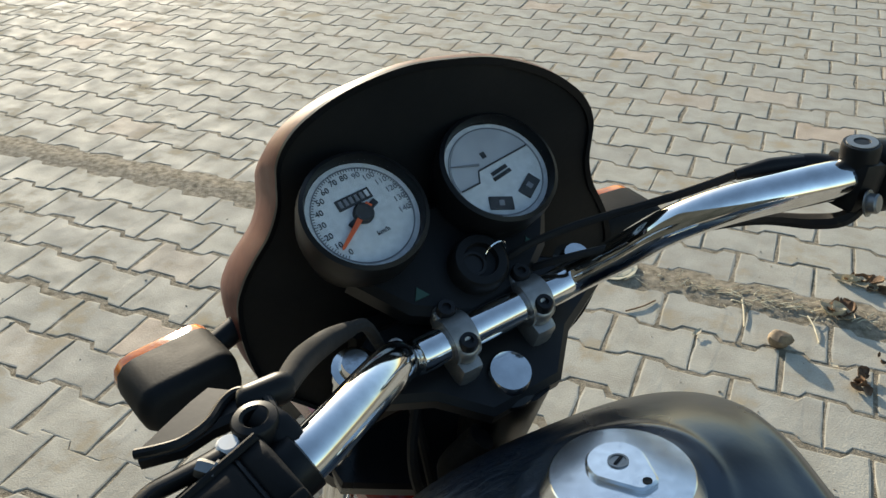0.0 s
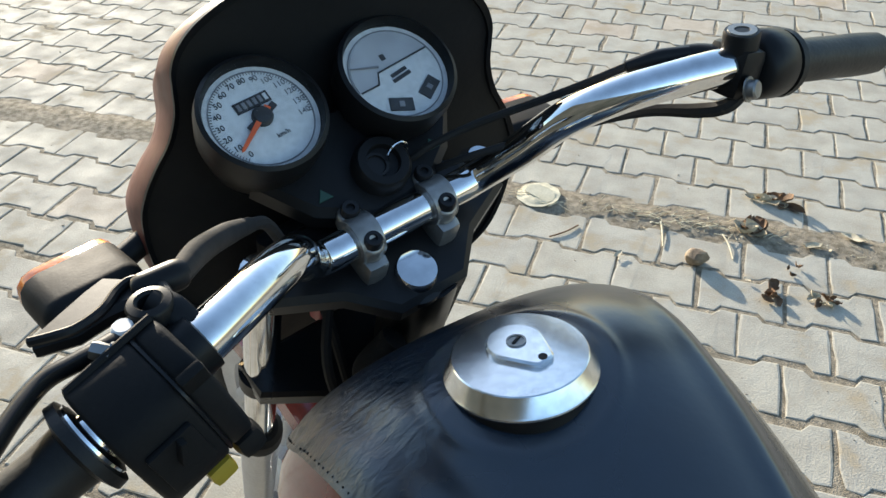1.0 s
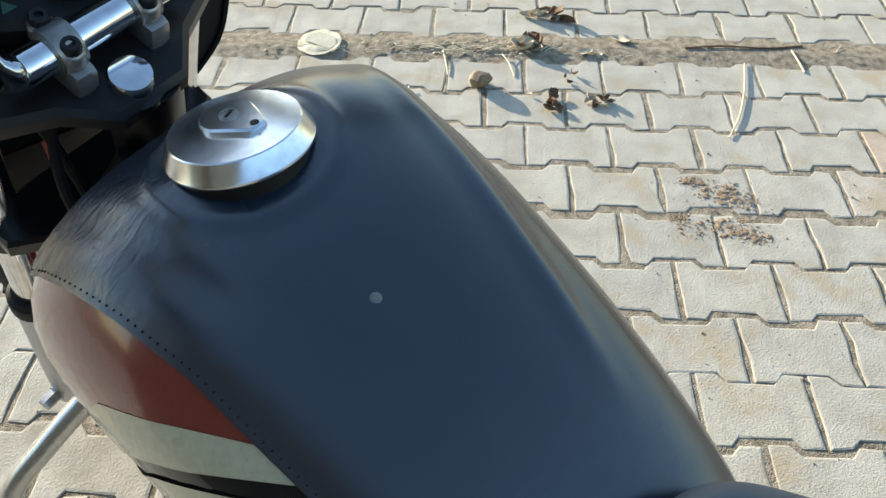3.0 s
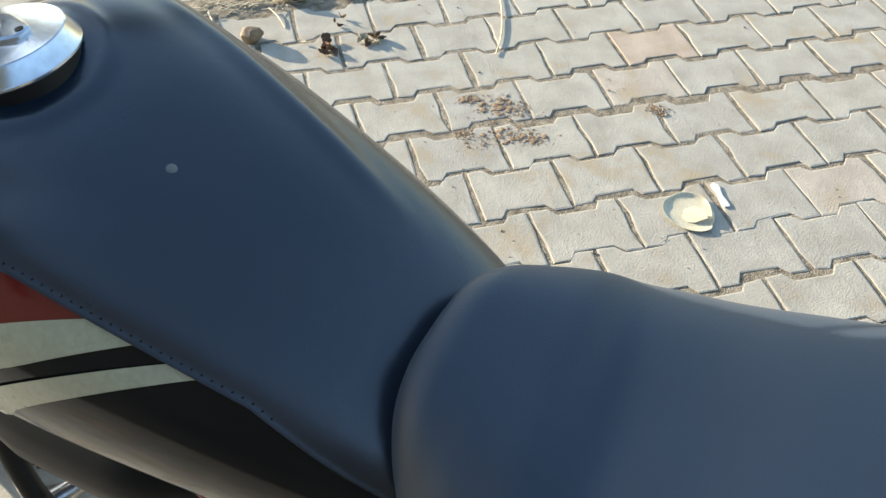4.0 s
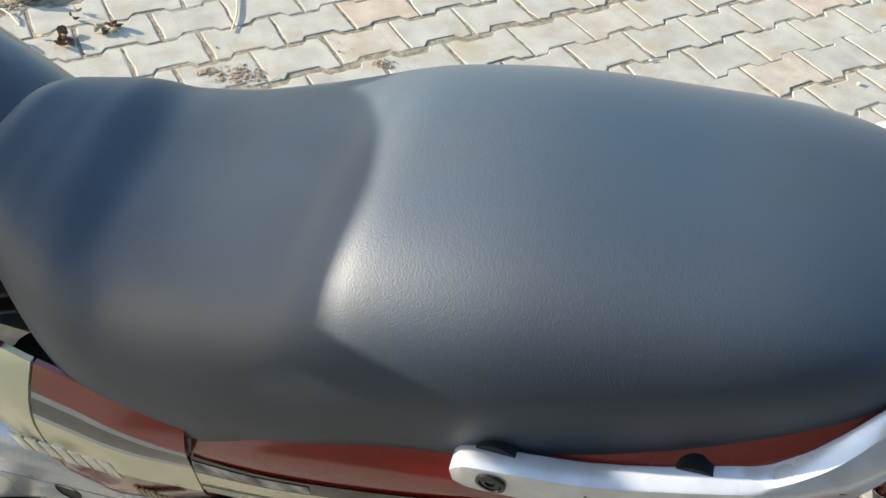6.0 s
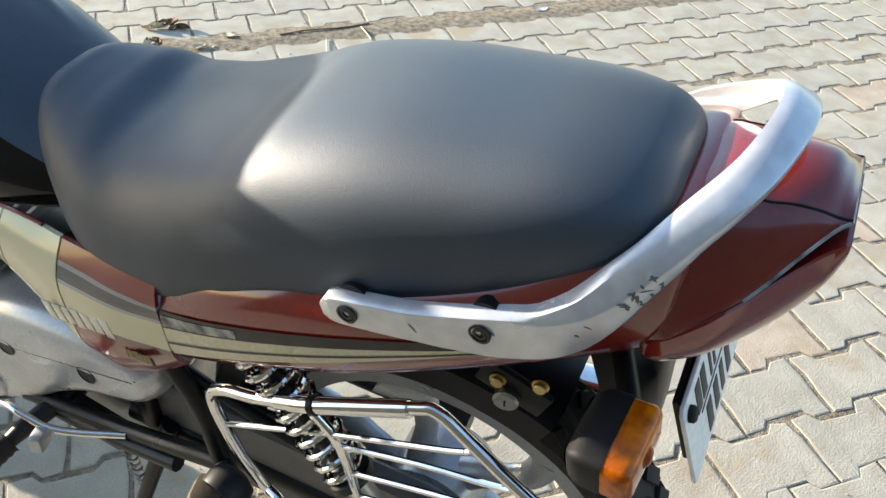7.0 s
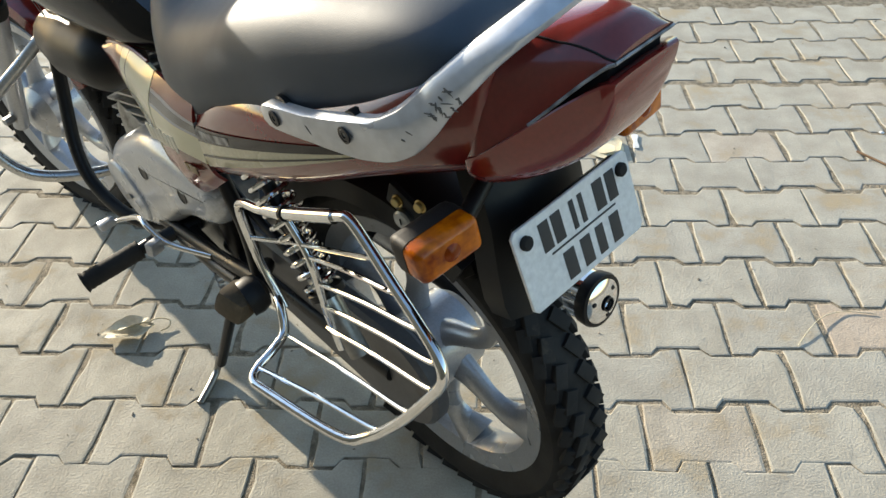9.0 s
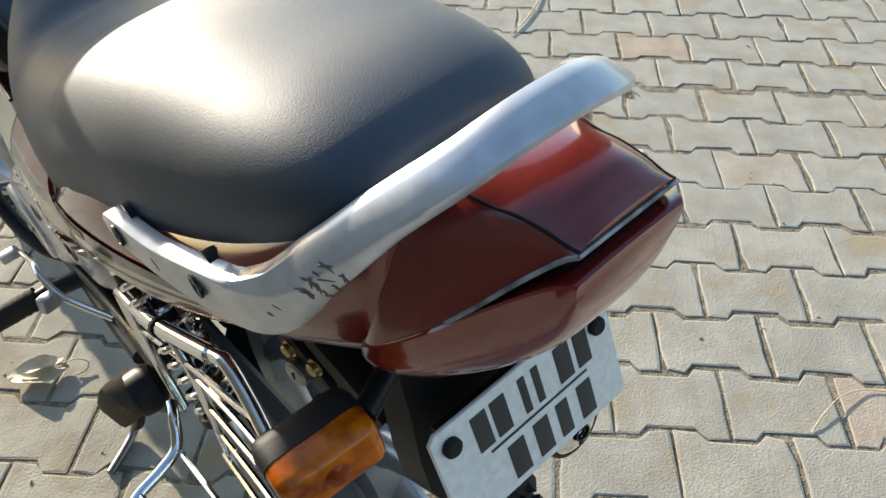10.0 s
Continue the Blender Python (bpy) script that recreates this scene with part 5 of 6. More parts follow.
# -- number plate, mudflap, rear mudguard --
plate = empty("number_plate", bike)
plate["label"] = "white rear number plate with dark bars"
PL = aim((0.001, -0.259, 0.680), (0, -1, 0.33), (1, 0, 0))
po = [(-0.0925, -0.044), (-0.086, -0.050), (0.086, -0.050), (0.0925, -0.044), (0.0925, 0.044), (0.086, 0.050), (-0.086, 0.050), (-0.0925, 0.044)]
part("plate_board", moved(slab(po, 0.004, 0.001), PL), material("white_plate", (0.74, 0.74, 0.72), 0.38, colour2=(0.70, 0.70, 0.68), scale=12, grain=140, bump=0.0, dirt=(0.40, 0.37, 0.32), dirt_amount=0.12), plate)
for x0, x1, y0, y1 in ((-0.056, -0.041, 0.006, 0.04), (-0.037, -0.022, 0.006, 0.04), (-0.008, -0.001, 0.006, 0.04), (0.006, 0.013, 0.006, 0.04), (0.03, 0.046, 0.006, 0.04), (0.051, 0.066, 0.006, 0.04), (-0.034, -0.017, -0.042, -0.008), (-0.007, 0.009, -0.042, -0.008), (0.018, 0.031, -0.042, -0.008), (0.042, 0.058, -0.042, -0.008)):
    part("plate_bar", moved(rounded(x1 - x0, y1 - y0, 0.0012, 0.0004), PL @ Matrix.Translation(((x0 + x1) / 2, (y0 + y1) / 2, 0.0022))), m_ink, plate, "dark bar")
part("plate_line", moved(rounded(0.105, 0.0022, 0.0010, 0.0003), PL @ Matrix.Translation((0.005, 0.0, 0.0022))), m_ink, plate, "thin dark line")
for s in (-1, 1):
    part("plate_bolt", lathe([(0.0080, 0.0), (0.0080, 0.004), (0.006, 0.006), (0.0002, 0.0065)], 16, PL @ Matrix.Translation((s * 0.0765, 0.032, 0.002))), m_rubber, plate, "black rubber bolt cap")
part("plate_bracket", moved(rounded(0.16, 0.075, 0.006, 0.002), PL @ Matrix.Translation((0, 0.010, -0.008))), m_black, plate, "black bracket")
flap = []
for y, z, w in ((-0.150, 0.790, 0.060), (-0.180, 0.760, 0.070), (-0.205, 0.700, 0.080), (-0.214, 0.640, 0.084), (-0.216, 0.590, 0.080), (-0.214, 0.556, 0.068)):
    flap.append([(-w, y + 0.030, z), (-w * 0.92, y + 0.004, z), (-w * 0.5, y - 0.010, z), (w * 0.5, y - 0.010, z), (w * 0.92, y + 0.004, z), (w, y + 0.030, z), (w * 0.88, y + 0.030, z), (w * 0.82, y + 0.010, z), (0, y + 0.002, z), (-w * 0.82, y + 0.010, z), (-w * 0.88, y + 0.030, z)])
part("mudflap", loft(flap), m_black, bike, "black plastic tail and mudflap")
mg = []
for q in np.linspace(radians(20), radians(118), 20):
    c = Vector((0, AXLE.y + 0.335 * math.cos(q), AXLE.z + 0.335 * math.sin(q)))
    n = Vector((0, math.cos(q), math.sin(q)))
    mg.append([c + Vector((x, 0, 0)) + n * d for x, d in ((-0.066, -0.045), (-0.062, -0.012), (-0.04, 0.002), (0.04, 0.002), (0.062, -0.012), (0.066, -0.045), (0.061, -0.045), (0.057, -0.014), (0.038, -0.003), (-0.038, -0.003), (-0.057, -0.014), (-0.061, -0.045))])
part("rear_mudguard", loft(mg), m_black, bike, "black rear mudguard")
lock = empty("helmet_lock", bike)
lock["label"] = "helmet lock on a black bracket"
part("lock_bracket", rounded(0.008, 0.070, 0.034, 0.003, pose(-0.098, -0.100, 0.690, 22, 0, 0)), m_black, lock)
part("lock_barrel", lathe([(0.0125, -0.012), (0.0125, 0.006), (0.010, 0.008), (0.0002, 0.008)], 20, aim((-0.104, -0.096, 0.680), (-1, -0.15, 0.05))), m_steel, lock, "steel key barrel")
part("lock_slot", rounded(0.001, 0.0018, 0.008, 0.0003, pose(-0.1125, -0.097, 0.680)), m_black, lock)
for y, z in ((-0.086, 0.699), (-0.126, 0.712)):
    part("lock_screw", bolt((-0.104, y, z), (-1, -0.1, 0.05), 0.006, 0.005, False), material("brass", (0.55, 0.42, 0.18), 0.35, metal=1.0), lock, "brass screw")

# -- chassis, engine, running gear --
frame_e = empty("frame", bike)
frame_e["label"] = "black tubular steel frame"
for pts, r in (([(0, 0.90, 0.84), (0, 0.70, 0.68), (0, 0.45, 0.66), (0, 0.20, 0.72), (0, -0.05, 0.76)], 0.022), ([(0, 0.97, 0.76), (0, 0.96, 0.60), (0, 0.93, 0.36), (0, 0.86, 0.26)], 0.018),
               ([(-0.085, 0.40, 0.66), (-0.105, 0.25, 0.68), (-0.100, 0.05, 0.73), (-0.070, -0.15, 0.79)], 0.013), ([(0.095, 0.42, 0.66), (0.105, 0.25, 0.68), (0.100, 0.05, 0.73), (0.070, -0.15, 0.79)], 0.013),
               ([(-0.10, 0.44, 0.66), (-0.112, 0.41, 0.50), (-0.10, 0.42, 0.32)], 0.016), ([(0.10, 0.44, 0.66), (0.112, 0.41, 0.50), (0.10, 0.42, 0.32)], 0.016),
               ([(-0.128, 0.315, 0.560), (-0.135, 0.275, 0.475), (-0.150, 0.250, 0.395)], 0.012), ([(-0.140, 0.620, 0.315), (-0.140, 0.45, 0.335), (-0.150, 0.250, 0.395)], 0.012),
               ([(-0.11, 0.43, 0.60), (-0.115, 0.30, 0.51), (-0.12, 0.14, 0.46)], 0.008)):
    part("frame_tube", tube(pts, r, 12), m_frame, frame_e)
swing = empty("swingarm", bike)
swing["label"] = "black swingarm"
for s in (-1, 1):
    part("arm", tube([(s * 0.095, 0.46, 0.315), (s * 0.095, 0.25, 0.308), (s * 0.092, 0.02, 0.303)], 0.016, 12), m_frame, swing)
    part("axle_nut", lathe([(0.016, -0.004), (0.016, 0.004), (0.011, 0.006), (0.011, 0.014), (0.0002, 0.015)], 6, aim((s * 0.108, 0.02, 0.303), (s, 0, 0))), m_steel, swing)
case = []
for k in range(40):
    u = k / 40
    a = 2 * math.pi * u
    cy, r = (0.02, 0.098) if math.cos(a) < 0 else (0.43, 0.075)
    case.append((cy + r * math.cos(a), (0.303 if cy < 0.1 else 0.335) + r * math.sin(a)))
part("chain_case", moved(slab(case, 0.034, 0.007), Matrix.Translation((-0.082, 0, 0)) @ Matrix(((0, 0, 1, 0), (1, 0, 0, 0), (0, 1, 0, 0), (0, 0, 0, 1)))), material("dark_grey_enamel", (0.10, 0.10, 0.105), 0.42, scale=6, grain=160, bump=0.1, dirt=(0.14, 0.12, 0.09), dirt_amount=0.3), bike, "dark grey enamelled chain case")

for s in (-1, 1):
    top, bot = Vector((s * 0.134, 0.188, 0.688)), Vector((s * 0.144, 0.012, 0.398))
    sh = empty("shock_absorber", bike)
    sh["label"] = "rear shock absorber with a chrome spring"
    way = (top - bot).normalized()
    part("damper_body", tube([bot, bot.lerp(top, 0.38)], 0.0155, 14, n=2), m_steel, sh)
    part("damper_rod", tube([bot.lerp(top, 0.3), top], 0.010, 12, n=2), m_frame, sh)
    part("spring_seat", lathe([(0.012, -0.008), (0.027, -0.004), (0.027, 0.006), (0.02, 0.010)], 20, aim(bot.lerp(top, 0.30), way)), m_frame, sh)
    part("top_cap", lathe([(0.020, -0.030), (0.023, -0.02), (0.023, 0.015), (0.015, 0.022)], 20, aim(top, way)), m_frame, sh)
    mm = aim(bot.lerp(top, 0.32), way)
    L = (top - bot).length * 0.62
    part("spring", tube([mm @ Vector((0.0235 * math.cos(2 * math.pi * 11 * q), 0.0235 * math.sin(2 * math.pi * 11 * q), L * q)) for q in np.linspace(0, 1, 133)], 0.0042, 8, n=1), m_chrome, sh, "chrome coil spring")
    part("lower_eye", lathe([(0.008, -0.014), (0.018, -0.014), (0.018, 0.014), (0.008, 0.014)], 18, aim(bot, (1, 0, 0))), m_frame, sh)

engine = empty("engine", bike)
engine["label"] = "dusty aluminium single-cylinder engine"
YZ = Matrix(((0, 0, 1, 0), (1, 0, 0, 0), (0, 1, 0, 0), (0, 0, 0, 1)))   # outline in y and z, thickness along x


def side_pillow(outline, x, thick, bevel):
    """Outline in y and z, rounded on its outer (left) face."""
    return moved(pillow([tuple(p) for p in outline], thick, bevel, 6), Matrix.Translation((x, 0, 0)) @ Matrix(((0, 0, -1, 0), (1, 0, 0, 0), (0, 1, 0, 0), (0, 0, 0, 1))))


def side_slab(outline, x, thick, bevel):
    return moved(slab([tuple(p) for p in outline], thick, bevel), Matrix.Translation((x, 0, 0)) @ YZ)


cover = spline([(0.785, 0.375), (0.735, 0.440), (0.650, 0.492), (0.560, 0.530), (0.470, 0.540), (0.385, 0.535), (0.335, 0.520), (0.330, 0.475), (0.370, 0.430), (0.450, 0.405), (0.530, 0.360), (0.620, 0.290), (0.700, 0.258), (0.770, 0.272), (0.800, 0.320)], 4, True)
part("side_cover", side_pillow(cover, -0.112, 0.080, 0.034), m_case, engine, "silver painted crankcase cover")
oval = [(0.712 + 0.066 * math.cos(a) + 0.014 * math.sin(a), 0.345 + 0.062 * math.sin(a)) for a in np.linspace(0, 2 * math.pi, 36, endpoint=False)]
part("round_cover", side_pillow(oval, -0.146, 0.022, 0.009), m_case, engine, "round raised cover")
for y, z in ((0.586, 0.449), (0.440, 0.470)):
    part("cover_recess", lathe([(0.015, 0.002), (0.013, 0.003), (0.0125, -0.010), (0.0002, -0.010)], 20, aim((-0.1505, y, z), (-1, 0, 0.1))), m_frame, engine, "dark bolt recess")
    part("cover_bolt", lathe([(0.008, -0.006), (0.008, -0.001), (0.005, 0.0), (0.0002, 0.0)], 6, aim((-0.1505, y, z), (-1, 0, 0.1))), m_steel, engine, "sunk bolt")
part("emblem_bar", rounded(0.002, 0.034, 0.010, 0.001, pose(-0.1595, 0.712, 0.335, -25, 0, 0)), m_steel, engine, "small raised emblem")
part("crankcase", rounded(0.20, 0.40, 0.22, 0.03, pose(0, 0.60, 0.36, 12, 0, 0)), m_steel, engine)
part("cylinder", tube([(0, 0.700, 0.42), (0, 0.745, 0.60)], 0.062, 20, n=2), m_steel, engine)
for k in range(9):
    c = Vector((0, 0.706 + 0.0046 * k, 0.455 + 0.0185 * k))
    part("fin", moved(rounded(0.190, 0.170, 0.005, 0.002), Matrix.Translation(c) @ Matrix.Rotation(radians(-14), 4, "X")), m_engine, engine, "cooling fin")
part("head_cover", rounded(0.13, 0.13, 0.05, 0.015, pose(0, 0.752, 0.642, -14, 0, 0)), m_engine, engine)
part("air_shroud", tube([(-0.085, 0.925, 0.600), (-0.100, 0.880, 0.605), (-0.104, 0.780, 0.612), (-0.100, 0.660, 0.625), (-0.090, 0.600, 0.632)], [0.018, 0.050, 0.062, 0.058, 0.030], 18), m_black, bike, "black rounded intake shroud under the tank")
part("carburettor", rounded(0.07, 0.09, 0.09, 0.012, pose(-0.03, 0.52, 0.56)), m_steel, engine)

pegs = empty("footrest", bike)
pegs["label"] = "rider's footrest with a ribbed rubber"
part("peg_arm", tube([(-0.10, 0.560, 0.315), (-0.18, 0.580, 0.312), (-0.215, 0.588, 0.308)], [0.016, 0.014, 0.011], 12), m_frame, pegs)
part("peg_rubber", tube([Vector((-0.212, 0.588, 0.308)).lerp(Vector((-0.322, 0.612, 0.290)), q) for q in np.linspace(0, 1, 22)], [0.019, 0.017] * 10 + [0.021], 16, n=1), m_rubber, pegs, "ribbed black rubber")
shift = empty("shift_lever", bike)
shift["label"] = "chrome gear lever with a worn pad"
part("shift_rod", tube([(-0.150, 0.420, 0.345), (-0.185, 0.505, 0.350), (-0.195, 0.545, 0.372), (-0.192, 0.585, 0.372), (-0.190, 0.680, 0.318), (-0.190, 0.770, 0.262)], 0.0055, 10), m_chrome, shift)
part("shift_pad", rounded(0.030, 0.018, 0.026, 0.005, pose(-0.206, 0.518, 0.350, 0, 10, 20)), m_alu, shift, "worn light pad")
part("toe_pad", rounded(0.034, 0.018, 0.018, 0.005, pose(-0.205, 0.775, 0.262)), m_alu, shift)
pil = empty("passenger_footrest", bike)
pil["label"] = "folded passenger footrest with a brown rubber"
part("foot_block", rounded(0.050, 0.052, 0.044, 0.012, pose(-0.206, 0.226, 0.408, 20, 15, 20)), material("brown_rubber", (0.10, 0.075, 0.045), 0.85, scale=14, grain=140, bump=0.3, dirt=(0.22, 0.17, 0.11), dirt_amount=0.5), pil, "dusty brown rubber")
part("foot_cup", lathe([(0.030, -0.016), (0.031, 0.0), (0.026, 0.014), (0.010, 0.02)], 18, aim((-0.180, 0.216, 0.412), (1, -0.2, 0.15))), m_frame, pil)
part("foot_arm", tube([(-0.175, 0.215, 0.410), (-0.150, 0.250, 0.395), (-0.11, 0.30, 0.37)], 0.013, 10), m_frame, pil)
stand = empty("side_stand", bike)
stand["label"] = "black side stand, folded down"
part("stand_leg", tube([(-0.105, 0.385, 0.335), (-0.150, 0.430, 0.200), (-0.192, 0.478, 0.055)], [0.018, 0.015, 0.014], 12, flat=(1, 0.7)), m_frame, stand)
part("stand_foot", tube([(-0.190, 0.478, 0.075), (-0.204, 0.486, 0.036), (-0.232, 0.468, 0.031), (-0.272, 0.444, 0.030)], 0.0075, 10), m_steel, stand, "bare steel foot")
part("stand_link", tube([(-0.135, 0.600, 0.300), (-0.150, 0.480, 0.320), (-0.155, 0.330, 0.345)], [0.014, 0.010, 0.012], 10), m_frame, stand)
part("stand_bracket", rounded(0.03, 0.09, 0.05, 0.008, pose(-0.13, 0.50, 0.30, 15, 0, 0)), m_frame, stand)
part("stand_spring", tube([(-0.145 + 0.007 * math.cos(2 * math.pi * 9 * q), 0.44 + 0.007 * math.sin(2 * math.pi * 9 * q), 0.32 - 0.12 * q) for q in np.linspace(0, 1, 90)], 0.0016, 5, n=1), m_steel, stand)

# guard over the rear wheel's left side
guard = empty("wheel_guard", bike)
guard["label"] = "chrome rod guard beside the rear wheel"
part("guard_loop", tube([(-0.160, 0.172, 0.396), (-0.158, 0.205, 0.455), (-0.154, 0.228, 0.545), (-0.156, 0.205, 0.580), (-0.158, 0.150, 0.598), (-0.157, 0.084, 0.626), (-0.146, -0.020, 0.670), (-0.144, -0.045, 0.676), (-0.148, -0.080, 0.655), (-0.156, -0.120, 0.635),
     (-0.166, -0.168, 0.615), (-0.176, -0.208, 0.596), (-0.184, -0.222, 0.570), (-0.196, -0.200, 0.528), (-0.215, -0.165, 0.475), (-0.238, -0.122, 0.430), (-0.256, -0.080, 0.412), (-0.272, 0.060, 0.398), (-0.272, 0.092, 0.396), (-0.256, 0.104, 0.398), (-0.225, 0.110, 0.402), (-0.196, 0.120, 0.408), (-0.180, 0.140, 0.430), (-0.172, 0.160, 0.432)], 0.0070, 12, n=5), m_chrome, guard, "bent chrome tube")
part("guard_sleeve", tube([(-0.158, 0.128, 0.608), (-0.157, 0.084, 0.626), (-0.147, -0.018, 0.669)], 0.0092, 12), m_chrome, guard)
for a, b in (((-0.155, 0.222, 0.505), (-0.150, -0.088, 0.652)), ((-0.152, 0.062, 0.560), (-0.158, -0.132, 0.630)), ((-0.155, 0.052, 0.520), (-0.168, -0.182, 0.612)), ((-0.158, 0.046, 0.482), (-0.178, -0.212, 0.588)), ((-0.164, 0.046, 0.444), (-0.188, -0.212, 0.552)), ((-0.195, 0.112, 0.406), (-0.205, -0.185, 0.502)), ((-0.256, 0.104, 0.399), (-0.226, -0.140, 0.450))):
    a, b = Vector(a), Vector(b)
    m1 = a.lerp(b, 0.92) + Vector((-0.002, 0, -0.004))
    part("guard_rod", tube([a, a.lerp(b, 0.5), m1, b], 0.0034, 8), m_chrome, guard, "thin chrome rod")
part("guard_strut", tube([(-0.150, 0.100, 0.610), (-0.152, 0.065, 0.560), (-0.158, 0.045, 0.470), (-0.160, 0.030, 0.410)], 0.0060, 10), m_chrome, guard)
part("guard_clip", lathe([(0.011, -0.003), (0.011, 0.003)], 14, aim((-0.157, 0.084, 0.626), (0.1, -0.92, 0.4))), m_black, guard, "black clip")

muffler = empty("exhaust", bike)
muffler["label"] = "chrome exhaust with a black end cap"
part("exhaust_body", tube([(0.10, 0.75, 0.30), (0.13, 0.60, 0.285), (0.148, 0.40, 0.305), (0.152, 0.10, 0.350), (0.152, -0.165, 0.392)], [0.020, 0.020, 0.036, 0.041, 0.041], 22), m_chrome, muffler)
ME = aim((0.152, -0.170, 0.393), (0, -0.985, 0.157))
part("exhaust_cap", lathe([(0.041, -0.01), (0.0425, 0.003), (0.0405, 0.008), (0.036, 0.009), (0.0355, 0.004)], 28, ME), m_black, muffler, "black end cap")
part("exhaust_ring", lathe([(0.0360, 0.004), (0.0345, 0.009), (0.026, 0.0135), (0.012, 0.016), (0.0105, 0.012)], 32, ME), m_chrome, muffler, "chrome end ring")
part("exhaust_hole", lathe([(0.0115, 0.010), (0.0112, 0.019), (0.0092, 0.019), (0.0088, 0.004), (0.0002, 0.004)], 20, ME @ Matrix.Translation((0.002, -0.003, 0))), m_frame, muffler)
for a in (35, 155, 275):
    part("cap_screw", lathe([(0.0042, 0.004), (0.0042, 0.0135), (0.0030, 0.0150), (0.0002, 0.0150)], 12, ME @ Matrix.Translation((0.024 * math.cos(radians(a)), 0.024 * math.sin(radians(a)), 0))), m_frame, muffler, "dark end-cap screw")

m_guard = material("bare_steel_tube", (0.60, 0.60, 0.60), 0.3, metal=0.9, colour2=(0.45, 0.44, 0.42), scale=9, grain=160, bump=0.06, dirt=(0.25, 0.21, 0.16), dirt_amount=0.2)
part("engine_guard", tube([(-0.085, 0.985, 0.600), (-0.120, 0.968, 0.470), (-0.160, 0.925, 0.350), (-0.168, 0.870, 0.280), (-0.150, 0.770, 0.240), (-0.100, 0.700, 0.230)], 0.0135, 14, n=6), m_frame, bike, "black bent engine guard tube")
leg_guard = part("leg_guard", tube([(-0.02, 0.985, 0.600), (-0.10, 0.998, 0.565), (-0.167, 1.010, 0.522), (-0.222, 1.020, 0.488), (-0.278, 1.030, 0.445), (-0.290, 1.020, 0.390), (-0.250, 0.985, 0.315), (-0.150, 0.935, 0.280), (-0.02, 0.900, 0.262)], 0.0125, 14, n=6), m_guard, bike, "dull steel leg guard tube")

# ---- pavement: shaped concrete pavers in running bond, one wide dirt joint across ----
PITCH, GAP = 0.2015, 0.0085
ROWS_Y = [1.722, 1.578, 1.435, 1.285, 1.125, 0.982, 0.838, 0.705, 0.558, 0.418, 0.272, 0.128, -0.013, -0.153, -0.287]


def paver_mesh(seed):
    rng = random.Random(seed)
    h1, h2, a, s = 0.0800 - GAP / 2, 0.0600 - GAP / 2, PITCH / 2 - GAP / 2, 0.008
    q = PITCH / 4
    corner = [(-a, -h1), (-q - s, -h1), (-q + s, -h2), (q - s, -h2), (q + s, -h1), (a, -h1), (a, -h1 / 3), (a, h1 / 3), (a, h1), (q + s, h1), (q - s, h2), (-q + s, h2), (-q - s, h1), (-a, h1), (-a, h1 / 3), (-a, -h1 / 3)]
    ring = [(x + rng.uniform(-1, 1) * 0.0023, y + rng.uniform(-1, 1) * 0.0023) for x, y in corner]
    k = len(ring)
    chip = rng.randrange(k) if rng.random() < 0.6 else -1
    vs, fs = [], []
    for z, inset in ((-0.03, 0), (-0.0008, 0), (0.0, 0.0034)):
        for n, ((x, y), (cx, cy)) in enumerate(zip(ring, corner)):
            ux = (1 if x > 0 else -1) if abs(cx) > a - 0.001 else 0
            uy = (1 if y > 0 else -1) if abs(cx) < a - 0.001 or abs(cy) > h1 - 0.001 else 0
            cut = 0.006 if n == chip and z > -0.02 else 0
            vs.append((x - ux * (inset * rng.uniform(0.5, 1.5) + cut), y - uy * (inset * rng.uniform(0.5, 1.5) + cut * 0.8), z + (rng.uniform(-0.0003, 0.0003) if z == 0 else 0)))
    for r in range(2):
        for j in range(k):
            n = (j + 1) % k
            fs.append((r * k + j, r * k + n, (r + 1) * k + n, (r + 1) * k + j))
    t = 2 * k
    fs += [(t, t + 1, t + 12, t + 13, t + 14, t + 15), (t + 1, t + 2, t + 11, t + 12), (t + 2, t + 3, t + 10, t + 11), (t + 3, t + 4, t + 9, t + 10), (t + 4, t + 5, t + 6, t + 7, t + 8, t + 9)]
    return vs, fs


def paver_places():
    rng = random.Random(5)
    rows = [(y, 1.139 + (PITCH / 2 if k % 2 == 0 else 0) + 0.030 * max(0.0, (y - 0.5) / 1.2)) for k, y in enumerate(ROWS_Y)]
    rows += [(-0.287 - 0.1400 * k, 1.139 + (PITCH / 2 if k % 2 == 0 else 0)) for k in range(1, 18)]
    rows += [(1.984 + 0.1435 * k, 0.010 + (PITCH / 2 if k % 2 else 0)) for k in range(27)]
    for y, shift in rows:
        for i in range(-30, 24):
            x = shift + (i + 0.5) * PITCH
            if -5.2 < x < 5.2:
                yield x, y, Matrix.Translation((x + rng.gauss(0, 0.0013), y + rng.gauss(0, 0.0014), rng.gauss(0, 0.0003))) @ Euler((rng.gauss(0, 0.003), rng.gauss(0, 0.0025), rng.gauss(0, 0.007))).to_matrix().to_4x4()


def uneven(x, y):
    return 0.0008 * noise.noise(Vector((x * 9, y * 9, 1.3))) + 0.0007 * noise.noise(Vector((x * 31, y * 31, 4.1)))


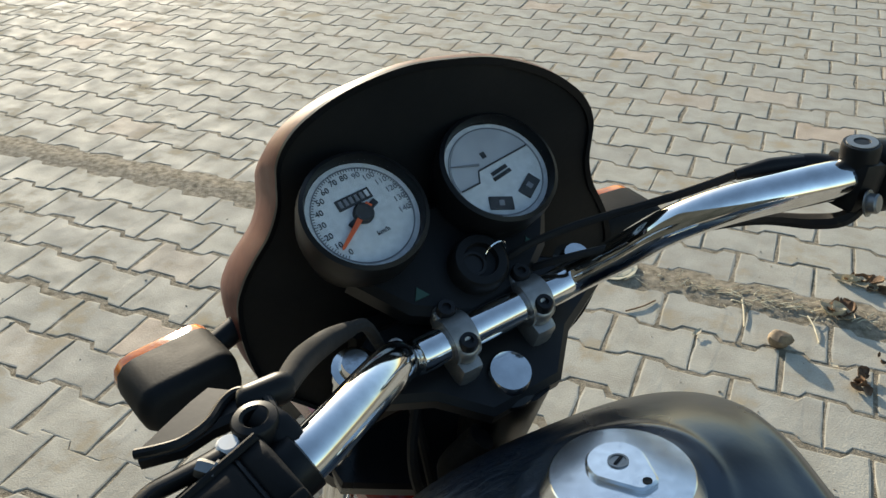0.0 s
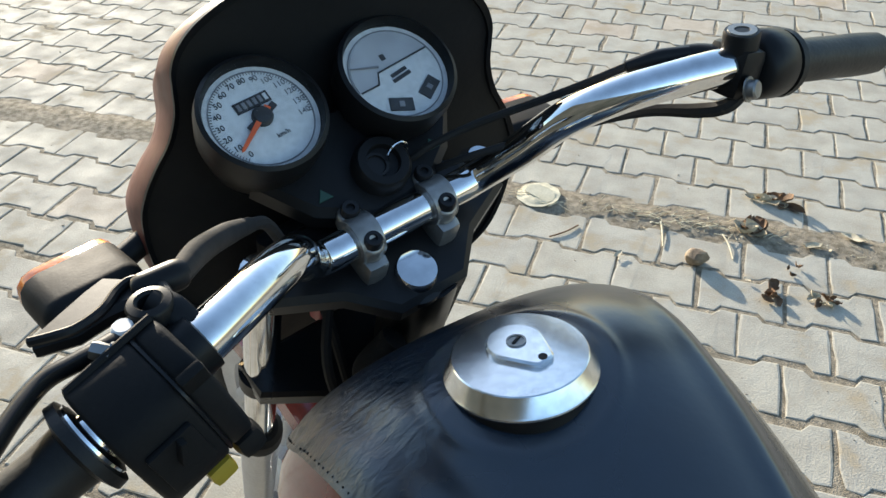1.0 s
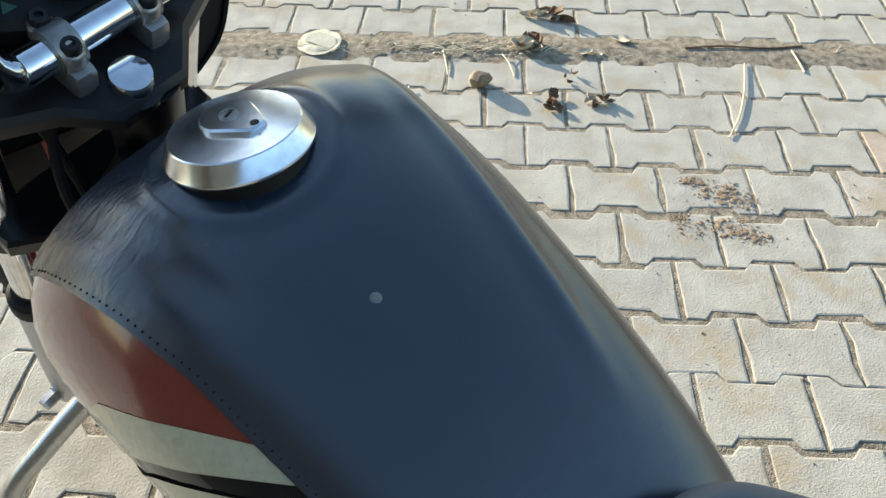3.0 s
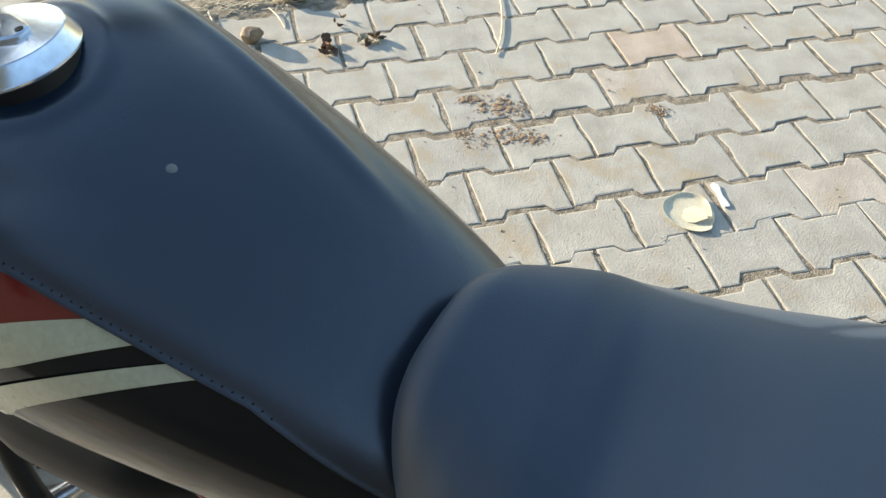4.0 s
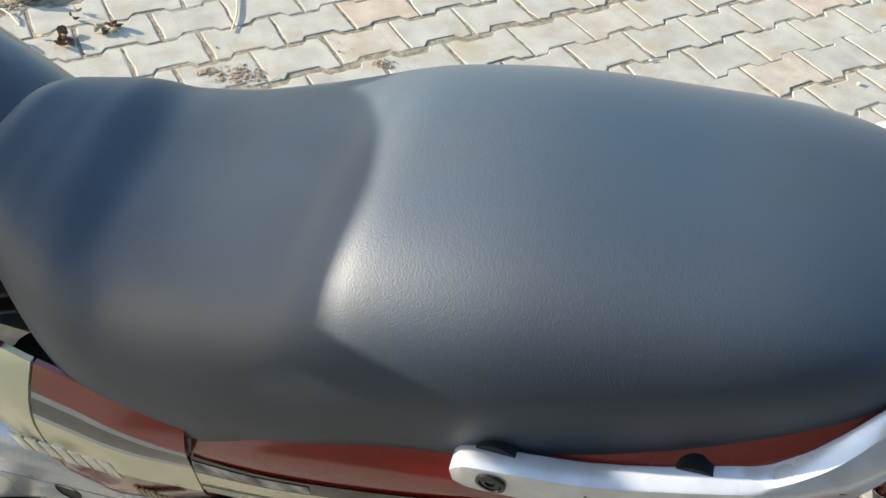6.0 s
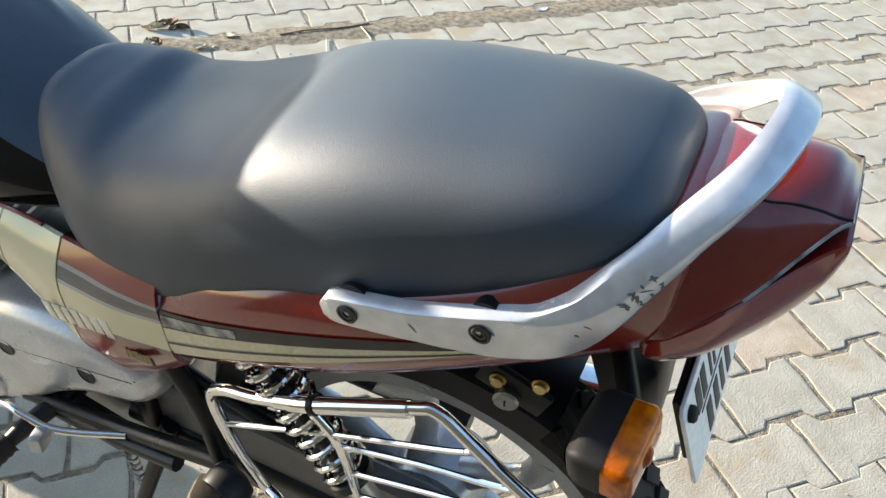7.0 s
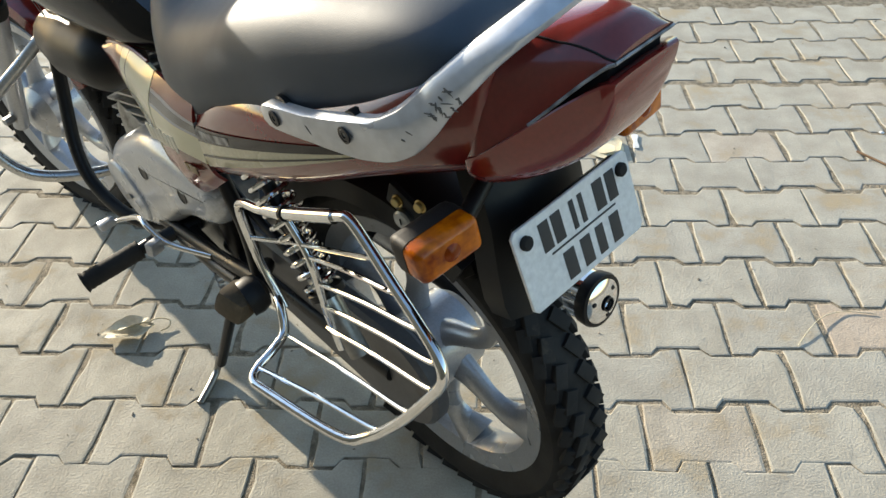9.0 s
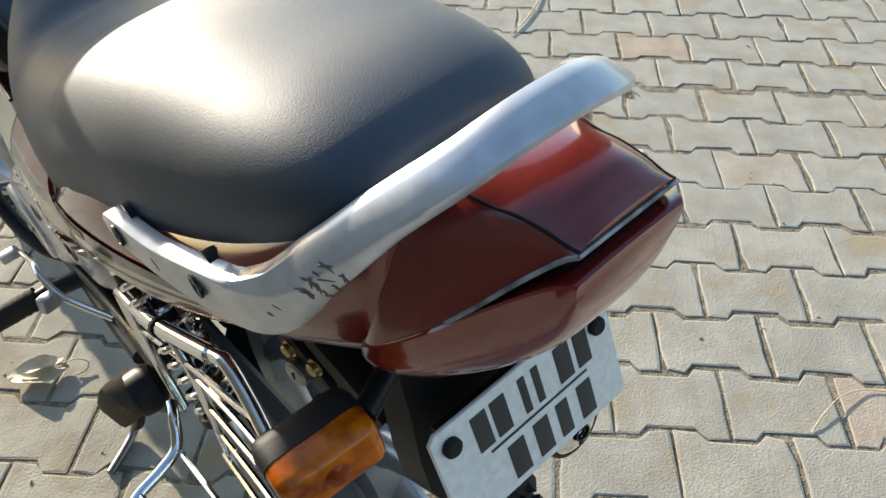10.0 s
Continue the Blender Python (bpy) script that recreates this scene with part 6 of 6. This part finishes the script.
# the ground: a fine sheet near by, going over into the far one
vs, fs = [], []
nx, ny = 420, 350
for j in range(ny + 1):
    for i in range(nx + 1):
        x, y = -5.4 + 10.8 * i / nx, -2.9 + 8.9 * j / ny
        edge = i in (0, nx) or j in (0, ny)
        vs.append((x, y, -0.0019 + (0 if edge else uneven(x, y)) + (0.006 * math.exp(-((y - 1.853 - 0.01 * math.sin(3 * x)) / 0.045) ** 2) if not edge else 0)))
for j in range(ny):
    for i in range(nx):
        a = j * (nx + 1) + i
        fs.append((a, a + 1, a + nx + 2, a + nx + 1))
k = len(vs)
vs += [(-80, -80, -0.0019), (80, -80, -0.0019), (80, 80, -0.0019), (-80, 80, -0.0019)]
c0, c1, c2, c3 = 0, nx, (nx + 1) * (ny + 1) - 1, ny * (nx + 1)
bottom = list(range(nx + 1))
right = [nx + j * (nx + 1) for j in range(ny + 1)]
topr = [ny * (nx + 1) + i for i in range(nx, -1, -1)]
left = [j * (nx + 1) for j in range(ny, -1, -1)]
fs += [tuple([k + 1, k] + bottom), tuple([k + 2, k + 1] + right), tuple([k + 3, k + 2] + topr), tuple([k, k + 3] + left)]
me = bpy.data.meshes.new("ground")
me.from_pydata(vs, [], fs)
me.materials.append(m_sand)
me.polygons.foreach_set("use_smooth", [True] * (len(me.polygons) - 4) + [False] * 4)
ground = tagged(new("ground", me), "sandy ground showing in the joints between pavers", "ground", kind="structure")
pavement = empty("pavement")
tagged(pavement, "pavement of grey-beige interlocking concrete pavers", "pavement", kind="structure")
masters = []
for k in range(24):
    v, fa = paver_mesh(k)
    me = bpy.data.meshes.new("paver")
    me.from_pydata(v, [], fa)
    me.materials.append(m_paver)
    masters.append(me)
places = sorted(paver_places(), key=lambda p: (p[0] - 0.55) ** 2 + (p[1] - 0.85) ** 2)
rng = random.Random(9)
for x, y, mm in places[:300]:
    ob = new("paver", masters[rng.randrange(24)])
    ob.parent = pavement
    ob.matrix_world = mm
vs, fs = [], []
for x, y, mm in places[300:]:
    v, fa = paver_mesh(rng.randrange(400))
    k = len(vs)
    vs += [tuple(mm @ Vector(p)) for p in v]
    fs += [tuple(q + k for q in f) for f in fa]
me = bpy.data.meshes.new("paver_field")
me.from_pydata(vs, [], fs)
me.materials.append(m_paver)
field = new("paver_field", me)
field.parent = pavement
tagged(field, "farther concrete pavers of the same bond", kind="stuff")

# unseen wall added along the bike's left, well behind the walk, to darken reflections
m_plaster = material("weathered_plaster", (0.16, 0.155, 0.13), 0.9, colour2=(0.09, 0.09, 0.075), scale=1.3, grain=60, bump=0.4, bump_dist=0.004, world_space=True, dirt=(0.05, 0.055, 0.04), dirt_amount=0.5, dirt_scale=0.9, spec=0.1)
wall = finish("unseen_wall_west", *rounded(0.23, 14.0, 2.2, 0.01, pose(0.610 - 1.65 * math.cos(radians(46)) + 5.6 * math.sin(radians(46)), -0.198 - 1.65 * math.sin(radians(46)) - 5.6 * math.cos(radians(46)), 1.08, 0, 0, 46)), m_plaster)
tagged(wall, "plain weathered grey wall, unseen, added to darken reflections", "wall", kind="structure")

# ---- litter on the pavement ----
m_leafdry = material("dry_leaf", (0.20, 0.115, 0.055), 0.8, colour2=(0.10, 0.055, 0.030), scale=30, grain=200, bump=0.4)
m_leafpale = material("pale_dry_leaf", (0.52, 0.46, 0.33), 0.75, colour2=(0.40, 0.33, 0.22), scale=30, grain=200, bump=0.3)
m_straw = material("straw", (0.62, 0.56, 0.40), 0.7, colour2=(0.50, 0.42, 0.28), scale=40, grain=300, bump=0.2)
m_dung = material("dry_crumbs", (0.25, 0.170, 0.100), 0.95, colour2=(0.38, 0.285, 0.180), scale=50, grain=240, bump=0.6)
m_card = material("waxed_card", (0.60, 0.55, 0.40), 0.75, colour2=(0.50, 0.45, 0.31), scale=16, grain=160, bump=0.1)
m_white = material("white_plastic", (0.82, 0.82, 0.80), 0.45, scale=10, grain=100, bump=0.0)
m_stone = material("stone_bits", (0.27, 0.235, 0.185), 0.9, colour2=(0.17, 0.145, 0.11), scale=40, grain=200, bump=0.5)


def leaf_bit(length, width, curl, roll, seed):
    """A curled dry leaf, thin but solid."""
    rng = random.Random(seed)
    n, w = 9, 5
    top, bot = [], []
    ph = rng.uniform(0, 6)
    for i in range(n):
        u = i / (n - 1)
        half = width * (math.sin(math.pi * min(1, u * 0.96 + 0.03)) ** 0.8) * 0.5
        for j in range(w):
            v = j / (w - 1) * 2 - 1
            x = (u - 0.5) * length
            y = v * half + 0.06 * width * math.sin(5 * u + ph)
            z = curl * ((u - 0.5) ** 2 * 4) * length * 0.3 + roll * abs(v) ** 1.6 * half + 0.05 * width * math.sin(9 * u + 3 * v + ph)
            top.append(Vector((x, y, z + 0.0009)))
            bot.append(Vector((x, y, z)))
    fs = []
    for i in range(n - 1):
        for j in range(w - 1):
            a = i * w + j
            fs.append((a, a + 1, a + w + 1, a + w))
            b2 = a + n * w
            fs.append((b2, b2 + w, b2 + w + 1, b2 + 1))
    rim = [j for j in range(w)] + [i * w + w - 1 for i in range(1, n)] + [(n - 1) * w + j for j in range(w - 2, -1, -1)] + [i * w for i in range(n - 2, 0, -1)]
    for k in range(len(rim)):
        a, c = rim[k], rim[(k + 1) % len(rim)]
        fs.append((a, a + n * w, c + n * w, c))
    return top + bot, fs


def lump(size, seed, seg=10, rough=0.25):
    rings = []
    for i in range(1, seg):
        th = math.pi * i / seg
        r = []
        for j in range(seg + 4):
            p = Vector((math.sin(th) * math.cos(2 * math.pi * j / (seg + 4)), math.sin(th) * math.sin(2 * math.pi * j / (seg + 4)), math.cos(th)))
            k = 1 + rough * noise.noise(p * 1.7 + Vector((seed * 3.1, seed, 0)))
            r.append((p.x * size[0] * k, p.y * size[1] * k, p.z * size[2] * k))
        rings.append(r)
    return loft(rings)


def leaf_clump(at, spread, count, mats, seed, label, size=(0.03, 0.06)):
    rng = random.Random(seed)
    e = empty("dry_leaf_clump", None, pose(at[0], at[1], 0.001))
    tagged(e, label, "dry leaves", group="dry leaf clumps")
    for k in range(count):
        L = rng.uniform(*size)
        x, y = rng.gauss(0, spread[0]), rng.gauss(0, spread[1])
        m = pose(x, y, 0.003 + rng.uniform(0, 0.012), rng.uniform(-35, 35), rng.uniform(-30, 30), rng.uniform(0, 360))
        bit = leaf_bit(L, L * rng.uniform(0.35, 0.7), rng.uniform(0, 1.6), rng.uniform(0.2, 1.4), seed * 31 + k)
        v, fa = moved(bit, m)
        low = min(p.z for p in v)
        v = [p + Vector((0, 0, 0.0005 - low + (0 if k < count * 0.6 else rng.uniform(0, 0.008)))) for p in v]
        finish("leaf", v, fa, rng.choice(mats), e)
    return e


leaf_clump((0.327, 2.018), (0.030, 0.012), 9, [m_leafdry, m_leafdry, m_leafpale], 1, "flat clump of brown and pale dry leaves on the pavers", (0.035, 0.065))
leaf_clump((0.292, 1.862), (0.026, 0.014), 7, [m_leafdry, m_leafpale], 2, "curled brown dry leaves in the dirt joint", (0.035, 0.065))
leaf_clump((0.336, 1.602), (0.010, 0.026), 8, [m_leafdry], 3, "small heap of dark brown dry leaves", (0.022, 0.040))
leaf_clump((0.436, 1.610), (0.022, 0.008), 8, [m_leafdry, m_leafpale, m_leafdry], 4, "small heap of tan and brown dry leaves", (0.022, 0.040))
leaf_clump((0.375, 1.716), (0.010, 0.014), 3, [m_leafdry], 5, "few small dark leaf scraps", (0.014, 0.024))
for x, y, a, L in ((0.428, 1.836, 10, 0.050), (0.537, 1.900, -8, 0.060)):
    ob = finish("dry_leaf", *moved(leaf_bit(L, L * 0.36, 0.2, 0.35, int(x * 1000)), pose(x, y, 0.004, 4, 0, a)), m_leafpale)
    tagged(ob, "single pale dry leaf lying in the dirt joint", "dry leaf", group="single leaves")

pod = finish("dried_fruit", *moved(lump((0.030, 0.024, 0.022), 3.0), pose(0.146, 1.672, 0.020, 0, 10, 30)), material("fruit_skin", (0.13, 0.090, 0.055), 0.75, colour2=(0.28, 0.21, 0.13), scale=30, grain=120, bump=0.4))
tagged(pod, "shrivelled brown dried fruit on the pavers", "dried fruit")


def strand(name, pts, r, mat, label, cat):
    return tagged(finish(name, *tube(pts, r, 7, n=4), mat), label, cat)


strand("straw", [(0.742, 1.473, 0.004), (0.785, 1.560, 0.005), (0.822, 1.680, 0.005), (0.846, 1.795, 0.004)], [0.0018, 0.0024, 0.0022, 0.0018], m_straw, "long pale straw lying across a joint", "straw")
strand("straw", [(0.205, 1.808, 0.010), (0.222, 1.770, 0.008), (0.236, 1.715, 0.003)], 0.0020, m_straw, "short pale straw leaning on a paver", "straw")
strand("straw", [(0.045, 1.825, 0.006), (0.055, 1.770, 0.006), (0.062, 1.716, 0.003)], 0.0022, m_straw, "short pale straw at the dirt joint", "straw")
strand("straw", [(0.985, 1.860, 0.006), (0.992, 1.800, 0.004), (0.994, 1.760, 0.003)], 0.0024, m_straw, "short pale straw at the dirt joint", "straw")
strand("twig", [(-0.225, 1.672, 0.003), (-0.190, 1.705, 0.004), (-0.163, 1.746, 0.003)], 0.0022, m_leafdry, "thin brown twig on the pavers", "twig")
strand("twig", [(1.640, 0.805, 0.003), (1.690, 0.735, 0.005), (1.722, 0.690, 0.003)], 0.0030, m_leafdry, "thin dark twig on the pavers", "twig")
strand("twig", [(0.70, 1.862, 0.006), (0.80, 1.872, 0.008), (0.92, 1.868, 0.006), (1.02, 1.884, 0.005)], 0.0028, m_leafdry, "thin brown twig along the dirt joint", "twig")
strand("grass_thread", [(1.275, 0.076, 0.002), (1.310, 0.120, 0.006), (1.350, 0.158, 0.006), (1.400, 0.176, 0.003), (1.46, 0.170, 0.002)], 0.0010, m_straw, "thin pale dry grass thread", "grass")

# crushed card tub with its flat spoon
tub = empty("card_tub", None, pose(0.980, 0.830, 0.001, 0, 0, -38))
tagged(tub, "crushed cream card tub lying on the pavers", "paper cup")
rings = []
for r, h, k in ((0.001, 0.002, 0), (0.040, 0.002, 0.1), (0.052, 0.004, 0.3), (0.056, 0.007, 0.7), (0.060, 0.011, 1.0), (0.0615, 0.011, 1.0), (0.057, 0.0062, 0.7), (0.053, 0.003, 0.3), (0.050, 0.0008, 0.1), (0.001, 0.0008, 0)):
    row = []
    for j in range(40):
        a = 2 * math.pi * j / 40
        n1 = noise.noise(Vector((math.cos(a) * 1.5, math.sin(a) * 1.5, 2)))
        squash = 1 - 0.45 * max(0, math.cos(a - 0.6)) ** 2 * k
        row.append((r * math.cos(a) * squash * (1 + 0.06 * n1 * k), r * math.sin(a) * 0.92, 0.5 * h * (1 + 0.9 * n1 * k) + 0.004 * k * max(0, math.cos(a - 0.6)) ** 4))
    rings.append(row)
finish("tub_shell", *loft(rings), m_card, tub)
finish("folded_flap", *moved(slab([(-0.030, -0.020), (-0.004, -0.026), (0.024, -0.018), (0.020, 0.004), (0.002, 0.016), (-0.020, 0.012)], 0.0012, 0.0004), pose(0.006, -0.004, 0.0085, 9, -14, 20)), m_card, tub, "folded-in card flap")
spoon = [(-0.036, -0.006), (-0.030, -0.0085), (-0.018, -0.0075), (-0.004, -0.0050), (0.010, -0.0060), (0.024, -0.0095), (0.034, -0.0085), (0.040, 0), (0.034, 0.0085), (0.024, 0.0095), (0.010, 0.0060), (-0.004, 0.0050), (-0.018, 0.0075), (-0.030, 0.0085), (-0.036, 0.006)]
sp = finish("flat_spoon", *moved(slab(spoon, 0.0022, 0.0005), pose(1.064, 0.865, 0.003, 0, 0, 86)), m_white)
tagged(sp, "small flat white ice-cream spoon", "spoon")
disc = empty("paper_disc", None, pose(-0.296, 1.856, 0.005, 2, -3, 0))
tagged(disc, "flattened round card lid, dusty beige", "paper lid")
rows = []
for r, h in ((0.002, 0.0), (0.054, 0.0), (0.060, 0.0008), (0.060, 0.0026), (0.055, 0.0030), (0.046, 0.0020), (0.043, 0.0034), (0.020, 0.0036), (0.002, 0.0034)):
    rows.append([])
    for j in range(44):
        a = 2 * math.pi * j / 44
        wob = noise.noise(Vector((2.2 * math.cos(a), 2.2 * math.sin(a), 60 * r)))
        rr = r * (1 + 0.07 * noise.noise(Vector((3 * math.cos(a), 3 * math.sin(a), 5))))
        rows[-1].append((rr * math.cos(a), rr * math.sin(a), h + 0.0022 * wob * (h > 0.001)))
finish("lid_disc", *loft(rows), m_card, disc)
torn = [(0.046 * math.cos(a) * (1 + 0.06 * math.sin(3 * a)), 0.040 * math.sin(a)) for a in np.linspace(-0.4, math.pi + 0.3, 18)]
finish("torn_layer", *moved(slab(torn, 0.0012, 0.0004), pose(0.002, -0.004, 0.0055, 3, 4, -25)), m_card, disc, "torn upper card layer")
for x, y, a, size, n in ((0.430, 1.830, 30, 0.050, 31), (0.527, 1.897, -30, 0.062, 32), (0.271, 1.635, -40, 0.022, 33), (-0.043, 1.644, 60, 0.034, 34)):
    ob = finish("dry_leaf", *moved(leaf_bit(size, size * 0.42, 0.25, 0.35, n), pose(x, y, 0.006, 4, -3, a)), m_leafpale)
    tagged(ob, "pale crumpled leaf scrap beside the dirt joint", "dry leaf", group="pale leaf scraps")
bit7 = finish("paper_scrap", *moved(leaf_bit(0.060, 0.026, 0.1, 0.2, 9), pose(1.682, 1.858, 0.003, 0, 0, 20)), m_white)
tagged(bit7, "small white paper scrap", "paper")
for k, (x, y) in enumerate(((1.739, 0.900), (2.201, 0.582), (-0.75, 2.30), (-1.6, 2.9), (-0.45, 2.25))):
    ob = finish("white_chip", *moved(lump((0.008, 0.005, 0.003), k + 2.0, 6), pose(x, y, 0.003, 0, 0, 40 * k)), m_white)
    tagged(ob, "tiny white chip on the pavers", "chip", group="white chips")

m_husk = material("pale_husk", (0.66, 0.60, 0.46), 0.7, colour2=(0.50, 0.44, 0.32), scale=30, grain=160, bump=0.3)
husk = empty("dry_husk", None, pose(-0.103, 0.104, 0.001, 0, 0, 25))
tagged(husk, "pale curled dry husk with a looped stem", "dry leaf")
finish("husk_shell", *moved(leaf_bit(0.105, 0.066, 0.15, 0.35, 21), pose(0, 0, 0.005, -4, 3, 0)), m_husk, husk)
finish("husk_fold", *moved(leaf_bit(0.080, 0.040, 0.3, 0.6, 22), pose(0.006, 0.010, 0.010, -6, 4, 10)), m_husk, husk)
finish("husk_stem", *tube([(0.040, 0.004, 0.014), (0.066, 0.010, 0.012), (0.086, -0.002, 0.008), (0.080, -0.018, 0.004), (0.062, -0.020, 0.002)], 0.0014, 6, n=4), m_straw, husk, "thin looped stem")


def crumbs(name, spots, count, size, mats_, seed, label):
    """A scatter of small crumbs, one object."""
    rng = random.Random(seed)
    bits = []
    for k in range(count):
        cx, cy, sx, sy = rng.choice(spots)
        x, y = rng.gauss(cx, sx), rng.gauss(cy, sy)
        s = rng.uniform(*size) * rng.choice((1, 1, 0.6, 1.6))
        m = pose(x, y, s * 0.25, rng.uniform(-25, 25), rng.uniform(-25, 25), rng.uniform(0, 360))
        bits.append(moved(lump((s, s * rng.uniform(0.3, 0.8), s * rng.uniform(0.25, 0.6)), k * 0.37, 4, 0.5), m))
    v, fa = shape(*bits)
    ob = finish(name, v, fa, mats_, None, "", 50)
    return tagged(ob, label, "crumbs", kind="stuff")


crumbs("dung_crumbs", [(0.680, 1.275, 0.030, 0.024), (0.730, 1.250, 0.022, 0.02), (0.625, 1.315, 0.014, 0.010), (0.660, 1.155, 0.045, 0.016), (0.700, 1.175, 0.020, 0.010), (0.735, 1.130, 0.018, 0.008), (0.580, 1.185, 0.012, 0.010)], 1700, (0.0006, 0.0019), m_dung, 4, "scattered brown dry crumbs and chaff")
crumbs("dung_crumbs", [(1.055, 1.180, 0.014, 0.010), (1.065, 1.165, 0.010, 0.010)], 170, (0.0007, 0.0026), m_dung, 6, "small clump of brown dry chaff")
rng = random.Random(41)
smear = []
for cx, cy, sx, sy, n in ((0.690, 1.268, 0.028, 0.020, 26), (0.672, 1.158, 0.040, 0.014, 30), (0.625, 1.312, 0.012, 0.008, 6), (0.720, 1.135, 0.016, 0.008, 8)):
    for k in range(n):
        r = rng.uniform(0.0025, 0.009)
        smear.append(moved(lump((r, r * rng.uniform(0.5, 0.9), 0.0012), k * 0.9 + cx * 7, 6, 0.9), pose(rng.gauss(cx, sx), rng.gauss(cy, sy), 0.0010, 0, 0, rng.uniform(0, 360))))
tagged(finish("dung_film", *shape(*smear), material("dry_dung_film", (0.27, 0.195, 0.12), 0.95, colour2=(0.20, 0.135, 0.08), scale=60, grain=260, bump=0.6)), "thin dry tan dung smear on the pavers", "dung", kind="stuff")
crumbs("joint_grit", [(x / 10, 1.850 + 0.01 * math.sin(x * 1.7), 0.06, 0.026) for x in range(-40, 12)], 2200, (0.0007, 0.0022), m_stone, 7, "grit and small stones in the wide dirt joint")
crumbs("joint_chaff", [(x / 20, 1.842 + 0.012 * math.sin(x), 0.05, 0.022) for x in range(-16, 12)], 260, (0.0012, 0.0040), m_leafpale, 8, "straw chaff in the wide dirt joint")
crumbs("loose_grit", [(0.3, 1.0, 1.0, 0.8), (-1.0, 2.2, 1.2, 0.9), (0.8, 0.4, 0.9, 0.5)], 620, (0.0008, 0.0030), m_stone, 11, "loose grit strewn over the pavers")
rng = random.Random(57)
stalks = []
for k in range(130):  # broken straws lying in the dirt joint
    x = rng.choice((rng.gauss(-0.02, 0.14), rng.gauss(0.10, 0.08), rng.uniform(-0.7, 1.2)))
    y, a, length = 1.838 + rng.gauss(0, 0.020), rng.gauss(0.3, 0.6), rng.uniform(0.010, 0.042)
    z = 0.0055 + rng.uniform(0, 0.003)
    tip = (x + length * math.cos(a), y + length * math.sin(a), z + rng.uniform(-0.002, 0.002))
    stalks.append(tube([(x, y, z), ((x + tip[0]) / 2 + rng.gauss(0, 0.001), (y + tip[1]) / 2 + rng.gauss(0, 0.002), z + 0.001), tip], rng.uniform(0.0006, 0.0013), 5, n=2))
tagged(finish("straw_litter", *shape(*stalks), m_straw), "broken pale straws strewn in the dirt joint", "straw", kind="stuff")
